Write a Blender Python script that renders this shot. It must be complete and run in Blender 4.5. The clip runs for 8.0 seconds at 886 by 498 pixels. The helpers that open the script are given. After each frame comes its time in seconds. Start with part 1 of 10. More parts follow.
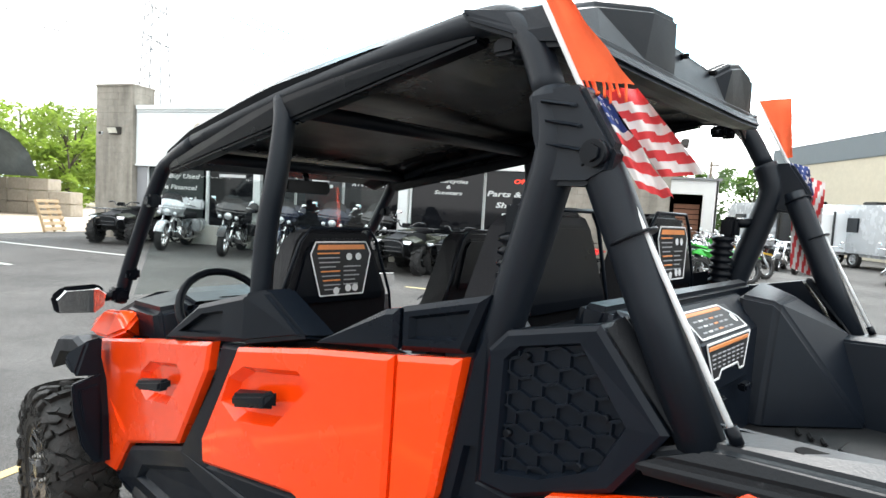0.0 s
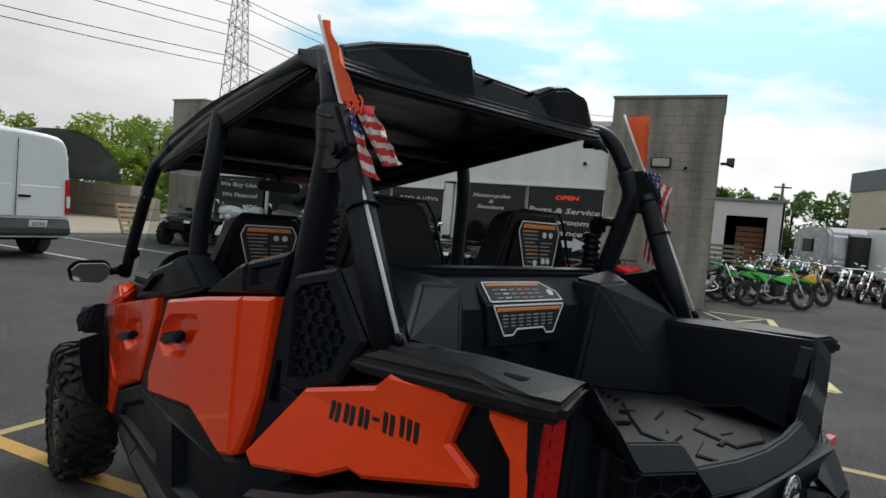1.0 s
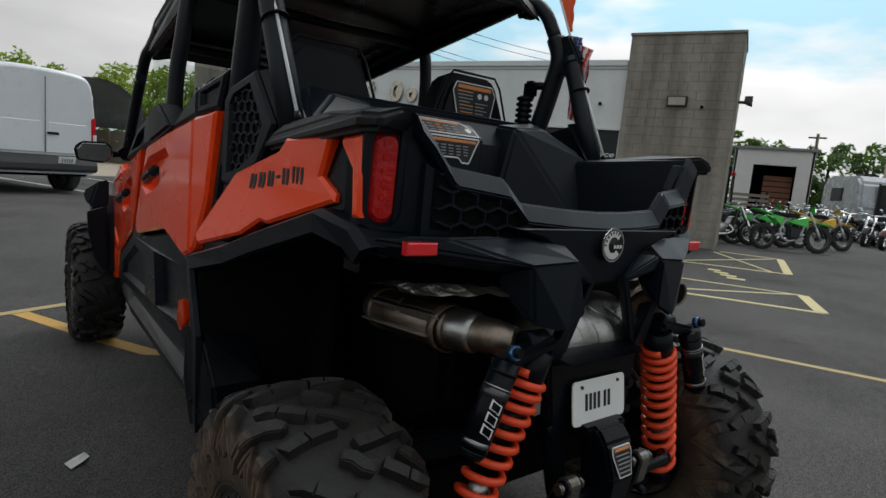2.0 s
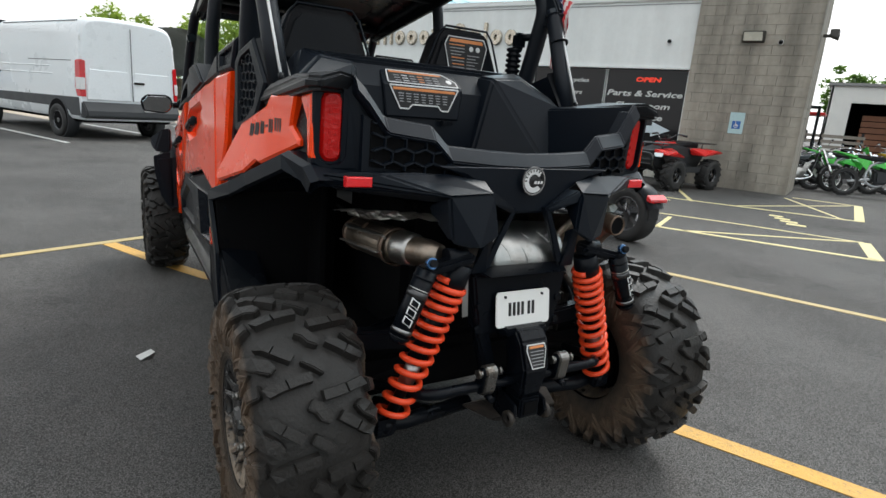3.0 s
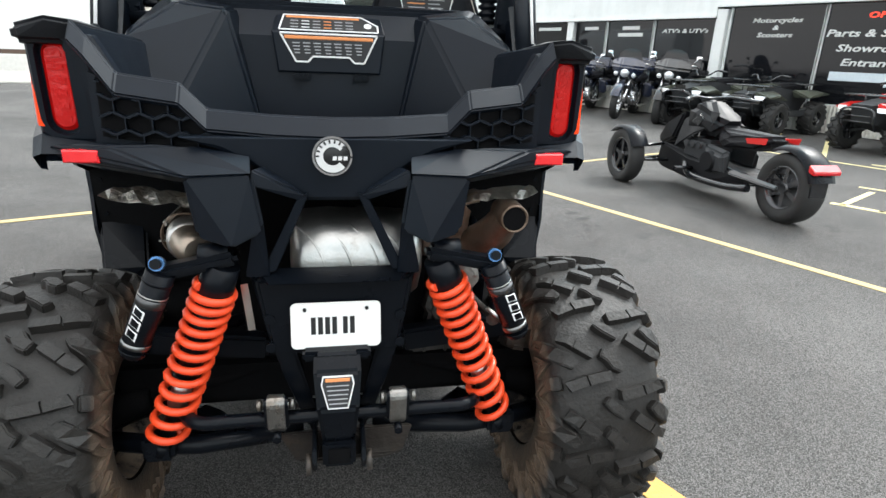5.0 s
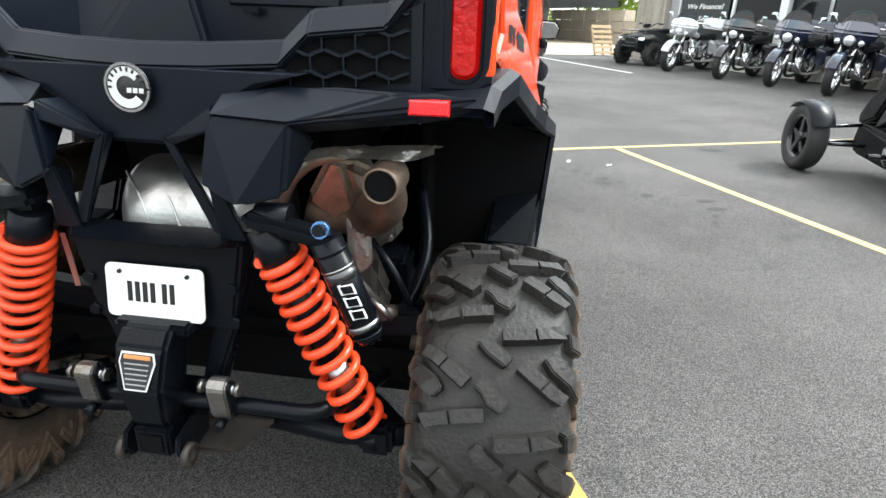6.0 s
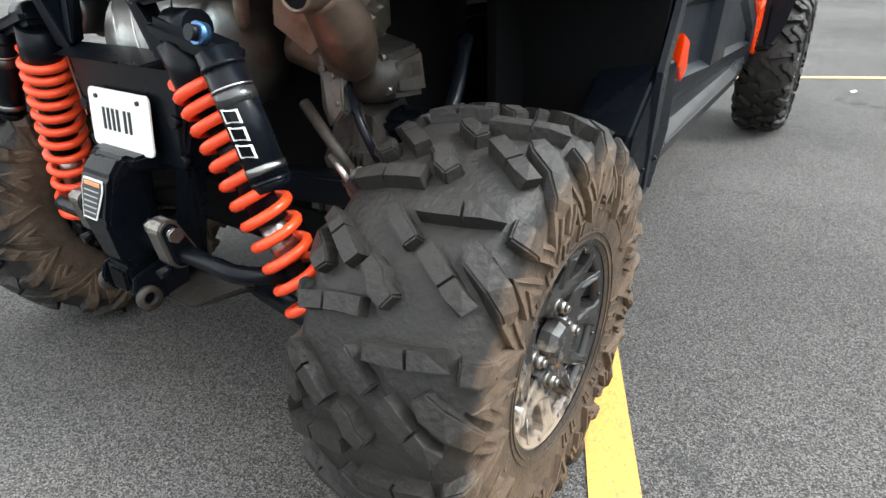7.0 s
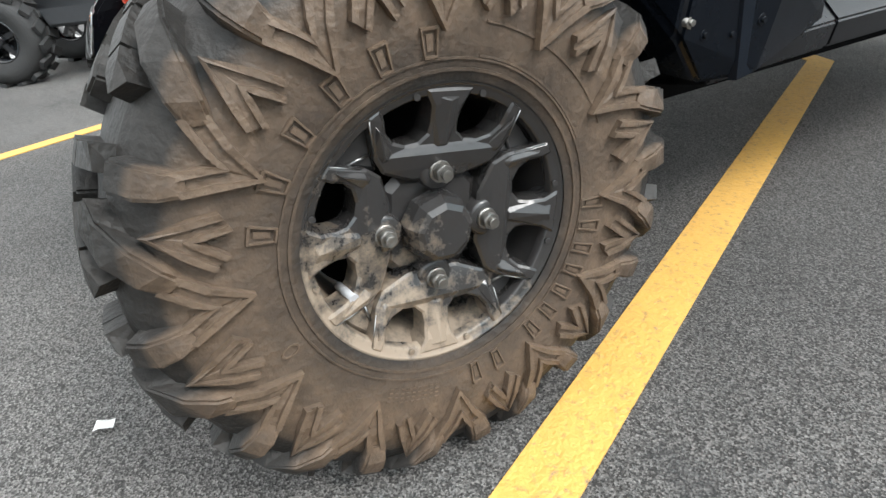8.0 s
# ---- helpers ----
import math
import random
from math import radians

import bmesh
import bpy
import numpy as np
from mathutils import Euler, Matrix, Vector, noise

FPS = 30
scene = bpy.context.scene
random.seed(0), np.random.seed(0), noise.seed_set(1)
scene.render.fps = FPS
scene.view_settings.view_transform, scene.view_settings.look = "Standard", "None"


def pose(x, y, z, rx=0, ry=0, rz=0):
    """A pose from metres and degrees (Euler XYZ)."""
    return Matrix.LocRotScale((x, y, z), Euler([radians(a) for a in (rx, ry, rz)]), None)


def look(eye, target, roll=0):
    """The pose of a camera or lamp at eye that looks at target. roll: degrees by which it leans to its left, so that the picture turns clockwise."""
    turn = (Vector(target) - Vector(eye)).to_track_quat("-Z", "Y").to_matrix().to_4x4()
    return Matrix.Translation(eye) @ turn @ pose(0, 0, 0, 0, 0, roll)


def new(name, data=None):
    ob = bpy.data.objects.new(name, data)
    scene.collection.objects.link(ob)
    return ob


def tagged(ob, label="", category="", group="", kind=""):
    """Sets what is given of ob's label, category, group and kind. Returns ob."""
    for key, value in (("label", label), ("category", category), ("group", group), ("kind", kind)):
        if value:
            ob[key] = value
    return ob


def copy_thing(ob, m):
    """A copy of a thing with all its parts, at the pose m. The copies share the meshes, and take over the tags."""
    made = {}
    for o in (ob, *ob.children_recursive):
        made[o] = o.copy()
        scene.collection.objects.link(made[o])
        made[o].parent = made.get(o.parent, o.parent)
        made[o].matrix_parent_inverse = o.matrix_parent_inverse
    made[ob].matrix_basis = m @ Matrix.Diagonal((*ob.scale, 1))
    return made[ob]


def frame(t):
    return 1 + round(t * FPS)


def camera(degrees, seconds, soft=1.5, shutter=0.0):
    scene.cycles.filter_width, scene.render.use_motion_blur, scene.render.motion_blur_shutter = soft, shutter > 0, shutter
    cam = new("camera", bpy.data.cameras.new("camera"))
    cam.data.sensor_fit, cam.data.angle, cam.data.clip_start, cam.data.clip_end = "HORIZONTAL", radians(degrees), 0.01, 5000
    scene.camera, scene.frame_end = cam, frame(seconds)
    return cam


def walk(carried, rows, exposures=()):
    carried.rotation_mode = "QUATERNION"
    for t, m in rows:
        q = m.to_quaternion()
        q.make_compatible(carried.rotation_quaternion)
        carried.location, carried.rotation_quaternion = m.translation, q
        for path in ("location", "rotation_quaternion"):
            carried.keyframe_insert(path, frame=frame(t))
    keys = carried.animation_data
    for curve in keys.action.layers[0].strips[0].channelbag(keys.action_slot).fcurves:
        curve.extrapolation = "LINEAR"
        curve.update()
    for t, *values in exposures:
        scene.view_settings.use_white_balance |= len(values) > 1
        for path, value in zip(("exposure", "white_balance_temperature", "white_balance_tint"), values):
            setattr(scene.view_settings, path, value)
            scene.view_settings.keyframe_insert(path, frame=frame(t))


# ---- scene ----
cam = camera(75.3, 8.0)
PATH = [
    (0, (-1.139, 0.649, 1.557), (0.75, 1.289, 1.413), 3.3),
    (0.5, (-1.204, 0.301, 1.562), (0.612, 1.135, 1.477), 4.7),
    (1, (-1.28, -0.006, 1.522), (0.529, 0.838, 1.417), 5.0),
    (1.5, (-1.376, -0.237, 1.367), (0.42, 0.628, 1.208), 5.1),
    (2, (-1.395, -0.454, 1.187), (0.367, 0.453, 0.922), 5.2),
    (2.2, (-1.423, -0.582, 1.177), (0.318, 0.35, 0.862), 5.3),
    (3.3, (-1.508, -1.029, 1.26), (0.018, 0.153, 0.737), 4.2),
    (3.5, (-1.433, -1.126, 1.277), (0.02, 0.138, 0.736), 3.7),
    (4, (-1.192, -1.227, 1.29), (0.099, 0.185, 0.706), 2.7),
    (4.5, (-0.832, -1.239, 1.299), (0.394, 0.22, 0.691), 2.4),
    (4.7, (-0.7, -1.256, 1.288), (0.492, 0.224, 0.667), 2.3),
    (5.8, (0.038, -1.303, 1.19), (0.759, 0.42, 0.475), 2.5),
    (6, (0.206, -1.293, 1.182), (0.767, 0.473, 0.43), 2.2),
    (6.5, (0.516, -1.275, 1.094), (0.645, 0.533, 0.249), 0.9),
    (7, (0.729, -1.113, 0.936), (0.412, 0.631, 0.01), -1.6),
    (7.5, (0.96, -0.955, 0.79), (0.225, 0.654, -0.143), -4.1),
    (8, (1.157, -0.799, 0.665), (0.044, 0.549, -0.308), -6.5),
]
walk(cam, [(t, look(eye, target, roll)) for t, eye, target, roll in PATH],
     exposures=[(0.0, -0.2), (0.3, -0.75), (0.6, -1.58), (1.0, -2.18), (1.5, -2.38), (2.2, -2.3), (3.3, -0.9), (4.0, -0.65), (4.7, -0.5), (5.8, -0.15), (7.4, -0.2), (8.0, -0.45)])

# ---- light ----
world = bpy.data.worlds.new("sky")
scene.world = world
world.use_nodes = True
wn, wl = world.node_tree.nodes, world.node_tree.links
wn.clear()
w_out = wn.new("ShaderNodeOutputWorld")
w_bg = wn.new("ShaderNodeBackground")
w_sky = wn.new("ShaderNodeTexSky")
w_sky.sky_type, w_sky.sun_disc = "NISHITA", False
SUN_TO = Vector((0.63, 0.02, 0.77)).normalized()
w_sky.sun_elevation = math.asin(SUN_TO.z)
w_sky.sun_rotation = math.atan2(SUN_TO.x, SUN_TO.y)
w_co = wn.new("ShaderNodeTexCoord")
w_map = wn.new("ShaderNodeMapping")
w_map.inputs["Scale"].default_value = (1.0, 1.0, 3.2)
w_noise = wn.new("ShaderNodeTexNoise")
w_noise.inputs["Scale"].default_value, w_noise.inputs["Detail"].default_value, w_noise.inputs["Roughness"].default_value = 1.7, 9, 0.56
w_ramp = wn.new("ShaderNodeValToRGB")
w_ramp.color_ramp.elements[0].position, w_ramp.color_ramp.elements[1].position = 0.40, 0.50
w_shade = wn.new("ShaderNodeTexNoise")
w_shade.inputs["Scale"].default_value, w_shade.inputs["Detail"].default_value = 3.0, 7
w_cloud = wn.new("ShaderNodeValToRGB")
w_haze = wn.new("ShaderNodeMixRGB")
w_haze.blend_type, w_haze.inputs[0].default_value, w_haze.inputs[2].default_value = "ADD", 1.0, (16.0, 27.0, 31.0, 1)
w_cloud.color_ramp.elements[0].position, w_cloud.color_ramp.elements[1].position = 0.3, 0.62
w_cloud.color_ramp.elements[0].color, w_cloud.color_ramp.elements[1].color = (34.5, 34.7, 35.0, 1), (46.0, 46.0, 46.0, 1)
w_mix = wn.new("ShaderNodeMixRGB")
wl.new(w_co.outputs["Generated"], w_map.inputs["Vector"])
wl.new(w_map.outputs[0], w_noise.inputs["Vector"])
wl.new(w_map.outputs[0], w_shade.inputs["Vector"])
wl.new(w_noise.outputs["Fac"], w_ramp.inputs[0])
wl.new(w_shade.outputs["Fac"], w_cloud.inputs[0])
wl.new(w_ramp.outputs[0], w_mix.inputs[0])
wl.new(w_sky.outputs[0], w_haze.inputs[1])
wl.new(w_haze.outputs[0], w_mix.inputs[1])
wl.new(w_cloud.outputs[0], w_mix.inputs[2])
# thin cloud is brightest round the hidden sun
w_dot, w_pow, w_glow, w_lit = wn.new("ShaderNodeVectorMath"), wn.new("ShaderNodeMath"), wn.new("ShaderNodeMapRange"), wn.new("ShaderNodeVectorMath")
w_dot.operation, w_dot.inputs[1].default_value = "DOT_PRODUCT", SUN_TO
w_pow.operation, w_pow.use_clamp, w_pow.inputs[1].default_value = "POWER", True, 3.5
w_glow.inputs["To Min"].default_value, w_glow.inputs["To Max"].default_value = 0.72, 1.95
w_lit.operation = "SCALE"
w_max = wn.new("ShaderNodeMath")
w_max.operation, w_max.inputs[1].default_value = "MAXIMUM", 0.0
wl.new(w_co.outputs["Generated"], w_dot.inputs[0])
wl.new(w_dot.outputs["Value"], w_max.inputs[0])
wl.new(w_max.outputs[0], w_pow.inputs[0])
wl.new(w_pow.outputs[0], w_glow.inputs["Value"])
wl.new(w_mix.outputs[0], w_lit.inputs[0])
wl.new(w_glow.outputs[0], w_lit.inputs["Scale"])
wl.new(w_lit.outputs[0], w_bg.inputs[0])
wl.new(w_bg.outputs[0], w_out.inputs[0])
w_bg.inputs[1].default_value = 0.1

sun = new("sun", bpy.data.lights.new("sun", "SUN"))
sun.data.energy, sun.data.angle, sun.data.color = 5.0, radians(18), (1.0, 0.97, 0.93)
sun.matrix_world = look(SUN_TO * 30, (0, 0, 0))

# ---- materials ----
def mat(name, col, rough=0.5, metal=0.0, var=0.12, scale=30.0, coarse=2.5, bump=0.06, bscale=120.0, coat=0.0, dust=None, dust_amt=0.35, dust_scale=4.0, spec=0.5, rvar=0.12, pieces=0.0):
    m = bpy.data.materials.new(name)
    m.use_nodes = True
    nt = m.node_tree
    n, l = nt.nodes, nt.links
    b = n["Principled BSDF"]
    co = n.new("ShaderNodeTexCoord")
    fine, broad = n.new("ShaderNodeTexNoise"), n.new("ShaderNodeTexNoise")
    for t, s in ((fine, scale), (broad, coarse)):
        t.inputs["Scale"].default_value, t.inputs["Detail"].default_value, t.inputs["Roughness"].default_value = s, 6, 0.6
        l.new(co.outputs["Object"], t.inputs["Vector"])
    add = n.new("ShaderNodeMath")
    add.operation = "ADD"
    l.new(fine.outputs["Fac"], add.inputs[0])
    l.new(broad.outputs["Fac"], add.inputs[1])
    ramp = n.new("ShaderNodeMapRange")
    ramp.inputs["From Min"].default_value, ramp.inputs["From Max"].default_value = 0.6, 1.4
    ramp.inputs["To Min"].default_value, ramp.inputs["To Max"].default_value = 1 - var, 1 + var
    l.new(add.outputs[0], ramp.inputs["Value"])
    tone = ramp.outputs[0]
    if pieces:
        info = n.new("ShaderNodeObjectInfo")
        pr = n.new("ShaderNodeMapRange")
        pr.inputs["To Min"].default_value, pr.inputs["To Max"].default_value = 1 - pieces, 1 + pieces
        l.new(info.outputs["Random"], pr.inputs["Value"])
        mul = n.new("ShaderNodeMath")
        mul.operation = "MULTIPLY"
        l.new(tone, mul.inputs[0])
        l.new(pr.outputs[0], mul.inputs[1])
        tone = mul.outputs[0]
    scl = n.new("ShaderNodeVectorMath")
    scl.operation = "SCALE"
    scl.inputs[0].default_value = col
    l.new(tone, scl.inputs["Scale"])
    out = scl.outputs["Vector"]
    rr = n.new("ShaderNodeMapRange")
    rr.inputs["From Min"].default_value, rr.inputs["From Max"].default_value = 0.3, 0.7
    rr.inputs["To Min"].default_value, rr.inputs["To Max"].default_value = max(rough - rvar, 0.02), min(rough + rvar, 1)
    l.new(broad.outputs["Fac"], rr.inputs["Value"])
    rough_out = rr.outputs[0]
    if dust:
        d = n.new("ShaderNodeTexNoise")
        d.inputs["Scale"].default_value, d.inputs["Detail"].default_value, d.inputs["Roughness"].default_value = dust_scale, 9, 0.68
        l.new(co.outputs["Object"], d.inputs["Vector"])
        dr = n.new("ShaderNodeMapRange")
        dr.inputs["From Min"].default_value, dr.inputs["From Max"].default_value = 0.72 - 0.5 * dust_amt, 0.95 - 0.5 * dust_amt
        l.new(d.outputs["Fac"], dr.inputs["Value"])
        mx = n.new("ShaderNodeMixRGB")
        mx.inputs[2].default_value = (*dust, 1)
        l.new(dr.outputs[0], mx.inputs[0])
        l.new(out, mx.inputs[1])
        out = mx.outputs[0]
        mr = n.new("ShaderNodeMath")
        mr.operation = "MAXIMUM"
        sc = n.new("ShaderNodeMath")
        sc.operation = "MULTIPLY"
        sc.inputs[1].default_value = 0.85
        l.new(dr.outputs[0], sc.inputs[0])
        l.new(sc.outputs[0], mr.inputs[0])
        l.new(rough_out, mr.inputs[1])
        rough_out = mr.outputs[0]
    l.new(out, b.inputs["Base Color"])
    l.new(rough_out, b.inputs["Roughness"])
    b.inputs["Metallic"].default_value, b.inputs["Specular IOR Level"].default_value = metal, spec
    b.inputs["Coat Weight"].default_value, b.inputs["Coat Roughness"].default_value = coat, 0.06
    if bump:
        bt = n.new("ShaderNodeTexNoise")
        bt.inputs["Scale"].default_value, bt.inputs["Detail"].default_value = bscale, 4
        l.new(co.outputs["Object"], bt.inputs["Vector"])
        bp = n.new("ShaderNodeBump")
        bp.inputs["Strength"].default_value, bp.inputs["Distance"].default_value = bump, 0.01
        l.new(bt.outputs["Fac"], bp.inputs["Height"])
        l.new(bp.outputs[0], b.inputs["Normal"])
    return m


def glow(name, col, strength):
    m = mat(name, col, 0.4, bump=0)
    b = m.node_tree.nodes["Principled BSDF"]
    b.inputs["Emission Color"].default_value, b.inputs["Emission Strength"].default_value = (*col, 1), strength
    return m


def glass(name, tint, rough=0.02, alpha=0.25):
    """Thin pane: mirror gloss over a clear or tinted see-through sheet."""
    m = bpy.data.materials.new(name)
    m.use_nodes = True
    n, l = m.node_tree.nodes, m.node_tree.links
    n.remove(n["Principled BSDF"])
    tr, gl, mx, fr = n.new("ShaderNodeBsdfTransparent"), n.new("ShaderNodeBsdfGlossy"), n.new("ShaderNodeMixShader"), n.new("ShaderNodeLayerWeight")
    tr.inputs[0].default_value = (*tint, 1)
    gl.inputs["Roughness"].default_value = rough
    fr.inputs["Blend"].default_value = 0.5
    pw, mr = n.new("ShaderNodeMath"), n.new("ShaderNodeMapRange")
    pw.operation, pw.inputs[1].default_value = "POWER", 4.0
    mr.inputs["To Min"].default_value, mr.inputs["To Max"].default_value = 0.05, 0.9
    l.new(fr.outputs["Facing"], pw.inputs[0])
    l.new(pw.outputs[0], mr.inputs["Value"])
    l.new(mr.outputs[0], mx.inputs[0])
    l.new(tr.outputs[0], mx.inputs[1])
    l.new(gl.outputs[0], mx.inputs[2])
    l.new(mx.outputs[0], n["Material Output"].inputs[0])
    return m


# the blue in this black is sky reflection put into the base colour
BLACK = mat("black_plastic", (0.0040, 0.0064, 0.0108), 0.36, var=0.15, bump=0.06, bscale=420, dust=(0.024, 0.024, 0.025), dust_amt=0.07, dust_scale=7, spec=0.18)
# pale grey holds scuffs and dust plus the painted sky sheen of upward faces
SCUFF_SHEEN = mat("scuffed_sky_sheen_plastic", (0.007, 0.0080, 0.0100), 0.42, var=0.2, bump=0.1, bscale=200, dust=(0.11, 0.11, 0.11), dust_amt=0.16, dust_scale=9, spec=0.24)
BLACK2 = mat("black_plastic_smooth", (0.0034, 0.0046, 0.0070), 0.30, var=0.15, bump=0.04, bscale=300, spec=0.14)
# near black for underbody parts; also paints the shade of closed-off hollows
DARK = mat("dark_underbody_and_hollow_shade", (0.004, 0.004, 0.0045), 0.85, bump=0.1, spec=0.08)
# tube colour is tinted blue in place of the reflected sky
TUBE = mat("powder_coated_tube", (0.0065, 0.0092, 0.0140), 0.42, bump=0.1, bscale=700, spec=0.25)
ORANGE = mat("orange_paint", (0.92, 0.058, 0.003), 0.25, var=0.04, bump=0.02, bscale=14, coat=0.55, spec=0.3)
SPRING = mat("orange_spring_coat", (0.84, 0.070, 0.018), 0.33, var=0.1, bump=0.03, dust=(0.25, 0.15, 0.09), dust_amt=0.12, dust_scale=30)
CAST = mat("dusty_cast_steel", (0.24, 0.23, 0.215), 0.36, metal=0.9, var=0.25, bump=0.25, bscale=90, dust=(0.16, 0.12, 0.085), dust_amt=0.35, dust_scale=14)
CASTD = mat("dark_cast_metal", (0.045, 0.040, 0.036), 0.55, metal=0.4, var=0.3, bump=0.3, bscale=60, dust=(0.085, 0.062, 0.045), dust_amt=0.45, dust_scale=10)
RIMEDGE = mat("machined_edge", (0.26, 0.26, 0.26), 0.35, metal=1, dust=(0.2, 0.16, 0.12), dust_amt=0.3, dust_scale=20)
STEEL = mat("brushed_steel", (0.46, 0.455, 0.44), 0.34, metal=1, var=0.2, bump=0.1, dust=(0.24, 0.20, 0.16), dust_amt=0.25, dust_scale=12)
EXHAUST = mat("heat_stained_exhaust", (0.30, 0.25, 0.205), 0.40, metal=1, var=0.25, bump=0.1, dust=(0.14, 0.095, 0.065), dust_amt=0.5, dust_scale=7)
HEAT = mat("pale_heat_shield", (0.50, 0.43, 0.35), 0.36, metal=0.9, var=0.3, bump=0.12, dust=(0.26, 0.18, 0.125), dust_amt=0.4, dust_scale=8)
RUST = mat("rusty_exhaust", (0.18, 0.13, 0.10), 0.42, metal=0.7, var=0.35, scale=14, bump=0.25, bscale=50, dust=(0.11, 0.065, 0.04), dust_amt=0.45, dust_scale=9)
FOIL = mat("heat_shield_foil", (0.6, 0.58, 0.54), 0.4, metal=1, bump=0.9, bscale=60)
REDLENS = mat("red_lens", (0.50, 0.004, 0.003), 0.22, var=0.15, bump=0.35, bscale=70, coat=0.2, spec=0.35)
REDREF = mat("red_reflector", (0.80, 0.012, 0.018), 0.2, var=0.08, bump=0.3, bscale=400, coat=0.5)
WHITE = mat("white_paint", (0.74, 0.75, 0.75), 0.4, var=0.05, bump=0.02)
PLATEW = mat("plate_white", (0.82, 0.82, 0.80), 0.35, var=0.03, bump=0.01)
INK = mat("black_ink", (0.008, 0.008, 0.009), 0.5, bump=0)
DECALO = mat("decal_orange", (0.70, 0.24, 0.07), 0.4, bump=0)
DECALG = mat("decal_grey", (0.30, 0.30, 0.31), 0.5, bump=0)
DECALW = mat("decal_white", (0.68, 0.68, 0.68), 0.4, bump=0)
SEAT = mat("black_vinyl", (0.008, 0.008, 0.010), 0.55, bump=0.25, bscale=350, spec=0.18)
FLAGO = mat("orange_cloth", (0.92, 0.13, 0.035), 0.8, bump=0.3, bscale=600)
FLAGR = mat("red_cloth", (0.62, 0.045, 0.05), 0.85, bump=0.3, bscale=600)
FLAGW = mat("white_cloth", (0.75, 0.70, 0.68), 0.85, bump=0.3, bscale=600)
FLAGB = mat("blue_cloth", (0.035, 0.06, 0.22), 0.85, bump=0.3, bscale=600)
CHROME = mat("chrome", (0.75, 0.75, 0.76), 0.12, metal=1, var=0.05, bump=0.03)
CLEAR = glass("clear_pane", (0.86, 0.89, 0.88))
MIRROR = mat("mirror_glass", (0.85, 0.86, 0.87), 0.03, metal=1, var=0.02, bump=0, rvar=0.01)



def tyre_material():
    """Dark rubber, its side walls caked with brown dust that thins out over the shoulder."""
    m = mat("dusty_tyre", (0.0150, 0.0145, 0.0140), 0.54, var=0.35, bump=0.3, bscale=110, spec=0.33)
    n, l = m.node_tree.nodes, m.node_tree.links
    b = n["Principled BSDF"]
    co, sep, ab = n.new("ShaderNodeTexCoord"), n.new("ShaderNodeSeparateXYZ"), n.new("ShaderNodeMath")
    l.new(co.outputs["Object"], sep.inputs[0])
    ab.operation = "ABSOLUTE"
    l.new(sep.outputs["X"], ab.inputs[0])
    reach = n.new("ShaderNodeMapRange")
    reach.inputs["From Min"].default_value, reach.inputs["From Max"].default_value = 0.130, 0.150
    l.new(ab.outputs[0], reach.inputs["Value"])
    noise = n.new("ShaderNodeTexNoise")
    noise.inputs["Scale"].default_value, noise.inputs["Detail"].default_value, noise.inputs["Roughness"].default_value = 9, 9, 0.7
    info, own = n.new("ShaderNodeObjectInfo"), n.new("ShaderNodeVectorMath")
    own.operation = "ADD"
    l.new(co.outputs["Object"], own.inputs[0])
    l.new(info.outputs["Random"], own.inputs[1])
    l.new(own.outputs[0], noise.inputs["Vector"])
    # worn clean towards the tread
    flat, far, worn, left = n.new("ShaderNodeCombineXYZ"), n.new("ShaderNodeVectorMath"), n.new("ShaderNodeMapRange"), n.new("ShaderNodeMath")
    l.new(sep.outputs["Y"], flat.inputs["Y"])
    l.new(sep.outputs["Z"], flat.inputs["Z"])
    far.operation, left.operation = "LENGTH", "SUBTRACT"
    l.new(flat.outputs[0], far.inputs[0])
    worn.inputs["From Min"].default_value, worn.inputs["From Max"].default_value, worn.inputs["To Max"].default_value = 0.280, 0.350, 0.62
    l.new(far.outputs["Value"], worn.inputs["Value"])
    l.new(reach.outputs[0], left.inputs[0])
    l.new(worn.outputs[0], left.inputs[1])
    add = n.new("ShaderNodeMath")
    add.operation = "ADD"
    l.new(left.outputs[0], add.inputs[0])
    l.new(noise.outputs["Fac"], add.inputs[1])
    cover = n.new("ShaderNodeMapRange")
    cover.inputs["From Min"].default_value, cover.inputs["From Max"].default_value, cover.inputs["To Min"].default_value, cover.inputs["To Max"].default_value = 0.70, 1.36, 0.04, 0.97
    l.new(add.outputs[0], cover.inputs["Value"])
    tone = n.new("ShaderNodeTexNoise")
    tone.inputs["Scale"].default_value, tone.inputs["Detail"].default_value, tone.inputs["Roughness"].default_value = 22, 8, 0.75
    l.new(co.outputs["Object"], tone.inputs["Vector"])
    dust = n.new("ShaderNodeValToRGB")
    dust.color_ramp.elements[0].position, dust.color_ramp.elements[1].position = 0.3, 0.72
    dust.color_ramp.elements[0].color, dust.color_ramp.elements[1].color = (0.060, 0.043, 0.032, 1), (0.145, 0.101, 0.069, 1)
    l.new(tone.outputs["Fac"], dust.inputs[0])
    mx = n.new("ShaderNodeMixRGB")
    l.new(cover.outputs[0], mx.inputs[0])
    l.new(b.inputs["Base Color"].links[0].from_socket, mx.inputs[1])
    l.new(dust.outputs[0], mx.inputs[2])
    l.new(mx.outputs[0], b.inputs["Base Color"])
    return m


TYRE = tyre_material()


# ---- mesh helpers ----
def solid(bm, smooth=False):
    bmesh.ops.recalc_face_normals(bm, faces=bm.faces)
    for f in bm.faces:
        f.smooth = smooth
    return bm


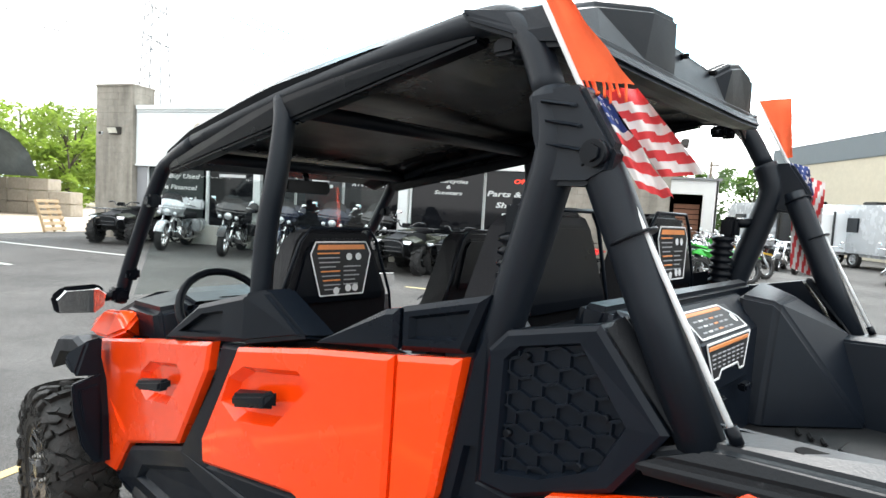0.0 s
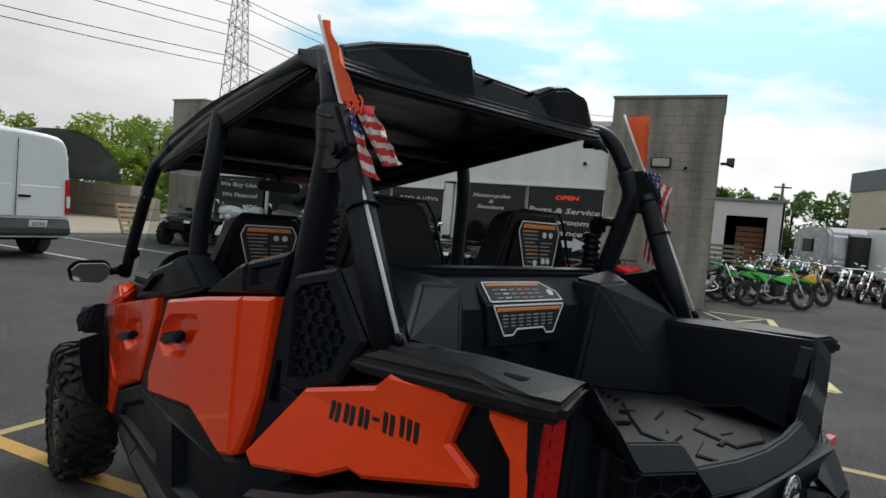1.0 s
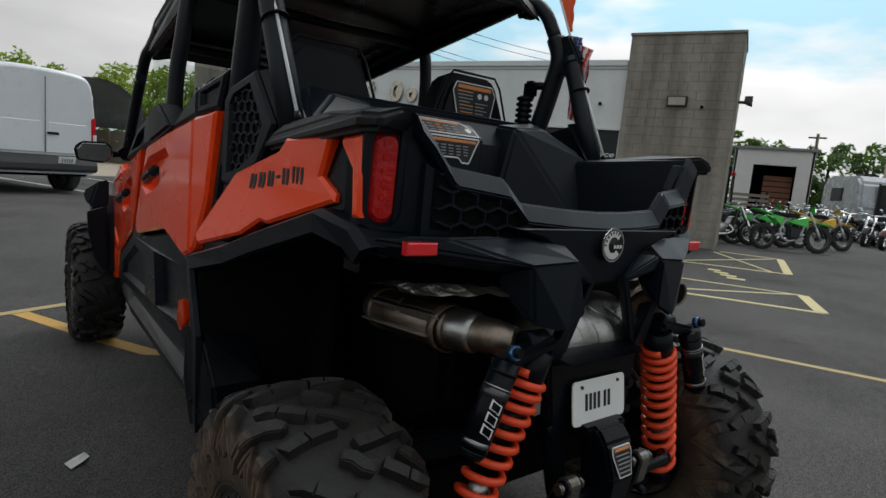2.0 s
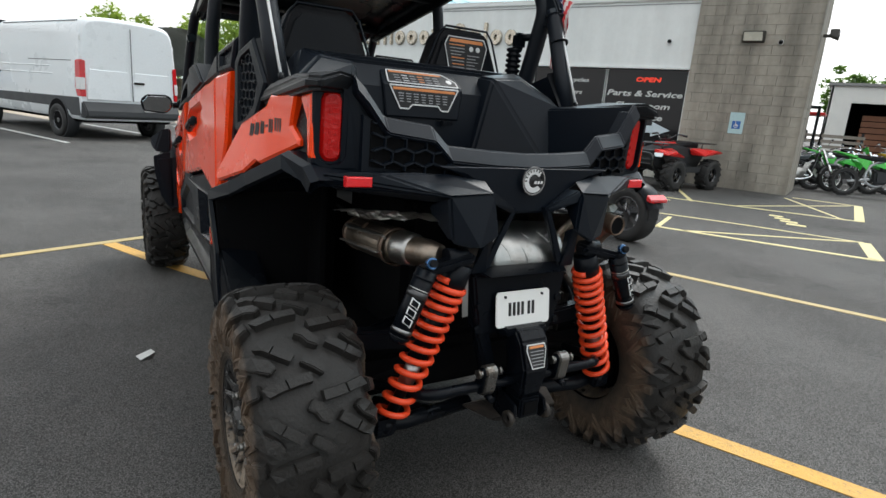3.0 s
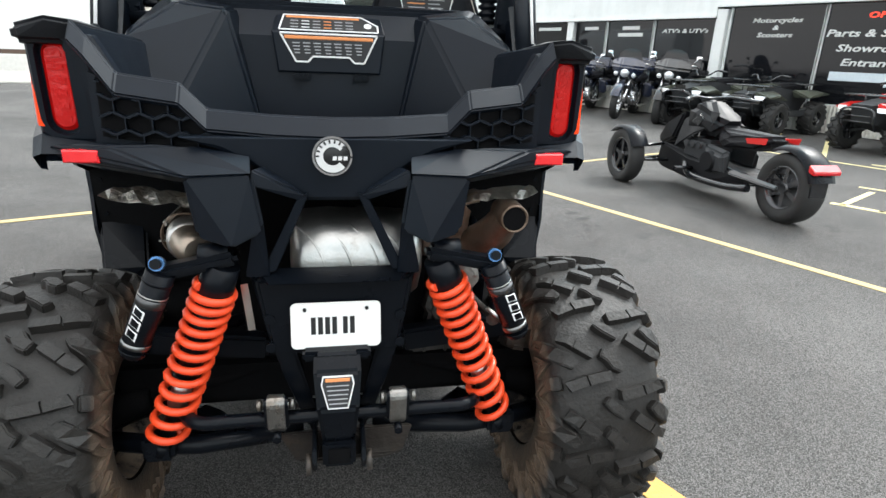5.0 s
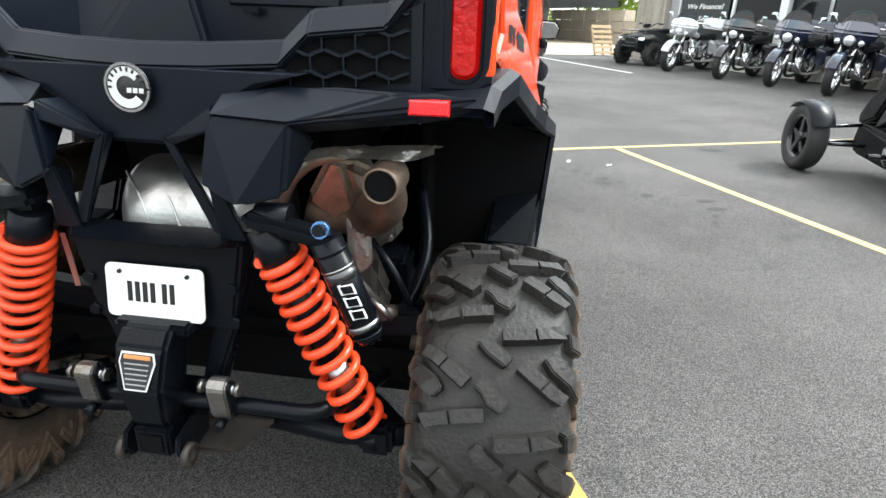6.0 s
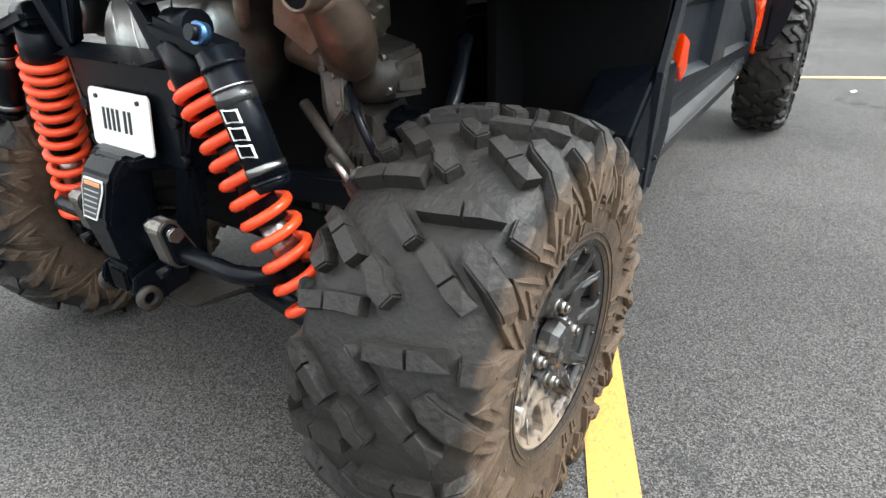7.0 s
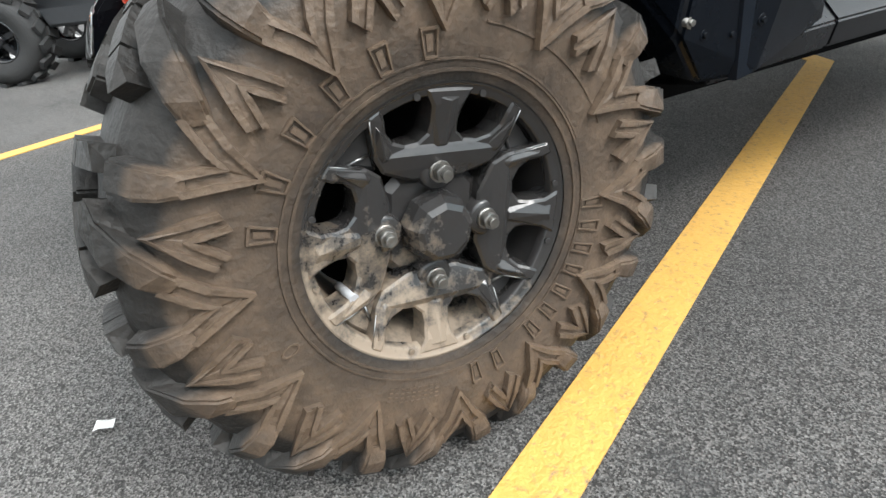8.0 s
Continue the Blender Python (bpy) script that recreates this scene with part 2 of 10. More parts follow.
def part(name, bm, material, parent=None, label=""):
    me = bpy.data.meshes.new(name)
    bm.to_mesh(me)
    bm.free()
    for m in material if isinstance(material, (list, tuple)) else (material,):
        me.materials.append(m)
    ob = new(name, me)
    ob.parent = parent
    if label:
        ob["label"] = label
    return ob


def thing(name, m, label, category, group="", kind=""):
    ob = new(name)
    ob.empty_display_size = 0.2
    ob.matrix_world = m
    return tagged(ob, label, category, group, kind)


def join(*bms):
    out = bmesh.new()
    for b in bms:
        me = bpy.data.meshes.new("tmp")
        b.to_mesh(me)
        b.free()
        out.from_mesh(me)
        bpy.data.meshes.remove(me)
    return out


def bevel(bm, w, seg=2, ang=25):
    if w <= 0:
        return bm
    es = [e for e in bm.edges if len(e.link_faces) == 2 and e.calc_face_angle(0) > radians(ang)]
    bmesh.ops.bevel(bm, geom=es, offset=w, segments=seg, affect="EDGES", clamp_overlap=True)
    return bm


def hull(pts, bev=0.006, seg=2):
    bm = bmesh.new()
    vs = [bm.verts.new(p) for p in pts]
    r = bmesh.ops.convex_hull(bm, input=vs)
    bmesh.ops.delete(bm, geom=list({g for g in r["geom_interior"] + r["geom_unused"] if isinstance(g, bmesh.types.BMVert)}), context="VERTS")
    bmesh.ops.dissolve_limit(bm, angle_limit=radians(3), verts=bm.verts, edges=bm.edges)
    bevel(bm, bev, seg)
    return solid(bm)


def box(c, size, rot=(0, 0, 0), bev=0.004, seg=2):
    bm = bmesh.new()
    bmesh.ops.create_cube(bm, size=1, matrix=pose(*c, *rot) @ Matrix.Diagonal((*size, 1)))
    bevel(bm, bev, seg)
    return solid(bm)


def rod(a, b, r, r2=None, n=14, cap=True):
    a, b = Vector(a), Vector(b)
    bm = bmesh.new()
    bmesh.ops.create_cone(bm, cap_ends=cap, segments=n, radius1=r, radius2=r if r2 is None else r2, depth=(b - a).length, matrix=Matrix.Translation((a + b) / 2) @ (b - a).to_track_quat("Z", "Y").to_matrix().to_4x4())
    for f in bm.faces:
        f.smooth = len(f.verts) == 4
    return bm


def pipe(pts, r, n=12, closed=False, rad=None):
    """A round tube along a line of points, with turns spread over the rings."""
    bm = bmesh.new()
    P = [Vector(p) for p in pts]
    k = len(P)
    rings = []
    up = None
    for i, p in enumerate(P):
        if closed:
            t = (P[(i + 1) % k] - P[i - 1]).normalized()
        else:
            t = (P[min(i + 1, k - 1)] - P[max(i - 1, 0)]).normalized()
        if up is None:
            up = t.orthogonal().normalized()
        up = (up - t * up.dot(t)).normalized()
        side = t.cross(up)
        rr = rad[i] if rad else r
        rings.append([bm.verts.new(p + (up * math.cos(2 * math.pi * j / n) + side * math.sin(2 * math.pi * j / n)) * rr) for j in range(n)])
    for i in range(k if closed else k - 1):
        a, b = rings[i], rings[(i + 1) % k]
        for j in range(n):
            bm.faces.new((a[j], a[(j + 1) % n], b[(j + 1) % n], b[j])).smooth = True
    if not closed:
        bm.faces.new(rings[0])
        bm.faces.new(rings[-1])
    bmesh.ops.recalc_face_normals(bm, faces=bm.faces)
    return bm


def curve(pts, steps=6):
    """Points of a smooth line through the given ones."""
    P = [Vector(p) for p in pts]
    P = [P[0] * 2 - P[1], *P, P[-1] * 2 - P[-2]]
    out = []
    for i in range(1, len(P) - 2):
        for s in range(steps):
            t = s / steps
            a, b, c, d = P[i - 1:i + 3]
            out.append(0.5 * ((2 * b) + (c - a) * t + (2 * a - 5 * b + 4 * c - d) * t * t + (3 * b - a - 3 * c + d) * t ** 3))
    return out + [P[-2]]


def lathe(profile, axis_at=(0, 0, 0), axis="x", n=48, smooth=True):
    """Turns (along, radius) pairs round an axis."""
    bm = bmesh.new()
    rings = []
    c = Vector(axis_at)
    for a, r in profile:
        ring = []
        for j in range(n):
            u, v = r * math.cos(2 * math.pi * j / n), r * math.sin(2 * math.pi * j / n)
            ring.append(bm.verts.new(c + (Vector((a, u, v)) if axis == "x" else Vector((u, a, v)) if axis == "y" else Vector((u, v, a)))))
        rings.append(ring)
    for a, b in zip(rings, rings[1:]):
        for j in range(n):
            bm.faces.new((a[j], a[(j + 1) % n], b[(j + 1) % n], b[j])).smooth = smooth
    bmesh.ops.recalc_face_normals(bm, faces=bm.faces)
    return bm


def inset(poly, w):
    """The polygon moved inwards by w (counter-clockwise or not)."""
    k = len(poly)
    area = sum(poly[i][0] * poly[(i + 1) % k][1] - poly[(i + 1) % k][0] * poly[i][1] for i in range(k))
    s = 1 if area > 0 else -1
    out = []
    for i in range(k):
        p, a, b = Vector(poly[i]), Vector(poly[i - 1]), Vector(poly[(i + 1) % k])
        d1, d2 = (p - a).normalized(), (b - p).normalized()
        n1, n2 = Vector((-d1.y, d1.x)) * s, Vector((-d2.y, d2.x)) * s
        m = n1 + n2
        m = m / max(m.dot(m) / 2, 0.35) if m.length > 1e-6 else n1
        out.append((p.x + m.x * w, p.y + m.y * w))
    return out


def plate(outer, to3d, thick, ch=0.005, holes=()):
    """A panel with chamfered rim. outer: (u, v) pairs; to3d(u, v, depth) gives the place; holes: (polygon, depth, shrink), pockets with sloping walls."""
    from mathutils.geometry import tessellate_polygon
    bm = bmesh.new()
    rim = inset(outer, ch) if ch else list(outer)
    loops = [rim, *[h[0] for h in holes]]
    flat = [p for lp in loops for p in lp]
    vs = [bm.verts.new(to3d(u, v, 0)) for u, v in flat]
    for tri in tessellate_polygon([[Vector((u, v, 0)) for u, v in lp] for lp in loops]):
        try:
            bm.faces.new([vs[i] for i in tri])
        except ValueError:
            pass
    def wall(a, b):
        for i in range(len(a)):
            try:
                bm.faces.new((a[i], a[(i + 1) % len(a)], b[(i + 1) % len(b)], b[i]))
            except ValueError:
                pass
    k = len(rim)
    e0 = [bm.verts.new(to3d(u, v, ch * 0.8)) for u, v in outer] if ch else vs[:k]
    e1 = [bm.verts.new(to3d(u, v, thick)) for u, v in outer]
    if ch:
        wall(vs[:k], e0)
    wall(e0, e1)
    for tri in tessellate_polygon([[Vector((u, v, 0)) for u, v in outer]]):
        try:
            bm.faces.new([e1[i] for i in tri])
        except ValueError:
            pass
    at = k
    for poly, depth, shrink in holes:
        ring = vs[at:at + len(poly)]
        at += len(poly)
        low = [bm.verts.new(to3d(u, v, depth)) for u, v in inset(poly, shrink)]
        wall(ring, low)
        for tri in tessellate_polygon([[Vector((u, v, 0)) for u, v in inset(poly, shrink)]]):
            try:
                bm.faces.new([low[i] for i in tri])
            except ValueError:
                pass
    bmesh.ops.dissolve_limit(bm, angle_limit=radians(1), verts=bm.verts, edges=bm.edges)
    return solid(bm)


def ngon(cx, cy, r, n, turn=0, ry=None):
    return [(cx + r * math.cos(2 * math.pi * i / n + turn), cy + (ry or r) * math.sin(2 * math.pi * i / n + turn)) for i in range(n)]


def rounded(cx, cy, w, h, r, n=5):
    out = []
    for k, (sx, sy) in enumerate(((1, 1), (-1, 1), (-1, -1), (1, -1))):
        for i in range(n + 1):
            a = math.pi / 2 * (k + i / n)
            out.append((cx + sx * (w / 2 - r) + r * math.cos(a), cy + sy * (h / 2 - r) + r * math.sin(a)))
    return out


def inside(p, poly):
    c = False
    for i in range(len(poly)):
        (x1, y1), (x2, y2) = poly[i - 1], poly[i]
        if (y1 > p[1]) != (y2 > p[1]) and p[0] < (x2 - x1) * (p[1] - y1) / (y2 - y1) + x1:
            c = not c
    return c


def strip(a, b, w, to3d, d0, d1):
    """A thin raised bar from (u, v) a to b, between the depths d0 and d1."""
    a, b = Vector(a), Vector(b)
    t = (b - a).normalized()
    s = Vector((-t.y, t.x)) * w / 2
    bm = bmesh.new()
    top = [bm.verts.new(to3d(*(p), d0)) for p in (a - s * 0.6, b - s * 0.6, b + s * 0.6, a + s * 0.6)]
    low = [bm.verts.new(to3d(*(p), d1)) for p in (a - s, b - s, b + s, a + s)]
    bm.faces.new(top)
    for i in range(4):
        bm.faces.new((top[i], top[(i + 1) % 4], low[(i + 1) % 4], low[i]))
    return solid(bm)


def hexes(poly, size, w, to3d, d0, d1, flat=False):
    """Ribs of a honeycomb inside a polygon."""
    us, vs = [p[0] for p in poly], [p[1] for p in poly]
    done, out = set(), []
    row = 0
    v = min(vs) - size
    while v < max(vs) + size:
        u = min(us) - size + (row % 2) * size * 0.866
        while u < max(us) + size:
            c = ngon(u, v, size, 6, math.pi / 6)
            if flat:
                c = [(u + (q[0] - u) * 1.35, q[1]) for q in c]
            for i in range(6):
                a, b = c[i - 1], c[i]
                key = tuple(sorted(((round(a[0], 3), round(a[1], 3)), (round(b[0], 3), round(b[1], 3)))))
                ia, ib = inside(a, poly), inside(b, poly)
                if key in done or not (ia or ib):
                    continue
                done.add(key)
                if not (ia and ib):
                    p, q = (a, b) if ia else (b, a)
                    lo, hi = 0.0, 1.0
                    for step in range(7):
                        mid = (lo + hi) / 2
                        lo, hi = (mid, hi) if inside((p[0] + (q[0] - p[0]) * mid, p[1] + (q[1] - p[1]) * mid), poly) else (lo, mid)
                    if lo < 0.15:
                        continue
                    a, b = p, (p[0] + (q[0] - p[0]) * lo, p[1] + (q[1] - p[1]) * lo)
                out.append(strip(a, b, w, to3d, d0, d1))
            u += size * 1.732 * (1.35 if flat else 1)
        v += size * 1.5
        row += 1
    return join(*out) if out else bmesh.new()


def text(name, words, size, m, material, parent=None, depth=0.002, shear=0.0, align="CENTER", bold=0.0):
    cu = bpy.data.curves.new(name, "FONT")
    cu.body, cu.size, cu.extrude, cu.shear, cu.align_x, cu.align_y = words, size, depth, shear, align, "CENTER"
    cu.resolution_u, cu.offset = 2, bold
    tmp = bpy.data.objects.new("tmp", cu)
    scene.collection.objects.link(tmp)
    me = bpy.data.meshes.new_from_object(tmp.evaluated_get(bpy.context.evaluated_depsgraph_get()))
    bpy.data.objects.remove(tmp)
    me.materials.clear()
    me.materials.append(material)
    ob = new(name, me)
    ob.parent = parent
    ob.matrix_local = m
    return ob

# ---- ground ----
def asphalt_material():
    m = mat("asphalt", (0.0655, 0.0625, 0.060), 0.88, var=0.36, scale=90, coarse=0.35, bump=0.0, spec=0.3)
    n, l = m.node_tree.nodes, m.node_tree.links
    b = n["Principled BSDF"]
    co = n.new("ShaderNodeTexCoord")
    v = n.new("ShaderNodeTexVoronoi")
    v.inputs["Scale"].default_value = 330
    l.new(co.outputs["Object"], v.inputs["Vector"])
    # pale stones in the dark binder
    r = n.new("ShaderNodeMapRange")
    r.inputs["From Min"].default_value, r.inputs["From Max"].default_value, r.inputs["To Min"].default_value, r.inputs["To Max"].default_value = 0.2, 1.0, 0.45, 2.25
    sep = n.new("ShaderNodeSeparateColor")
    l.new(v.outputs["Color"], sep.inputs[0])
    l.new(sep.outputs[0], r.inputs["Value"])
    mul = n.new("ShaderNodeVectorMath")
    mul.operation = "SCALE"
    old = b.inputs["Base Color"].links[0].from_socket
    l.new(old, mul.inputs[0])
    l.new(r.outputs[0], mul.inputs["Scale"])
    l.new(mul.outputs[0], b.inputs["Base Color"])
    bp = n.new("ShaderNodeBump")
    bp.inputs["Strength"].default_value, bp.inputs["Distance"].default_value = 0.6, 0.004
    l.new(v.outputs["Distance"], bp.inputs["Height"])
    l.new(bp.outputs[0], b.inputs["Normal"])
    # fine grit over the stones
    g2 = n.new("ShaderNodeTexNoise")
    g2.inputs["Scale"].default_value, g2.inputs["Detail"].default_value, g2.inputs["Roughness"].default_value = 260, 3, 0.7
    l.new(co.outputs["Object"], g2.inputs["Vector"])
    gr = n.new("ShaderNodeMapRange")
    gr.inputs["From Min"].default_value, gr.inputs["From Max"].default_value, gr.inputs["To Min"].default_value, gr.inputs["To Max"].default_value = 0.38, 0.66, 0.6, 1.45
    l.new(g2.outputs["Fac"], gr.inputs["Value"])
    mul2 = n.new("ShaderNodeVectorMath")
    mul2.operation = "SCALE"
    l.new(mul.outputs[0], mul2.inputs[0])
    l.new(gr.outputs[0], mul2.inputs["Scale"])
    # broad worn and dusty areas
    g3 = n.new("ShaderNodeTexNoise")
    g3.inputs["Scale"].default_value, g3.inputs["Detail"].default_value, g3.inputs["Roughness"].default_value = 0.55, 8, 0.62
    l.new(co.outputs["Object"], g3.inputs["Vector"])
    wr = n.new("ShaderNodeMapRange")
    wr.inputs["From Min"].default_value, wr.inputs["From Max"].default_value, wr.inputs["To Min"].default_value, wr.inputs["To Max"].default_value = 0.32, 0.68, 0.68, 1.26
    l.new(g3.outputs["Fac"], wr.inputs["Value"])
    mul = n.new("ShaderNodeVectorMath")
    mul.operation = "SCALE"
    l.new(mul2.outputs[0], mul.inputs[0])
    l.new(wr.outputs[0], mul.inputs["Scale"])
    # oil stains
    s = n.new("ShaderNodeTexNoise")
    s.inputs["Scale"].default_value, s.inputs["Detail"].default_value, s.inputs["Roughness"].default_value = 2.6, 8, 0.66
    l.new(co.outputs["Object"], s.inputs["Vector"])
    sr = n.new("ShaderNodeMapRange")
    sr.inputs["From Min"].default_value, sr.inputs["From Max"].default_value, sr.inputs["To Max"].default_value = 0.60, 0.70, 0.6
    l.new(s.outputs["Fac"], sr.inputs["Value"])
    mx = n.new("ShaderNodeMixRGB")
    mx.inputs[2].default_value = (0.03, 0.03, 0.031, 1)
    l.new(sr.outputs[0], mx.inputs[0])
    l.new(mul.outputs[0], mx.inputs[1])
    l.new(mx.outputs[0], b.inputs["Base Color"])
    return m


ASPHALT = asphalt_material()


def worn_paint(name, col):
    m = mat(name, col, 0.7, var=0.12, scale=25, bump=0.5, bscale=110, dust=(0.075, 0.074, 0.072), dust_amt=0.36, dust_scale=70)
    return m


YELLOW = worn_paint("yellow_line_paint", (0.54, 0.305, 0.068))
DULLY = worn_paint("faded_yellow_line_paint", (0.42, 0.32, 0.14))
PALEY = worn_paint("pale_yellow_line_paint", (0.62, 0.53, 0.26))
WHITEL = worn_paint("white_line_paint", (0.60, 0.60, 0.57))

def sheet(x0, y0, x1, y1, z, nx=1, ny=1):
    bm = bmesh.new()
    g = [[bm.verts.new((x0 + (x1 - x0) * i / nx, y0 + (y1 - y0) * j / ny, z)) for j in range(ny + 1)] for i in range(nx + 1)]
    for i in range(nx):
        for j in range(ny):
            bm.faces.new((g[i][j], g[i + 1][j], g[i + 1][j + 1], g[i][j + 1]))
    return bm


ground = part("ground", sheet(-400, -400, 600, 600, 0), ASPHALT)
tagged(ground, "worn grey asphalt of the parking lot with fine pale stones", "ground", kind="structure")

def line(a, b, w, material, name="parking_line", label="", z=0.004):
    a, b = Vector((*a, z)), Vector((*b, z))
    t = (b - a).normalized()
    s = Vector((-t.y, t.x, 0)) * w / 2
    bm = bmesh.new()
    top = [bm.verts.new(p) for p in (a - s, b - s, b + s, a + s)]
    low = [bm.verts.new(v.co - Vector((0, 0, 0.0035))) for v in top]
    bm.faces.new(top)
    for i in range(4):
        bm.faces.new((top[i], low[i], low[(i + 1) % 4], top[(i + 1) % 4]))
    solid(bm)
    ob = part(name, bm, material)
    return tagged(ob, label or "worn yellow painted parking line on the asphalt", "parking line", kind="structure")


# the bay line beside the vehicle was repainted at a slight offset from its far end
bm = bmesh.new()
rows = [[bm.verts.new((x + dx, y, z)) for dx, z in ((-0.05, 0.0005), (-0.05, 0.004), (0.05, 0.004), (0.05, 0.0005))] for x, y in ((0.905, -2.4), (0.905, 2.20), (0.70, 2.46), (0.665, 2.9), (0.635, 3.71))]
for a, b in zip(rows, rows[1:]):
    for j in range(3):
        bm.faces.new((a[j], a[j + 1], b[j + 1], b[j]))
tagged(part("parking_line", solid(bm), YELLOW), "worn yellow painted parking line on the asphalt", "parking line", kind="structure")
line((3.60, -2.4), (3.60, 3.70), 0.08, DULLY)
line((-6.0, 3.755), (7.4, 3.755), 0.075, DULLY, z=0.0045)
line((-1.80, -2.4), (-1.80, 3.70), 0.09, YELLOW)
# hatched bays by the entrance
for a, b, w in (((5.95, 1.0), (6.24, -1.40), 0.09), ((6.24, -1.38), (7.46, -1.28), 0.14), ((7.46, -1.28), (7.36, 0.2), 0.06), ((7.36, 0.2), (7.2, 1.2), 0.06), ((6.0, 0.6), (7.44, -1.2), 0.06), ((7.0, 1.0), (5.95, 0.9), 0.06),
                ((9.3, 1.8), (9.85, -1.25), 0.09), ((9.85, -1.25), (12.6, -1.25), 0.14), ((9.6, 0.5), (12.4, -1.1), 0.06), ((12.3, 0.0), (9.85, -1.0), 0.06), ((12.6, -1.25), (12.6, -0.1), 0.08), ((9.2, 2.4), (12.4, 3.6), 0.07), ((9.1, 3.3), (12.4, 4.5), 0.07), ((9.0, 1.5), (9.0, 4.8), 0.07), ((9.3, 1.2), (12.3, 2.3), 0.07)):
    line(a, b, w, PALEY)
for k in range(4):
    line((8.2 + 0.25 * k, -0.6 + 0.12 * k), (8.2 + 0.25 * k, -0.35 + 0.1 * k), 0.16, PALEY)
# white bays on the far side
for x in (-4.5, -1.9, 0.83, 3.75, 6.5, 9.25):
    line((x, 11.9), (x + 0.06, 18.8 if x < 6 else 17.6), 0.10, WHITEL, label="worn white painted parking line on the asphalt")

DIRT = mat("pale_dirt", (0.36, 0.30, 0.23), 0.95, var=0.25, scale=8, coarse=0.6, bump=0.6, bscale=30)
bm = sheet(6.2, 19.0, 60, 60, 0.006)
tagged(part("dirt_ground", bm, DIRT), "pale packed dirt and gravel beyond the asphalt", "dirt", kind="structure")

# ---- dealership building: front along x = 12.85 ----
def wall_material(name, col, streak=0.5, var=0.2):
    """Painted block wall with faint courses and dark weather streaks."""
    m = mat(name, col, 0.85, var=var, scale=9, coarse=1.2, bump=0.25, bscale=60, pieces=0.03)
    n, l = m.node_tree.nodes, m.node_tree.links
    b = n["Principled BSDF"]
    co, mp, br = n.new("ShaderNodeTexCoord"), n.new("ShaderNodeMapping"), n.new("ShaderNodeTexNoise")
    mp.inputs["Scale"].default_value = (2.2, 2.2, 0.25)
    br.inputs["Scale"].default_value, br.inputs["Detail"].default_value = 1.5, 6
    l.new(co.outputs["Object"], mp.inputs["Vector"])
    # one pattern over the whole wall, not one for each block
    place = n.new("ShaderNodeNewGeometry")
    for k in [k for k in l if k.from_node.type == "TEX_COORD"]:
        l.new(place.outputs["Position"], k.to_socket)
    l.new(mp.outputs[0], br.inputs["Vector"])
    mr = n.new("ShaderNodeMapRange")
    mr.inputs["From Min"].default_value, mr.inputs["From Max"].default_value, mr.inputs["To Min"].default_value, mr.inputs["To Max"].default_value = 0.35, 0.7, 1.0, 1 - streak
    l.new(br.outputs["Fac"], mr.inputs["Value"])
    sc = n.new("ShaderNodeVectorMath")
    sc.operation = "SCALE"
    l.new(b.inputs["Base Color"].links[0].from_socket, sc.inputs[0])
    l.new(mr.outputs[0], sc.inputs["Scale"])
    l.new(sc.outputs[0], b.inputs["Base Color"])
    return m


BLOCK = wall_material("grey_block", (0.34, 0.31, 0.262))
MORTAR = mat("mortar", (0.29, 0.265, 0.225), 0.95, bump=0.3)
FASCIA = wall_material("white_fascia_panel", (0.76, 0.78, 0.77), 0.08, 0.05)
TRIM = mat("white_trim", (0.70, 0.72, 0.71), 0.5, var=0.08, bump=0.05)
DARKPANE = mat("dark_window", (0.006, 0.0065, 0.008), 0.05, var=0.1, bump=0, rvar=0.02, spec=0.3)
CORRUG = mat("pale_corrugated_sheet", (0.58, 0.57, 0.52), 0.5, var=0.15, bump=0.05, dust=(0.3, 0.27, 0.22), dust_amt=0.3)
NIGHT = mat("dark_showroom", (0.03, 0.03, 0.032), 0.8, bump=0)
ROOFG = mat("roof_membrane", (0.25, 0.25, 0.25), 0.9)

FX = 12.85
facade = thing("dealership_building", pose(0, 0, 0), "single-storey dealership with grey block piers, white fascia and dark windows", "building")
part("rear_wall", box((17.1, 8.4, 2.05), (7.5, 16.0, 4.0), bev=0), NIGHT, facade)
part("roof", box((16.9, 9.0, 4.12), (7.9, 13.3, 0.10), bev=0.01), ROOFG, facade)
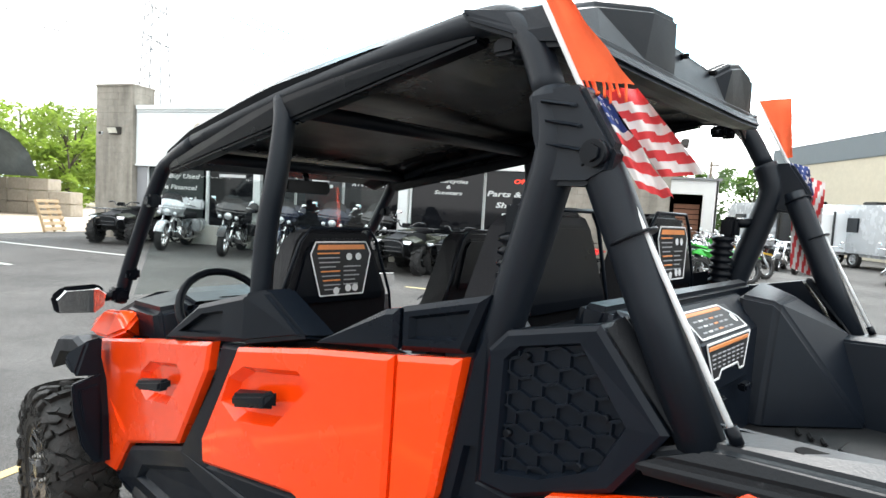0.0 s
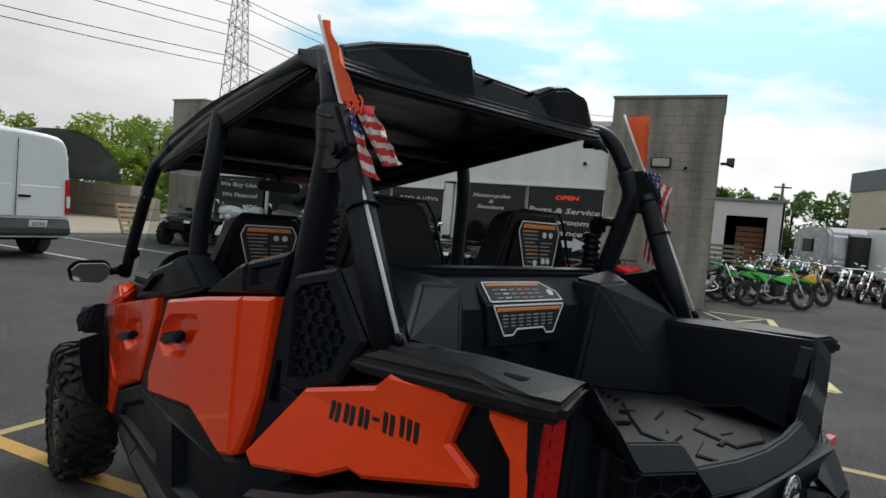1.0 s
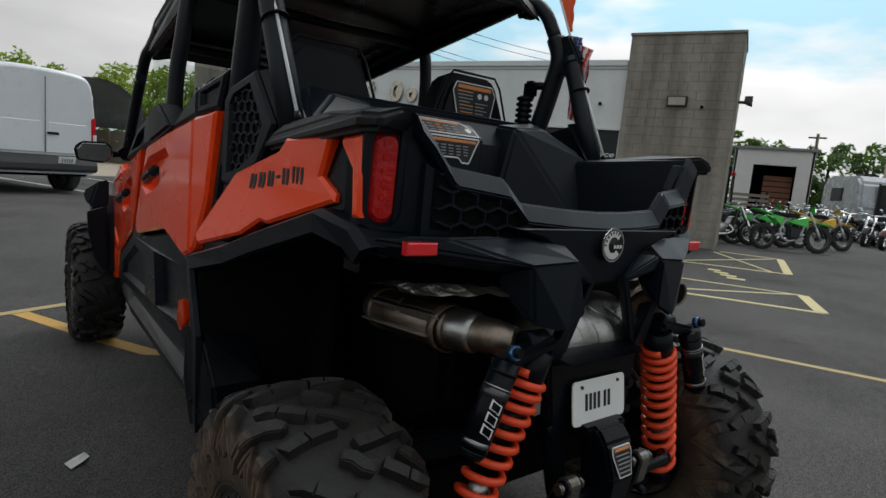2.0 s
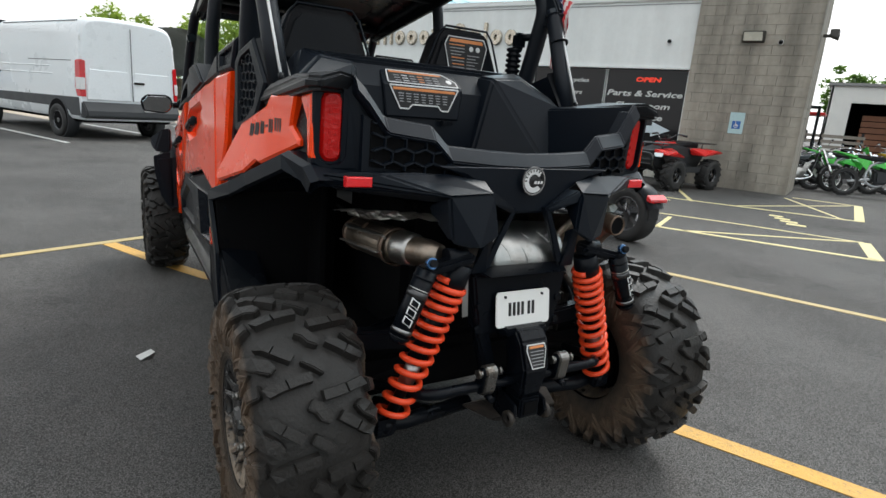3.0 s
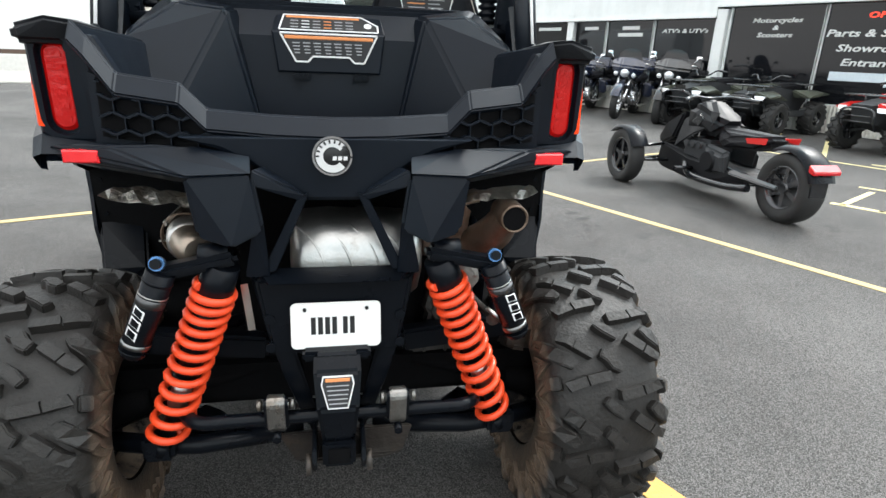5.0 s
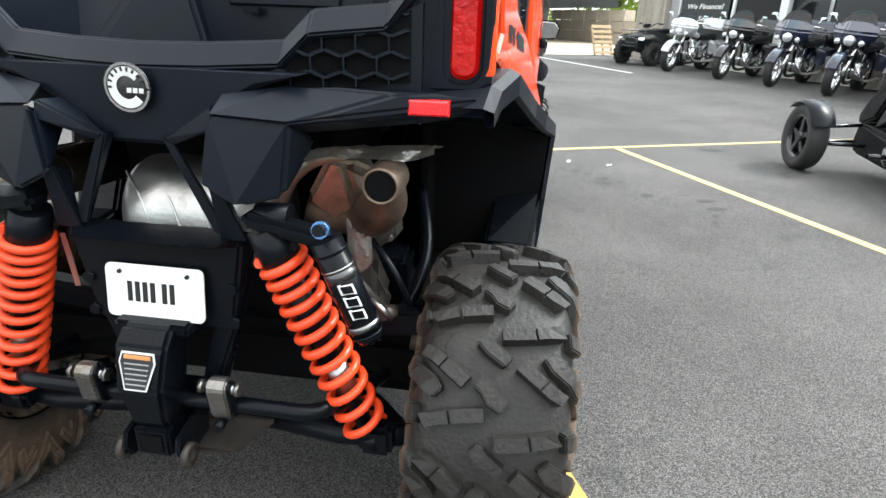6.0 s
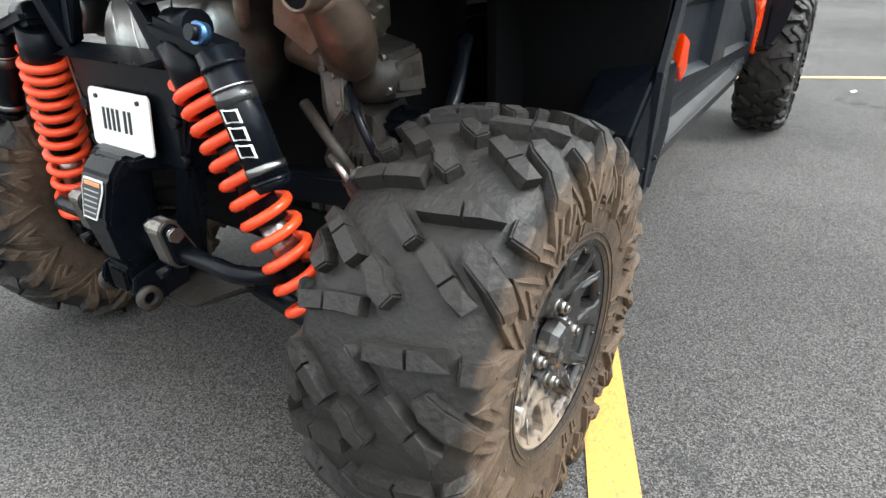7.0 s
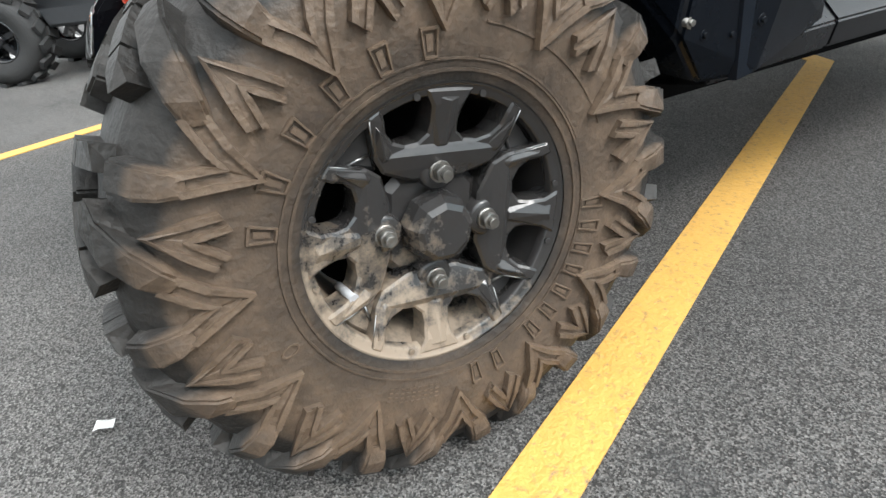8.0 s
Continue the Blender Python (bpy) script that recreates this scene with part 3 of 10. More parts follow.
for name, y0, y1, h, D in (("pier", 0.05, 2.44, 4.72, 1.85), ("pier", 15.82, 17.35, 4.78, 0.8)):
    p = part(name, box((FX + D / 2 + 0.025, (y0 + y1) / 2, h / 2), (D, y1 - y0 - 0.02, h), bev=0.01), MORTAR, facade, "grey painted block pier with dark weather streaks")
    # courses of blocks on the faces that are seen
    rows = int(h / 0.205)
    bh = h / rows
    shared = {}
    for r in range(rows):
        for face in ("front", "side"):
            L = (y1 - y0) if face == "front" else D
            u = -(r % 2) * 0.205
            while u < L - 0.01:
                a, b2 = max(u, 0), min(u + 0.41, L)
                if b2 - a > 0.03:
                    key = (face, round(b2 - a, 3))
                    if key not in shared:
                        sz = (0.05, b2 - a - 0.003, bh - 0.003) if face == "front" else (b2 - a - 0.003, 0.05, bh - 0.003)
                        bm = box((0, 0, 0), sz, bev=0.003, seg=1)
                        me = bpy.data.meshes.new("block")
                        bm.to_mesh(me)
                        bm.free()
                        me.materials.append(BLOCK)
                        shared[key] = me
                    jig = random.uniform(-0.003, 0.003)
                    c = (FX + 0.02 + jig, y0 + (a + b2) / 2, (r + 0.5) * bh) if face == "front" else (FX + (a + b2) / 2 + 0.02, y0 - 0.0 + 0.02 + jig, (r + 0.5) * bh)
                    ob = new("block", shared[key])
                    ob.parent = p
                    ob.location = c
                u += 0.41
    part("coping", box((FX + D / 2, (y0 + y1) / 2, h + 0.025), (D + 0.1, y1 - y0 + 0.05, 0.06), bev=0.008), MORTAR, facade)

fb = lambda u, v, d: Vector((FX + 0.10 + d, u, v))
part("fascia", plate([(2.45, 2.55), (6.75, 2.55), (6.75, 2.32), (15.80, 2.32), (15.80, 4.16), (2.45, 4.16)], fb, 0.25, 0.01), FASCIA, facade)
part("fascia_cap", box((FX + 0.20, 9.12, 4.12), (0.32, 13.32, 0.14), bev=0.015), TRIM, facade)
part("fascia_joint", box((FX + 0.095, 9.12, 3.98), (0.015, 13.3, 0.02), bev=0), DECALG, facade)
part("fascia_edge", box((FX + 0.085, 4.6, 2.57), (0.06, 4.3, 0.05), bev=0.005), TRIM, facade)
part("fascia_edge", box((FX + 0.085, 11.27, 2.34), (0.06, 9.04, 0.05), bev=0.005), TRIM, facade)
# window bays: from, to, sill, head
BAYS = ((2.50, 4.40, 0.60, 2.54), (4.46, 6.42, 0.60, 2.54), (6.80, 8.43, 0.62, 2.31), (8.49, 9.95, 0.62, 2.31), (10.01, 11.12, 0.62, 2.31), (11.36, 13.02, 0.62, 2.31), (13.12, 15.35, 0.62, 2.31))
win = thing("window_1", pose(0, 0, 0), "dark reflecting shop windows in thin white frames", "window", kind="structure")
for y0, y1, z0, z1 in BAYS:
    part("pane", box((FX + 0.24, (y0 + y1) / 2, (z0 + z1) / 2), (0.012, y1 - y0, z1 - z0), bev=0), DARKPANE, win)
    for y in (y0 - 0.025, y1 + 0.025):
        part("mullion", box((FX + 0.215, y, (z0 + z1) / 2), (0.07, 0.05, z1 - z0), bev=0.006), TRIM, win)
    part("sill", box((FX + 0.20, (y0 + y1) / 2, z0 - 0.02), (0.10, y1 - y0 + 0.1, 0.04), bev=0.006), TRIM, win)
for y in (6.61, 11.24):
    part("post", box((FX + 0.17, y, 1.25), (0.16, 0.24, 2.5), bev=0.008), TRIM, facade, "white square post")
part("grey_siding", box((FX + 0.22, 15.62, 1.2), (0.08, 0.45, 2.4), bev=0.005), DECALG, facade)
# corrugated skirt under the windows
bm = bmesh.new()
prev = None
for i in range(int((15.8 - 2.46) / 0.035) + 1):
    y = 2.46 + i * 0.035
    x = FX + 0.13 + (0.022 if i % 2 else 0)
    pr = (bm.verts.new((x, y, 0.02)), bm.verts.new((x, y, 0.58)))
    if prev:
        bm.faces.new((prev[0], pr[0], pr[1], prev[1]))
    prev = pr
ob = part("skirt", solid(bm), CORRUG, facade, "pale corrugated metal skirt under the windows")

# lettering on the panes, facing the lot
LET = mat("window_lettering", (0.62, 0.63, 0.62), 0.5, bump=0)
def sign_text(words, size, y, z, material=LET, x=FX + 0.225, shear=0.2, parent=win):
    t = text("lettering", words, size, Matrix.Translation((x, y, z)) @ Euler((radians(90), 0, radians(-90))).to_matrix().to_4x4() @ Matrix.Diagonal((1.36, 0.86, 1, 1)), material, parent, 0.003, shear, bold=size * 0.022)
    return t


sign_text("Parts & Service", 0.218, 3.47, 1.97)
sign_text("Showroom", 0.218, 3.47, 1.69)
sign_text("Entrance", 0.218, 3.47, 1.42)
part("arrow", plate([(4.15, 1.24), (4.15, 1.07), (3.15, 1.07), (3.15, 0.98), (2.70, 1.155), (3.15, 1.33), (3.15, 1.24)], lambda u, v, d: Vector((FX + 0.226 + d, u, v)), 0.004, 0), mat("pale_blue_arrow", (0.55, 0.63, 0.68), 0.5, bump=0), win)
OPENRED = glow("red_neon", (1.0, 0.05, 0.02), 1.6)
sign_text("OPEN", 0.17, 3.40, 2.30, OPENRED, FX + 0.222, 0.1)
sign_text("Motorcycles", 0.155, 5.42, 2.24)
sign_text("&", 0.15, 5.42, 2.09)
sign_text("Scooters", 0.155, 5.42, 1.94)
sign_text("ATV's & UTV's", 0.15, 7.6, 2.04)
for y, ws in ((9.2, (0.55, 0.8)), (10.55, (0.5,)), (12.2, (0.95,))):
    for k, w in enumerate(ws):
        part("lettering_bar", box((FX + 0.228, y, 2.13 - 0.17 * k), (0.006, w, 0.09), bev=0.002), LET, win)
SIGNB = mat("black_sign_board", (0.012, 0.02, 0.02), 0.5, bump=0)
board = part("sign_board", box((FX + 0.2, 14.25, 1.55), (0.03, 2.05, 1.45), bev=0.005), SIGNB, win, "black board with white lettering")
for k, words in enumerate(("We Buy Used", "We Finance!", "We Service!")):
    sign_text(words, 0.225, 14.25, 2.05 - 0.34 * k, x=FX + 0.182)

# raised chrome sign on the fascia, its letters as plain shapes
sign = thing("fascia_sign", pose(0, 0, 0), "raised chrome letter shapes on the white fascia", "sign")
# brownish metal colour puts the dark mirrored surroundings into the chrome
SIGNC = mat("chrome_with_painted_reflection", (0.42, 0.38, 0.32), 0.22, metal=1, var=0.3, scale=12, bump=0.15, bscale=20)
y = 13.55
for k, (w, h, form) in enumerate(((0.42, 0.60, "o"), (0.36, 0.42, "o"), (0.38, 0.42, "u"), (0.26, 0.58, "t"), (0.38, 0.60, "h"), (0.36, 0.42, "o"), (0.38, 0.42, "a"), (0.34, 0.42, "s"), (0.26, 0.58, "t"), (0, 0, " "), (0.44, 0.60, "o"), (0.38, 0.42, "a"), (0.14, 0.60, "l"), (0.36, 0.42, "o"), (0.34, 0.42, "s"))):
    if form == " ":
        y -= 0.42
        continue
    f = lambda u, v, d: Vector((FX + 0.02 + d, u, v))
    yc, z0 = y - w / 2, 3.05
    if form in "oas":
        ring = ngon(yc, z0 + h / 2, w / 2, 20, 0, h / 2)
        bm = plate(ring, f, 0.08, 0.02, [(ngon(yc, z0 + h / 2, w / 2 - 0.12, 16, 0, h / 2 - 0.13), 0.075, 0.004)])
    elif form in "tl":
        bm = box((FX + 0.06, yc, z0 + h / 2), (0.08, 0.12, h), bev=0.02)
        if form == "t":
            bm = join(bm, box((FX + 0.06, yc, z0 + 0.40), (0.075, w, 0.10), bev=0.02))
    else:
        bm = join(*[box((FX + 0.06, yc + s * (w / 2 - 0.06), z0 + (h if s > 0 and form == "h" else 0.42) / 2), (0.08, 0.11, h if s > 0 and form == "h" else 0.42), bev=0.02) for s in (-1, 1)], box((FX + 0.06, yc, z0 + (0.36 if form == "h" else 0.06)), (0.078, w - 0.1, 0.10), bev=0.02))
    part("sign_letter", bm, SIGNC, sign)
    y -= w + 0.10

LAMPH = mat("bronze_housing", (0.05, 0.045, 0.04), 0.5)
LENSW = mat("lamp_lens", (0.62, 0.60, 0.52), 0.25, bump=0.2)
def wall_lamp(y, z):
    t = thing("wall_lamp", pose(FX, y, z), "bronze wall pack lamp with a pale lens on the block pier", "wall lamp", "pier lamps")
    part("housing", hull([(0, s * 0.22, 0.12) for s in (-1, 1)] + [(0, s * 0.22, -0.12) for s in (-1, 1)] + [(-0.2, s * 0.2, 0.1) for s in (-1, 1)] + [(-0.12, s * 0.2, -0.1) for s in (-1, 1)], 0.01), LAMPH, t)
    part("lens", hull([(-0.205, s * 0.18, 0.08) for s in (-1, 1)] + [(-0.135, s * 0.18, -0.09) for s in (-1, 1)] + [(-0.16, s * 0.18, 0.06) for s in (-1, 1)] + [(-0.11, s * 0.18, -0.08) for s in (-1, 1)], 0.004), LENSW, t)


wall_lamp(1.25, 3.24)
wall_lamp(16.5, 3.38)
for y, z in ((0.72, 3.13), (17.1, 3.3)):
    t = thing("security_camera", pose(FX, y, z), "small white dome camera on the wall", "camera", "wall cameras")
    part("mount", rod((0, 0, 0), (-0.06, 0, 0), 0.05), WHITE, t)
    part("dome", lathe([(-0.12, 0.001), (-0.115, 0.025), (-0.09, 0.042), (-0.06, 0.045)], axis="x", n=16), DARKPANE, t)
t = thing("security_camera", pose(FX + 0.1, 3.0, 3.16), "small white dome camera on the wall", "camera", "wall cameras")
part("mount", rod((0, 0, 0), (-0.06, 0, 0), 0.05), WHITE, t)
part("dome", lathe([(-0.12, 0.001), (-0.115, 0.025), (-0.09, 0.042), (-0.06, 0.045)], axis="x", n=16), DARKPANE, t)
t = thing("flood_lamp", pose(FX + 0.3, 0.02, 3.3), "dark twin floodlight on the corner of the pier", "flood lamp")
part("bracket", box((0, -0.08, 0), (0.06, 0.16, 0.06)), LAMPH, t)
for k in (-1, 1):
    part("lamp_head", hull([(k * 0.12 + sx * 0.08, -0.12, 0.05 + sz * 0.06) for sx in (-1, 1) for sz in (-1, 1)] + [(k * 0.12 + sx * 0.1, -0.28, 0.02 + sz * 0.09) for sx in (-1, 1) for sz in (-1, 1)], 0.01), LAMPH, t)
t = thing("disabled_parking_sign", pose(FX, 1.27, 1.44), "pale blue disabled parking sign screwed to the block pier", "sign")
part("panel", box((-0.012, 0, 0), (0.006, 0.30, 0.46), bev=0.003), mat("pale_sign_blue", (0.42, 0.58, 0.60), 0.4, bump=0), t)
part("symbol_field", box((-0.018, 0, -0.04), (0.004, 0.17, 0.17), bev=0.002), mat("sign_blue", (0.03, 0.13, 0.42), 0.4, bump=0), t)
part("symbol", join(lathe([(-0.024, 0.028), (-0.024, 0.042), (-0.02, 0.042)], (0, 0.005, -0.065), n=16), box((-0.023, 0.012, -0.03), (0.003, 0.014, 0.06), (12, 0, 0), 0), box((-0.023, -0.02, -0.055), (0.003, 0.05, 0.012), bev=0), box((-0.023, 0.018, 0.022), (0.003, 0.022, 0.022), bev=0.004)), DECALW, t)

# ---- orange side-by-side ----
UTV = pose(0.074, -0.010, 0, 0, 0, -24.8)
utv = thing("side_by_side", UTV, "orange and black four-seat side-by-side with a black roof and muddy tyres", "off-road vehicle")
def both(fn):
    for s in (-1, 1):
        fn(s)


SIDE_Y = (0.0, 0.3, 0.45, 0.63, 0.717, 0.85, 1.39, 1.85, 2.3, 2.7)
SIDE_X = (0.585, 0.60, 0.63, 0.645, 0.66, 0.684, 0.71, 0.715, 0.69, 0.645)
def side_x(y, z):
    """Half width of the body side at a place."""
    return float(np.interp(y, SIDE_Y, SIDE_X)) - 0.05 * max(0, 0.70 - z)


def side(s, extra=0.0):
    return lambda u, v, d: Vector((s * (side_x(u, v) + extra - d), u, v))


def door_rear(s):
    f = side(s)
    rec = [(1.44, 1.10), (1.37, 1.145), (1.15, 1.185), (1.10, 1.16), (1.235, 1.035), (1.40, 1.00), (1.475, 1.03)]
    d = part("rear_door", plate([(1.407, 1.184), (1.10, 1.243), (0.862, 1.281), (0.868, 0.866), (0.93, 0.845), (1.16, 0.903), (1.578, 0.828), (1.588, 0.90)], f, 0.03, 0.010, [(rec, 0.035, 0.020)]), ORANGE, utv, "glossy orange rear door panel")
    part("door_edge_panel", plate([(0.855, 1.283), (0.717, 1.303), (0.758, 1.05), (0.80, 0.94), (0.832, 0.882), (0.861, 0.867)], f, 0.03, 0.010), ORANGE, d)
    part("door_handle", hull([(s * (0.700 + a), y, z) for a, y, z in ((0.0, 1.40, 1.035), (0.0, 1.395, 1.085), (0.030, 1.385, 1.045), (0.034, 1.38, 1.076), (0.034, 1.235, 1.085), (0.030, 1.24, 1.115), (0, 1.22, 1.08), (0, 1.22, 1.125))], 0.008), BLACK2, d, "black door handle")


def door_front(s):
    xa, xb = side_x(1.55, 1.0), side_x(2.70, 0.8)
    f = lambda u, v, d: Vector((s * (xa + (xb - xa) * (u - 1.55) / 1.15 - 0.03 * max(0.0, 0.62 - v) - d), u, v))
    rec = [(2.14, 0.94), (2.04, 1.0), (1.80, 1.05), (1.74, 1.03), (1.87, 0.905), (2.08, 0.86), (2.16, 0.885)]
    d = part("front_door", plate([(2.715, 0.936), (2.1, 1.06), (1.548, 1.168), (1.572, 1.085), (1.778, 0.812), (2.28, 0.64), (2.48, 0.455), (2.63, 0.425), (2.69, 0.70)], f, 0.03, 0.010, [(rec, 0.035, 0.020)]), ORANGE, utv, "glossy orange front door panel")
    part("door_handle", hull([(s * (0.69 + a), y, z) for a, y, z in ((0.0, 2.08, 0.90), (0.0, 2.075, 0.94), (0.030, 2.06, 0.908), (0.034, 2.06, 0.935), (0.034, 1.865, 0.95), (0.030, 1.865, 0.985), (0, 1.845, 0.96), (0, 1.845, 0.995))], 0.008), BLACK2, d, "black door handle")
    part("door_crease", hull([f(u, v, d) for u, v, d in ((2.60, 0.76, 0.002), (2.30, 0.66, 0.002), (2.50, 0.50, 0.002), (2.36, 0.68, -0.007), (2.46, 0.58, -0.007))], 0.002), ORANGE, d)


FLOORB = mat("bed_floor_plastic", (0.008, 0.0085, 0.0095), 0.48, var=0.2, bump=0.15, bscale=300, dust=(0.04, 0.038, 0.036), dust_amt=0.14, dust_scale=6, spec=0.3)
CLAD = mat("dark_sill", (0.007, 0.0075, 0.009), 0.40, dust=(0.05, 0.042, 0.036), dust_amt=0.12, spec=0.25)
SILLP = mat("glossy_sill", (0.006, 0.0065, 0.008), 0.32, var=0.15, bump=0.02, bscale=200, dust=(0.05, 0.045, 0.04), dust_amt=0.08, spec=0.3)
def door_trim(s):
    f = side(s, -0.01)
    part("front_door_trim", plate([(1.87, 1.118), (1.65, 1.252), (1.385, 1.320), (1.375, 1.20), (1.53, 1.173)], f, 0.05, 0.012, [([(1.77, 1.155), (1.62, 1.232), (1.50, 1.26), (1.51, 1.195)], 0.02, 0.006)]), BLACK, utv, "black plastic door top")
    part("pillar_trim", hull([(s * x, y, z) for x, y, z in ((0.71, 1.385, 1.322), (0.70, 1.297, 1.343), (0.69, 1.14, 1.258), (0.705, 1.40, 1.195), (0.62, 1.385, 1.32), (0.62, 1.29, 1.343), (0.60, 1.12, 1.25), (0.64, 1.40, 1.18))], 0.01), BLACK, utv)
    part("rear_door_trim", plate([(1.11, 1.254), (0.90, 1.360), (0.864, 1.368), (0.864, 1.290)], f, 0.05, 0.01), BLACK, utv)
    part("rear_door_trim", plate([(0.856, 1.372), (0.678, 1.417), (0.72, 1.309), (0.856, 1.290)], f, 0.05, 0.01, [([(0.835, 1.357), (0.71, 1.388), (0.735, 1.33), (0.835, 1.315)], 0.012, 0.006)]), BLACK, utv)
    # lower cladding and pillar between the doors
    part("lower_cladding", plate([(1.535, 1.165), (1.42, 1.182), (1.60, 0.90), (1.585, 0.818), (1.16, 0.892), (0.93, 0.835), (0.84, 0.865), (0.80, 0.92), (0.62, 0.93), (0.60, 0.47), (2.36, 0.42), (2.56, 0.42), (2.49, 0.44), (2.27, 0.63), (1.77, 0.805), (1.56, 1.08)], side(s, -0.022), 0.06, 0.012, [([(1.36, 0.79), (1.0, 0.80), (0.85, 0.78), (0.82, 0.60), (1.34, 0.58)], 0.03, 0.02), ([(2.12, 0.62), (1.72, 0.76), (1.52, 0.74), (1.52, 0.58), (2.2, 0.54)], 0.02, 0.02)]), BLACK, utv, "matte black lower body cladding")
    # glossy sill moulding in three lengths, its upper face sloping out
    for y0, y1, k0, k1 in ((0.53, 0.860, 1.0, 0.75), (0.866, 1.95, 0.72, 0.55), (1.956, 2.28, 0.5, 0.2)):
        part("sill_moulding", hull([(s * x, y, z) for y, m in ((y0, k0), (y1, k1)) for x, z in ((0.56, 0.515), (0.632 + 0.036 * m, 0.482), (0.640 + 0.068 * m, 0.452), (0.634 + 0.062 * m, 0.405), (0.56, 0.385))], 0.004), SILLP, utv, "glossy black sill moulding")
    # moulded skirt closing the corner before the rear wheel
    part("fender_skirt", hull([(s * x, y, z) for x, y, z in ((0.712, 0.435, 0.490), (0.700, 0.500, 0.412), (0.732, 0.600, 0.415), (0.746, 0.620, 0.56), (0.750, 0.600, 0.72), (0.735, 0.530, 0.72), (0.715, 0.450, 0.58), (0.700, 0.80, 0.46), (0.698, 0.80, 0.66), (0.58, 0.50, 0.42), (0.58, 0.45, 0.58), (0.60, 0.80, 0.45), (0.60, 0.80, 0.70), (0.60, 0.55, 0.72))], 0.010, 3), BLACK2, utv, "black moulded skirt before the rear wheel")
    for x, y, z in ((0.712, 0.455, 0.512), (0.716, 0.482, 0.491), (0.722, 0.533, 0.485), (0.733, 0.584, 0.499)):
        part("skirt_bolt", join(rod((s * (x - 0.02), y, z), (s * (x + 0.004), y, z), 0.009, n=10), rod((s * x, y, z), (s * (x + 0.008), y, z), 0.005, n=6)), CAST if y < 0.46 else BLACK2, utv)
    part("orange_accent", hull([(s * x, y, z) for x, y, z in ((0.728, 0.72, 0.755), (0.715, 0.845, 0.722), (0.706, 0.895, 0.648), (0.708, 0.84, 0.618), (0.726, 0.72, 0.675), (0.68, 0.73, 0.74), (0.66, 0.88, 0.66), (0.67, 0.74, 0.68))], 0.004), ORANGE, utv)
    part("side_column", plate([(0.676, 1.40), (0.642, 1.364), (0.672, 1.33), (0.678, 1.10), (0.60, 1.09), (0.58, 0.99), (0.805, 0.92), (0.763, 1.048), (0.714, 1.30)], side(s, -0.02), 0.06, 0.01, [([(0.715, 1.15), (0.69, 1.155), (0.69, 1.05), (0.735, 1.045)], 0.015, 0.004)]), BLACK, utv)


def hex_panel(s):
    f = lambda u, v, d: Vector((s * (float(np.interp(u, SIDE_Y, SIDE_X)) - d), u, v))
    inner = [(0.609, 1.347), (0.508, 1.371), (0.432, 1.265), (0.468, 1.192), (0.56, 1.146), (0.640, 1.13), (0.636, 1.32)]
    p = part("side_vent_panel", plate([(0.636, 1.366), (0.482, 1.402), (0.378, 1.267), (0.447, 1.165), (0.61, 1.098), (0.672, 1.103), (0.667, 1.332)], f, 0.05, 0.008, [(inner, 0.014, 0.005)]), BLACK, utv, "black honeycomb side vent panel")
    part("honeycomb", hexes(inset(inner, 0.004), 0.0185, 0.0042, f, 0.0065, 0.016, True), BLACK, p)
    for u, v in ((0.60, 1.332), (0.466, 1.268), (0.625, 1.20), (0.50, 1.185)):
        c = f(u, v, 0.006)
        part("bolt", rod(c + Vector((-s * 0.02, 0, 0)), c + Vector((s * 0.004, 0, 0)), 0.006), BLACK2, p)
    part("shoulder_panel", hull([(s * x, y, z) for x, y, z in ((0.628, 0.48, 1.40), (0.612, 0.372, 1.265), (0.545, 0.47, 1.41), (0.53, 0.33, 1.255), (0.59, 0.46, 1.418), (0.565, 0.35, 1.28))], 0.006), SCUFF_SHEEN, utv, "scuffed dusty shoulder behind the vent panel, sky sheen painted in")


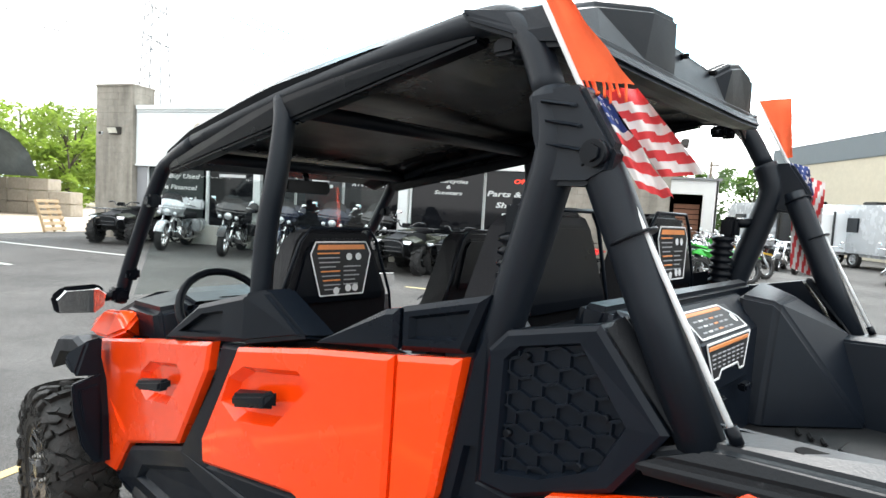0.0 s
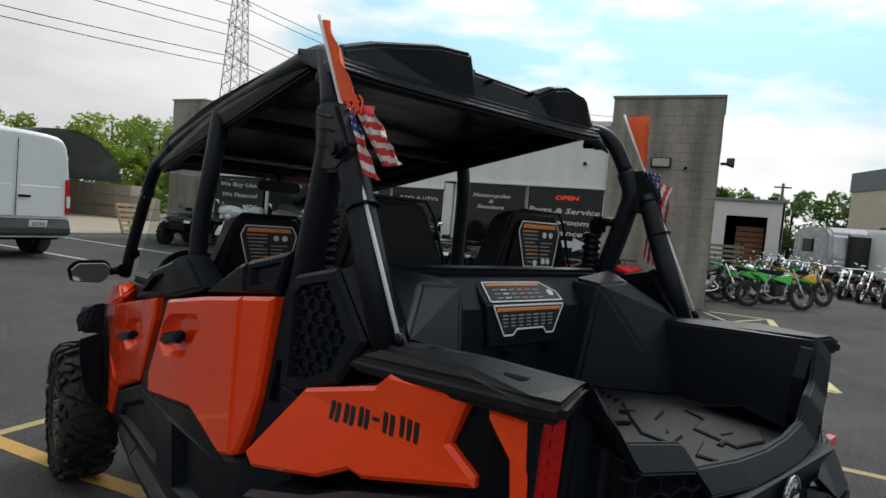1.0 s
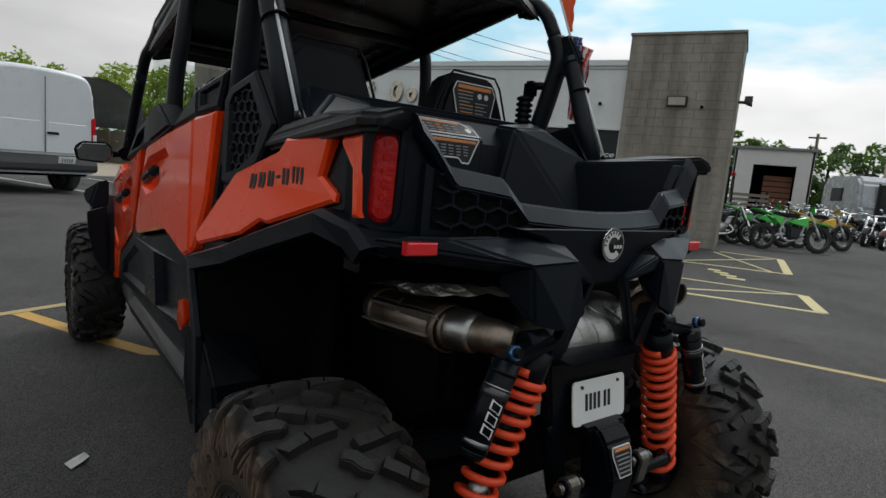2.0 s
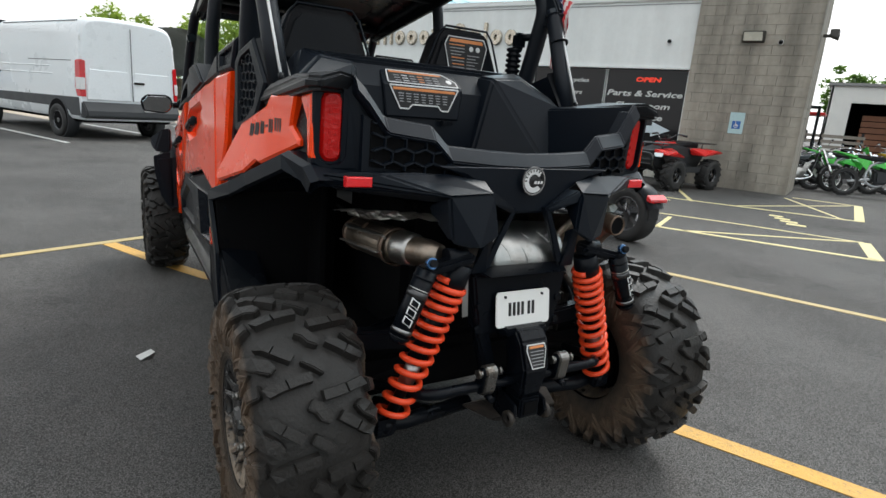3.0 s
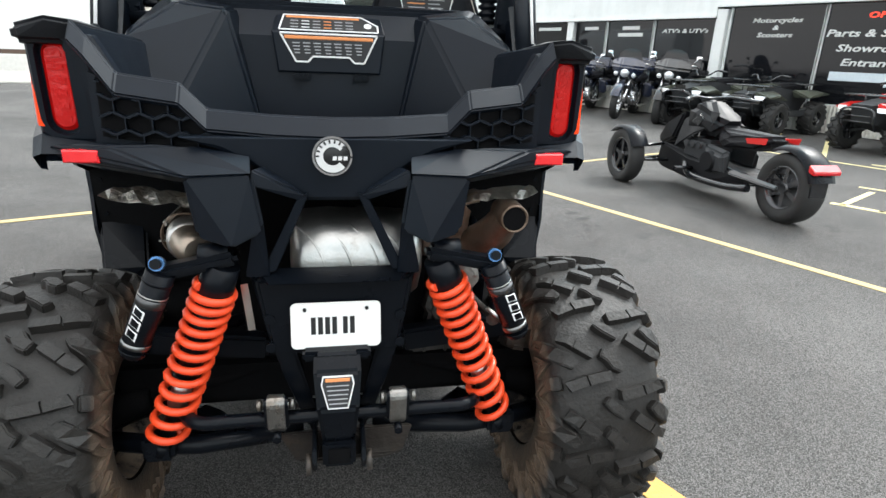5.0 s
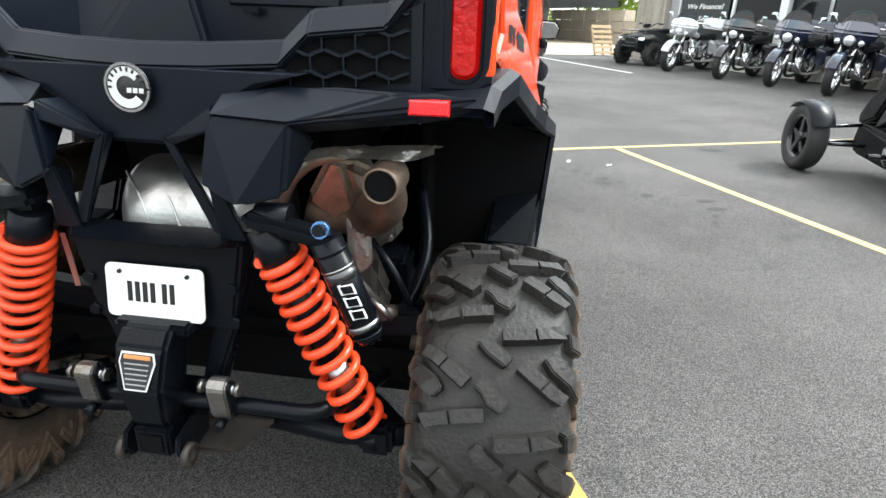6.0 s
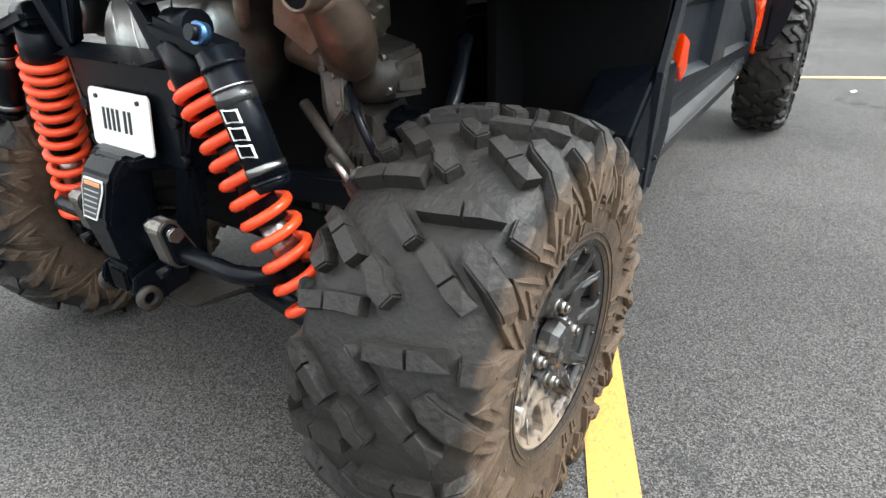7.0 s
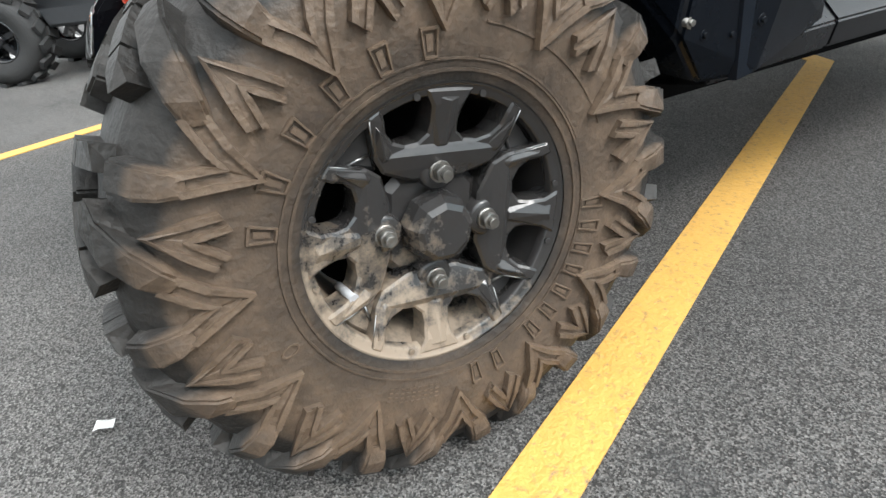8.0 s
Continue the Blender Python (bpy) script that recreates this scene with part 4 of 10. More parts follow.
def quarter(s):
    fx = lambda y: 0.662 - 0.115 * (0.58 - y)
    f = lambda u, v, d: Vector((s * (fx(u) + 0.20 * max(0, 1.13 - v) - d), u, v))
    p = part("quarter_panel", plate([(0.700, 0.945), (0.535, 1.135), (0.31, 1.20), (0.274, 1.232), (0.086, 1.245), (0.118, 1.155), (0.058, 1.122), (0.056, 1.105), (0.305, 1.028), (0.345, 1.03), (0.43, 0.985), (0.66, 0.925)], f, 0.03, 0.008), ORANGE, utv, "glossy orange rear quarter panel with a dark wordmark shape")
    # wordmark as plain shapes
    bits = []
    u = 0.435
    for w, n in ((0.036, 2), (0.036, 2), (0.034, 2), (0.018, 0), (0.036, 2), (0.054, 3)):
        z = 1.122 + (0.435 - u) * 0.14
        if not n:
            bits.append(strip((u, z), (u - w, z + 0.002), 0.010, f, -0.0016, 0.001))
        for k in range(n):
            uu = u - (k + 0.5) * w / n
            bits.append(strip((uu, z - 0.019), (uu, z + 0.019), w / n - 0.003, f, -0.0016, 0.001))
        u -= w + 0.008
    for b in bits:
        part("wordmark_block", b, INK, p)
    part("quarter_strip", plate([(0.040, 1.238), (-0.040, 1.245), (-0.046, 1.16), (-0.047, 1.085), (-0.022, 1.082), (-0.010, 1.175), (0.040, 1.222)], lambda u, v, d: Vector((s * (0.6035 + 0.01 * (1.2 - v) - d), u, v)), 0.02, 0.006), ORANGE, utv, "orange trim strip beside the tail light")
    # black body behind the orange panels
    part("quarter_backing", join(hull([(s * x, y, z) for x, y, z in ((0.625, 0.60, 1.10), (0.66, 0.60, 0.96), (0.60, 0.28, 1.215), (0.575, 0.03, 1.245), (0.59, 0.03, 1.09), (0.48, 0.03, 1.10), (0.50, 0.55, 1.0), (0.50, 0.5, 1.20), (0.50, 0.03, 1.25))], 0.004), hull([(s * x, y, z) for x, y, z in ((0.592, 0.04, 1.25), (0.565, -0.03, 1.25), (0.59, 0.04, 1.06), (0.575, -0.03, 1.06), (0.50, 0.04, 1.05), (0.5, -0.03, 1.05), (0.5, 0.03, 1.26))], 0.004)), BLACK2, utv)
    # bed rail
    part("bed_rail", hull([(s * x, y, z) for x, y, z in ((0.622, 0.44, 1.225), (0.605, 0.33, 1.272), (0.610, 0.10, 1.290), (0.622, -0.05, 1.284), (0.598, -0.098, 1.282), (0.598, -0.095, 1.252), (0.620, -0.045, 1.250), (0.608, 0.10, 1.255), (0.618, 0.42, 1.20), (0.50, 0.40, 1.262), (0.55, 0.10, 1.300), (0.54, -0.09, 1.302), (0.495, -0.07, 1.295), (0.495, -0.05, 1.25), (0.505, 0.42, 1.2))], 0.010, 3), SCUFF_SHEEN, utv, "scuffed black bed rail, sky sheen painted in")
    # dark pills on the rail stand in for the shade inside tie slots
    for x, y, z in ((0.566, 0.216, 1.2885), (0.577, 0.010, 1.2985)):
        part("slot_shade_pill", plate(rounded(x, y, 0.026, 0.050, 0.012, 5), lambda u, v, d: Vector((s * u, v, z - 0.003 - d - 0.14 * (u - x))), 0.012, 0.002), DARK, utv)


def fender(s):
    path = [(0.60, 0.42), (0.575, 0.58), (0.56, 0.70), (0.585, 0.80), (0.58, 0.91), (0.40, 0.965), (0.31, 1.005), (0.06, 1.088), (-0.04, 1.065), (-0.08, 1.03)]
    bm = bmesh.new()
    rows = []
    n = len(path)
    for i, (y, z) in enumerate(path):
        wout = (0.728, 0.738, 0.745, 0.752, 0.758, 0.722, 0.692, 0.65, 0.62, 0.61)[i]
        # outer skin, lip, inner return
        py, pz = path[max(i - 1, 0)], path[min(i + 1, n - 1)]
        t = Vector((pz[0] - py[0], pz[1] - py[1])).normalized()
        nn = Vector((t.y, -t.x))
        if nn.dot(Vector((0.0 - y, 0.36 - z))) < 0:
            nn = -nn
        rows.append([bm.verts.new((s * x, y + nn.x * k, z + nn.y * k)) for x, k in ((0.40, 0.0), (wout - 0.02, -0.004), (wout, 0.006), (wout, 0.045), (wout - 0.012, 0.05), (wout - 0.02, 0.02), (0.40, 0.02))])
    for a, b in zip(rows, rows[1:]):
        for j in range(6):
            bm.faces.new((a[j], a[j + 1], b[j + 1], b[j]))
    part("rear_fender", solid(bm), BLACK, utv, "black plastic rear fender flare")
    for x, z in ((0.67, 0.50), (0.69, 0.62), (0.705, 0.74), (0.71, 0.85), (0.55, 0.48), (0.50, 0.90)):
        part("fender_bolt", rod((s * x, 0.532, z), (s * x, 0.522, z), 0.007, n=8), BLACK2, utv)
    part("inner_fender", join(plate([(0.56, 0.42), (0.55, 0.95), (0.40, 0.975), (0.40, 0.42)], lambda u, v, d: Vector((s * (0.42 - d), u, v)), 0.02, 0), plate([(0.32, 0.40), (0.715, 0.42), (0.725, 0.60), (0.738, 0.88), (0.32, 0.98)], lambda u, v, d: Vector((s * u, 0.530 + 0.02 * (0.7 - v) + d, v)), 0.02, 0.0)), DARK, utv)


RESV = mat("dull_grey_sleeve", (0.09, 0.09, 0.092), 0.3, metal=0.8, bump=0.02)
def shock(s):
    top, bot = Vector((s * 0.245, -0.205, 0.785)), Vector((s * 0.402, -0.172, 0.372))
    sh = part("shock_absorber", join(rod(top + (top - bot) * 0.10, top + (bot - top) * 0.08, 0.036, 0.04), rod(top, bot, 0.017), rod(top + (bot - top) * 0.08, top + (bot - top) * 0.55, 0.027), rod(bot + (top - bot) * 0.0, bot - (top - bot) * 0.07, 0.022), box(top + Vector((s * 0.035, -0.012, 0.045)), (0.17, 0.05, 0.03), (0, 12 * s, 0), 0.01), rod(top + Vector((-0.03, 0, 0.06)), top + Vector((0.03, 0, 0.06)), 0.026)), BLACK2, utv, "black shock absorber with an orange coil spring")
    d = (bot - top)
    ax = d.normalized()
    u = ax.orthogonal().normalized()
    v = ax.cross(u)
    pts, rad = [], []
    turns, steps = 12.5, 18
    for i in range(int(turns * steps) + 1):
        a = 2 * math.pi * i / steps
        t = i / (turns * steps)
        t2 = 0.66 * t + 0.34 * t * t
        pts.append(top + d * (0.02 + 0.96 * t2) + (u * math.cos(a) + v * math.sin(a)) * 0.040)
    part("coil_spring", pipe(pts, 0.0092, 8), SPRING, sh, "dusty orange coil spring")
    part("lower_sleeve", rod(top + d * 0.56, top + d * 0.74, 0.0225), STEEL, sh, "bare steel damper sleeve")
    part("spring_divider", lathe([(-0.006, 0.0), (-0.006, 0.030), (0.006, 0.030), (0.006, 0.0)], (0, 0, 0), "x", 20), BLACK2, sh).matrix_local = Matrix.Translation(top + d * 0.56) @ ax.to_track_quat("X", "Z").to_matrix().to_4x4()
    ra, rb = Vector((s * 0.345, -0.232, 0.822)), Vector((s * 0.418, -0.235, 0.648))
    rd = (rb - ra)
    part("reservoir", join(rod(ra, rb, 0.029), rod(ra + rd * 0.1, ra + rd * 0.13, 0.0305), rod(rb - rd * 0.03, rb + rd * 0.06, 0.0305, 0.022)), BLACK2, sh, "black gas reservoir with a white band")
    part("reservoir_band", rod(ra + rd * 0.86, ra + rd * 0.92, 0.0300), RIMEDGE, sh)
    part("reservoir_sleeve", rod(ra + rd * 0.30, ra + rd * 0.40, 0.0296), RESV, sh, "dull grey reservoir sleeve")
    part("reservoir_ring", rod(ra + rd * 0.27, ra + rd * 0.285, 0.0300), STEEL, sh)
    part("valve_cap", join(rod(ra + Vector((0, -0.012, 0.022)), ra + Vector((0, -0.026, 0.026)), 0.015)), mat("blue_anodised", (0.07, 0.16, 0.32), 0.25, metal=0.8, bump=0), sh)
    part("valve_knob", rod(ra + Vector((0, -0.022, 0.025)), ra + Vector((0, -0.036, 0.028)), 0.0105), BLACK2, sh)
    # logo as plain pale outlines on the reservoir
    ax_r = rd.normalized()
    front_v = (Vector((s * 0.45, -1, 0)) - ax_r * Vector((s * 0.45, -1, 0)).dot(ax_r)).normalized()
    side_v = ax_r.cross(front_v)
    wrap = lambda u, v, d: ra + rd * v + (front_v * math.cos(u / 0.030) + side_v * math.sin(u / 0.030)) * (0.0300 - d)
    for k in range(3):
        v0, v1 = 0.42 + 0.13 * k, 0.525 + 0.13 * k
        q = [(-0.013, v0 + 0.02), (0.013, v0 - 0.02), (0.013, v1 - 0.02), (-0.013, v1 + 0.02)]
        bits = []
        for a, b in zip(q, q[1:] + q[:1]):
            bm = bmesh.new()
            rim = [bm.verts.new(wrap(u * f, (v - (v0 + v1) / 2) * f + (v0 + v1) / 2, dd)) for f, dd in ((1.0, -0.0006), (0.72, -0.0006)) for u, v in (a, b)]
            bm.faces.new((rim[0], rim[1], rim[3], rim[2]))
            bits.append(bm)
        part("logo_shape", join(*bits), DECALW, sh)


both(door_rear), both(door_front), both(door_trim), both(hex_panel), both(quarter), both(fender), both(shock)

# body core and floor
for nm, c, sz in (("floor_pan", (0, 1.25, 0.42), (1.15, 2.5, 0.16)), ("engine_block", (0, 0.33, 0.66), (0.50, 0.50, 0.62)), ("front_bulkhead", (0, 2.6, 0.75), (0.9, 0.75, 0.5)), ("centre_tunnel", (0, 1.35, 0.62), (0.3, 1.7, 0.35))):
    part(nm, box(c, sz, bev=0.03), DARK, utv)
bed = lambda u, v, d: Vector((u, v, 1.05 - d))
part("cargo_floor", plate([(-0.47, -0.05), (-0.30, -0.108), (-0.12, -0.132), (0.12, -0.132), (0.30, -0.108), (0.47, -0.05), (0.47, 0.50), (-0.47, 0.50)], bed, 0.03, 0), FLOORB, utv, "ribbed black cargo bed floor")
# raised zigzag fields and small lugs moulded into the floor
up = lambda u, v, d: bed(u, v, d - 0.007)
for k in (-1, 1):
    for pts in ([(0.29, 0.29), (0.25, 0.20), (0.15, 0.17), (0.11, 0.075), (0.03, 0.06), (0.03, 0.14), (0.11, 0.22), (0.20, 0.30)], [(0.32, 0.18), (0.29, 0.11), (0.19, 0.09), (0.16, -0.03), (0.27, -0.05), (0.36, 0.0), (0.35, 0.12)], [(0.10, 0.37), (0.19, 0.36), (0.15, 0.30), (0.07, 0.28), (0.02, 0.34)], [(0.12, 0.03), (0.12, -0.06), (0.04, -0.08), (0.02, 0.0)]):
        part("floor_rib", plate([(k * x, y) for x, y in pts][::k], up, 0.012, 0.004), FLOORB, utv)
    for x, y, r in ((0.22, 0.33, 20), (0.235, 0.36, 20), (0.25, 0.39, 20), (0.05, 0.20, -30), (0.14, 0.245, -40), (0.145, 0.0, 10), (0.10, 0.11, 30), (0.22, 0.02, -10)):
        part("floor_lug", box((k * x, y, 1.056), (0.045, 0.010, 0.010), (0, 0, k * r), 0.003), FLOORB, utv)
part("cargo_headboard", join(plate([(-0.30, 0.95), (0.30, 0.95), (0.34, 1.30), (-0.34, 1.30)], lambda u, v, d: Vector((u, 0.49 + 0.05 * (v - 0.95) + d, v)), 0.08, 0.006), hull([(sx * x, y, z) for sx in (-1, 1) for x, y, z in ((0.36, 0.508, 1.295), (0.30, 0.575, 1.372), (0.34, 0.60, 1.375), (0.36, 0.60, 1.28))], 0.006), hull([(sx * x, y, z) for sx in (-1, 1) for x, y, z in ((0.45, 0.62, 1.40), (0.42, 0.575, 1.392), (0.5, 0.60, 1.2), (0.5, 0.66, 1.2))], 0.01)), BLACK, utv, "moulded black cargo bed front wall")
def bed_side(s):
    part("cargo_tower", hull([(s * x, y, z) for x, y, z in ((0.270, 0.56, 1.372), (0.288, 0.47, 1.362), (0.485, 0.405, 1.258), (0.42, 0.46, 1.372), (0.46, 0.56, 1.40), (0.54, 0.34, 1.275), (0.55, 0.52, 1.30), (0.215, 0.47, 1.045), (0.205, 0.53, 1.045), (0.44, 0.27, 1.045), (0.53, 0.30, 1.0), (0.53, 0.56, 1.0))], 0.010, 3), BLACK, utv)
    part("cargo_side", hull([(s * x, y, z) for x, y, z in ((0.448, 0.40, 1.04), (0.452, -0.07, 1.04), (0.53, 0.5, 1.0), (0.53, -0.04, 1.0), (0.485, 0.42, 1.258), (0.488, -0.07, 1.288), (0.53, 0.5, 1.27), (0.53, -0.06, 1.288))], 0.006), BLACK, utv)
    # rear corner with tail lamp
    fy = lambda x: -0.155 + 0.085 * (abs(x) / 0.56) ** 2
    f = lambda u, v, d: Vector((s * u, -0.055 + 0.13 * (u - 0.55) + 0.04 * (1.16 - v) + d, v))
    part("tail_corner", plate([(0.468, 1.268), (0.586, 1.283), (0.600, 1.255), (0.600, 1.07), (0.572, 1.055), (0.455, 1.055), (0.425, 1.10), (0.428, 1.195)], f, 0.032, 0.006, [(rounded(0.548, 1.165, 0.072, 0.195, 0.032), 0.016, 0.003)]), BLACK, utv)
    tl = part("tail_light", plate(rounded(0.548, 1.165, 0.056, 0.178, 0.026, 7), lambda u, v, d: f(u, v, d + 0.008), 0.02, 0.008), REDLENS, utv, "red oblong tail light")
    for k in range(6):
        z = 1.10 + 0.026 * k
        part("lamp_cell", hull([f(0.546 + dx, z + dz, dd) for dx in (-0.013, 0.013) for dz in (-0.008, 0.008) for dd in (0.006, 0.011)], 0.002), REDLENS, tl)
    part("reflector", plate([(0.465, 1.022), (0.535, 1.022), (0.535, 1.048), (0.465, 1.048)], lambda u, v, d: Vector((s * u, -0.128 + 0.06 * (u - 0.5) + d, v)), 0.02, 0.003), REDREF, utv, "small rectangular red reflector")
    # honeycomb insert
    g = lambda u, v, d: Vector((s * u, -0.171 + 0.075 * (u / 0.5) ** 2 + d, v))
    ins = [(0.462, 1.190), (0.40, 1.152), (0.29, 1.138), (0.245, 1.090), (0.19, 1.072), (0.22, 1.055), (0.35, 1.062), (0.462, 1.072)]
    part("rear_vent", plate(ins, lambda u, v, d: g(u, v, d + 0.009), 0.02, 0), DARK, utv)
    part("vent_honeycomb", hexes(ins, 0.023, 0.0045, g, -0.002, 0.010, True), BLACK, utv)
    # faceted bumper wing and horn
    part("bumper_wing", join(
        hull([(s * x, y, z) for x, y, z in ((0.565, -0.075, 1.055), (0.60, -0.06, 1.045), (0.56, -0.06, 1.015), (0.45, -0.135, 1.058), (0.44, -0.125, 1.015), (0.27, -0.165, 1.068), (0.285, -0.225, 1.012), (0.16, -0.19, 1.052), (0.155, -0.238, 1.020), (0.30, -0.15, 0.985), (0.50, -0.06, 1.0))], 0.007, 2),
        hull([(s * x, y, z) for x, y, z in ((0.29, -0.222, 1.015), (0.155, -0.24, 1.022), (0.135, -0.252, 0.905), (0.20, -0.258, 0.872), (0.272, -0.225, 0.885), (0.30, -0.12, 0.97), (0.16, -0.16, 0.98), (0.25, -0.14, 0.90))], 0.008, 2),
        hull([(s * x, y, z) for x, y, z in ((0.16, -0.225, 1.03), (0.055, -0.205, 0.972), (0.07, -0.205, 0.958), (0.165, -0.23, 0.995), (0.14, -0.18, 1.03), (0.06, -0.18, 0.965))], 0.004),
        hull([(s * x, y, z) for x, y, z in ((0.05, -0.205, 0.975), (0.075, -0.205, 0.965), (0.125, -0.20, 0.80), (0.155, -0.20, 0.80), (0.05, -0.18, 0.975), (0.14, -0.17, 0.80))], 0.003),
        hull([(s * x, y, z) for x, y, z in ((0.14, -0.235, 0.92), (0.165, -0.235, 0.90), (0.135, -0.20, 0.79), (0.19, -0.2, 0.79), (0.15, -0.19, 0.9), (0.16, -0.17, 0.79))], 0.003)), BLACK, utv, "faceted black rear bumper wing")


both(bed_side)
fy = lambda x: -0.165 + 0.075 * (abs(x) / 0.5) ** 2
# top moulding of the tailgate, stepped down towards the middle
top = [(0, 1.125), (0.12, 1.128), (0.250, 1.136), (0.300, 1.186), (0.425, 1.20), (0.475, 1.268), (0.505, 1.30)]
prof = [(-x, z) for x, z in reversed(top[1:])] + top
bm = bmesh.new()
rows = []
for x, z in prof:
    y = fy(x)
    rows.append([bm.verts.new((x, yy, zz)) for yy, zz in ((y + 0.034, z - 0.05), (y + 0.034, z - 0.006), (y + 0.028, z), (y + 0.018, z - 0.001), (y - 0.014, z - 0.040), (y - 0.004, z - 0.050))])
for a, b in zip(rows, rows[1:]):
    for j in range(6):
        bm.faces.new((a[j], a[(j + 1) % 6], b[(j + 1) % 6], b[j]))
bm.faces.new(rows[0]), bm.faces.new(rows[-1])
part("tailgate_moulding", bevel(solid(bm), 0.004, 2, 30), BLACK, utv, "scuffed black tailgate top edge")
part("tailgate_inner", plate([(-0.48, 1.0), (0.48, 1.0), (0.48, 1.20), (0.42, 1.175), (0.30, 1.155), (0.25, 1.105), (0.12, 1.10), (-0.12, 1.10), (-0.25, 1.105), (-0.30, 1.155), (-0.42, 1.175), (-0.48, 1.20)], lambda u, v, d: Vector((u, fy(u) + 0.03 - d, v)), 0.02, 0), BLACK, utv)
part("tailgate_panel", join(plate([(-0.30, 1.085), (0.30, 1.085), (0.22, 1.06), (0.17, 1.035), (0.055, 0.955), (-0.055, 0.955), (-0.17, 1.035), (-0.22, 1.06)], lambda u, v, d: Vector((u, -0.185 + 0.05 * (1.085 - v) * 0 + d, v)), 0.05, 0.008), plate([(-0.24, 1.105), (0.24, 1.105), (0.24, 1.08), (-0.24, 1.08)], lambda u, v, d: Vector((u, -0.15 + d, v)), 0.03, 0.003)), BLACK, utv, "black tailgate centre panel")
em = part("emblem", lathe([(-0.196, 0.041), (-0.199, 0.041), (-0.199, 0.001)], (0, 0, 1.052), "y", 32), INK, utv, "round black and white emblem shape")
g = lambda u, v, d: Vector((u, -0.2005 + d, v))
def arc(r0, r1, a0, a1, n=20):
    return [(r1 * math.cos(a0 + (a1 - a0) * i / n), 1.052 + r1 * math.sin(a0 + (a1 - a0) * i / n)) for i in range(n + 1)] + [(r0 * math.cos(a1 - (a1 - a0) * i / n), 1.052 + r0 * math.sin(a1 - (a1 - a0) * i / n)) for i in range(n + 1)]


part("emblem_ring", plate(arc(0.0365, 0.041, 0, 6.2), lambda u, v, d: g(u, v, d), 0.003, 0), CHROME, em)
part("emblem_arc", plate(arc(0.019, 0.034, radians(38), radians(318), 30), g, 0.002, 0), DECALW, em)
for k in range(9):
    a = radians(20 + 20 * k)
    part("emblem_tooth", plate([(r * math.cos(a + d), 1.052 + r * math.sin(a + d)) for r, d in ((0.0265, -0.07), (0.0335, -0.06), (0.0335, 0.06), (0.0265, 0.07))], lambda u, v, d: g(u, v, d - 0.0006), 0.002, 0), INK, em)
part("emblem_bar", plate([(-0.004, 1.042), (0.033, 1.042), (0.033, 1.054), (-0.004, 1.054)], lambda u, v, d: g(u, v, d - 0.0008), 0.002, 0), INK, em)
for k in range(3):
    part("emblem_block", plate([(0.0 + 0.011 * k, 1.044), (0.008 + 0.011 * k, 1.044), (0.009 + 0.011 * k, 1.052), (0.001 + 0.011 * k, 1.052)], lambda u, v, d: g(u, v, d - 0.0016), 0.002, 0), DECALW, em)

# storage box lid with its warning label on the headboard
PRINT = [INK, DECALW, DECALO, DECALG]


def printed(base, *layers):
    """One label mesh: a base sheet and (mesh, ink) layers on it."""
    out = []
    for bm, k in ((base, 0), *layers):
        for f in bm.faces:
            f.material_index = k
        out.append(bm)
    return join(*out)


def label(parent, cx, cz, w, h, f, trapez=0.72):
    edge = [(cx - w / 2, cz + h * 0.28), (cx - w * 0.42, cz + h / 2), (cx + w * 0.42, cz + h / 2), (cx + w / 2, cz + h * 0.28), (cx + w / 2 * trapez, cz - h / 2), (cx - w / 2 * trapez, cz - h / 2)]
    layers = [(strip(edge[i - 1], edge[i], w * 0.022, f, -0.0012, 0.0004), 1) for i in range(6)]
    layers.append((plate([(cx - w * 0.40, cz + h * 0.36), (cx - w * 0.38, cz + h * 0.45), (cx + w * 0.38, cz + h * 0.45), (cx + w * 0.40, cz + h * 0.36)], lambda u, v, d: f(u, v, d - 0.0012), 0.001, 0), 2))
    for k in range(9):
        z = cz + h * (0.29 - 0.085 * k)
        ww = w * (0.40 - 0.014 * k)
        if k in (0, 4, 6):
            layers.append((strip((cx - ww, z), (cx - ww * 0.1, z), h * 0.032, f, -0.0012, 0.0004), 2))
        else:
            layers.append((strip((cx - ww, z), (cx - ww * (0.1 if k % 3 else 0.3), z), h * 0.028, f, -0.0012, 0.0004), 3))
        if 2 < k < 8:
            layers.append((strip((cx + ww * 0.08, z), (cx + ww * (0.9 if k % 2 else 0.7), z), h * 0.028, f, -0.0012, 0.0004), 3))
    for x, z in ((0.12, 0.22), (0.28, 0.22), (0.10, -0.38), (0.22, -0.38), (-0.1, -0.42)):
        layers.append((plate(ngon(cx + w * x, cz + h * z, h * 0.07, 14), lambda u, v, d: f(u, v, d - 0.0016), 0.001, 0), 1))
    return part("warning_label", printed(plate(edge, f, 0.003, 0.0), *layers), PRINT, parent, "black warning label with orange header and plain text bars")


hb = lambda u, v, d: Vector((u, 0.478 + 0.05 * (v - 0.95) + d, v))
ht = lambda u, v, d: Vector((u, 0.499 + 0.80 * (v - 1.308) + 0.75 * d, 1.308 + 0.62 * (v - 1.308) - 0.6 * d))
lid = part("storage_lid", join(plate([(-0.155, 1.19), (0.155, 1.19), (0.17, 1.308), (-0.17, 1.308)], hb, 0.02, 0.005), plate([(-0.17, 1.308), (0.17, 1.308), (0.16, 1.40), (-0.16, 1.40)], ht, 0.02, 0.004)), BLACK, utv, "black storage box lid folding over the edge")
hl, hu = (lambda u, v, d: hb(u, v, d - 0.003)), (lambda u, v, d: ht(u, v, d - 0.003))
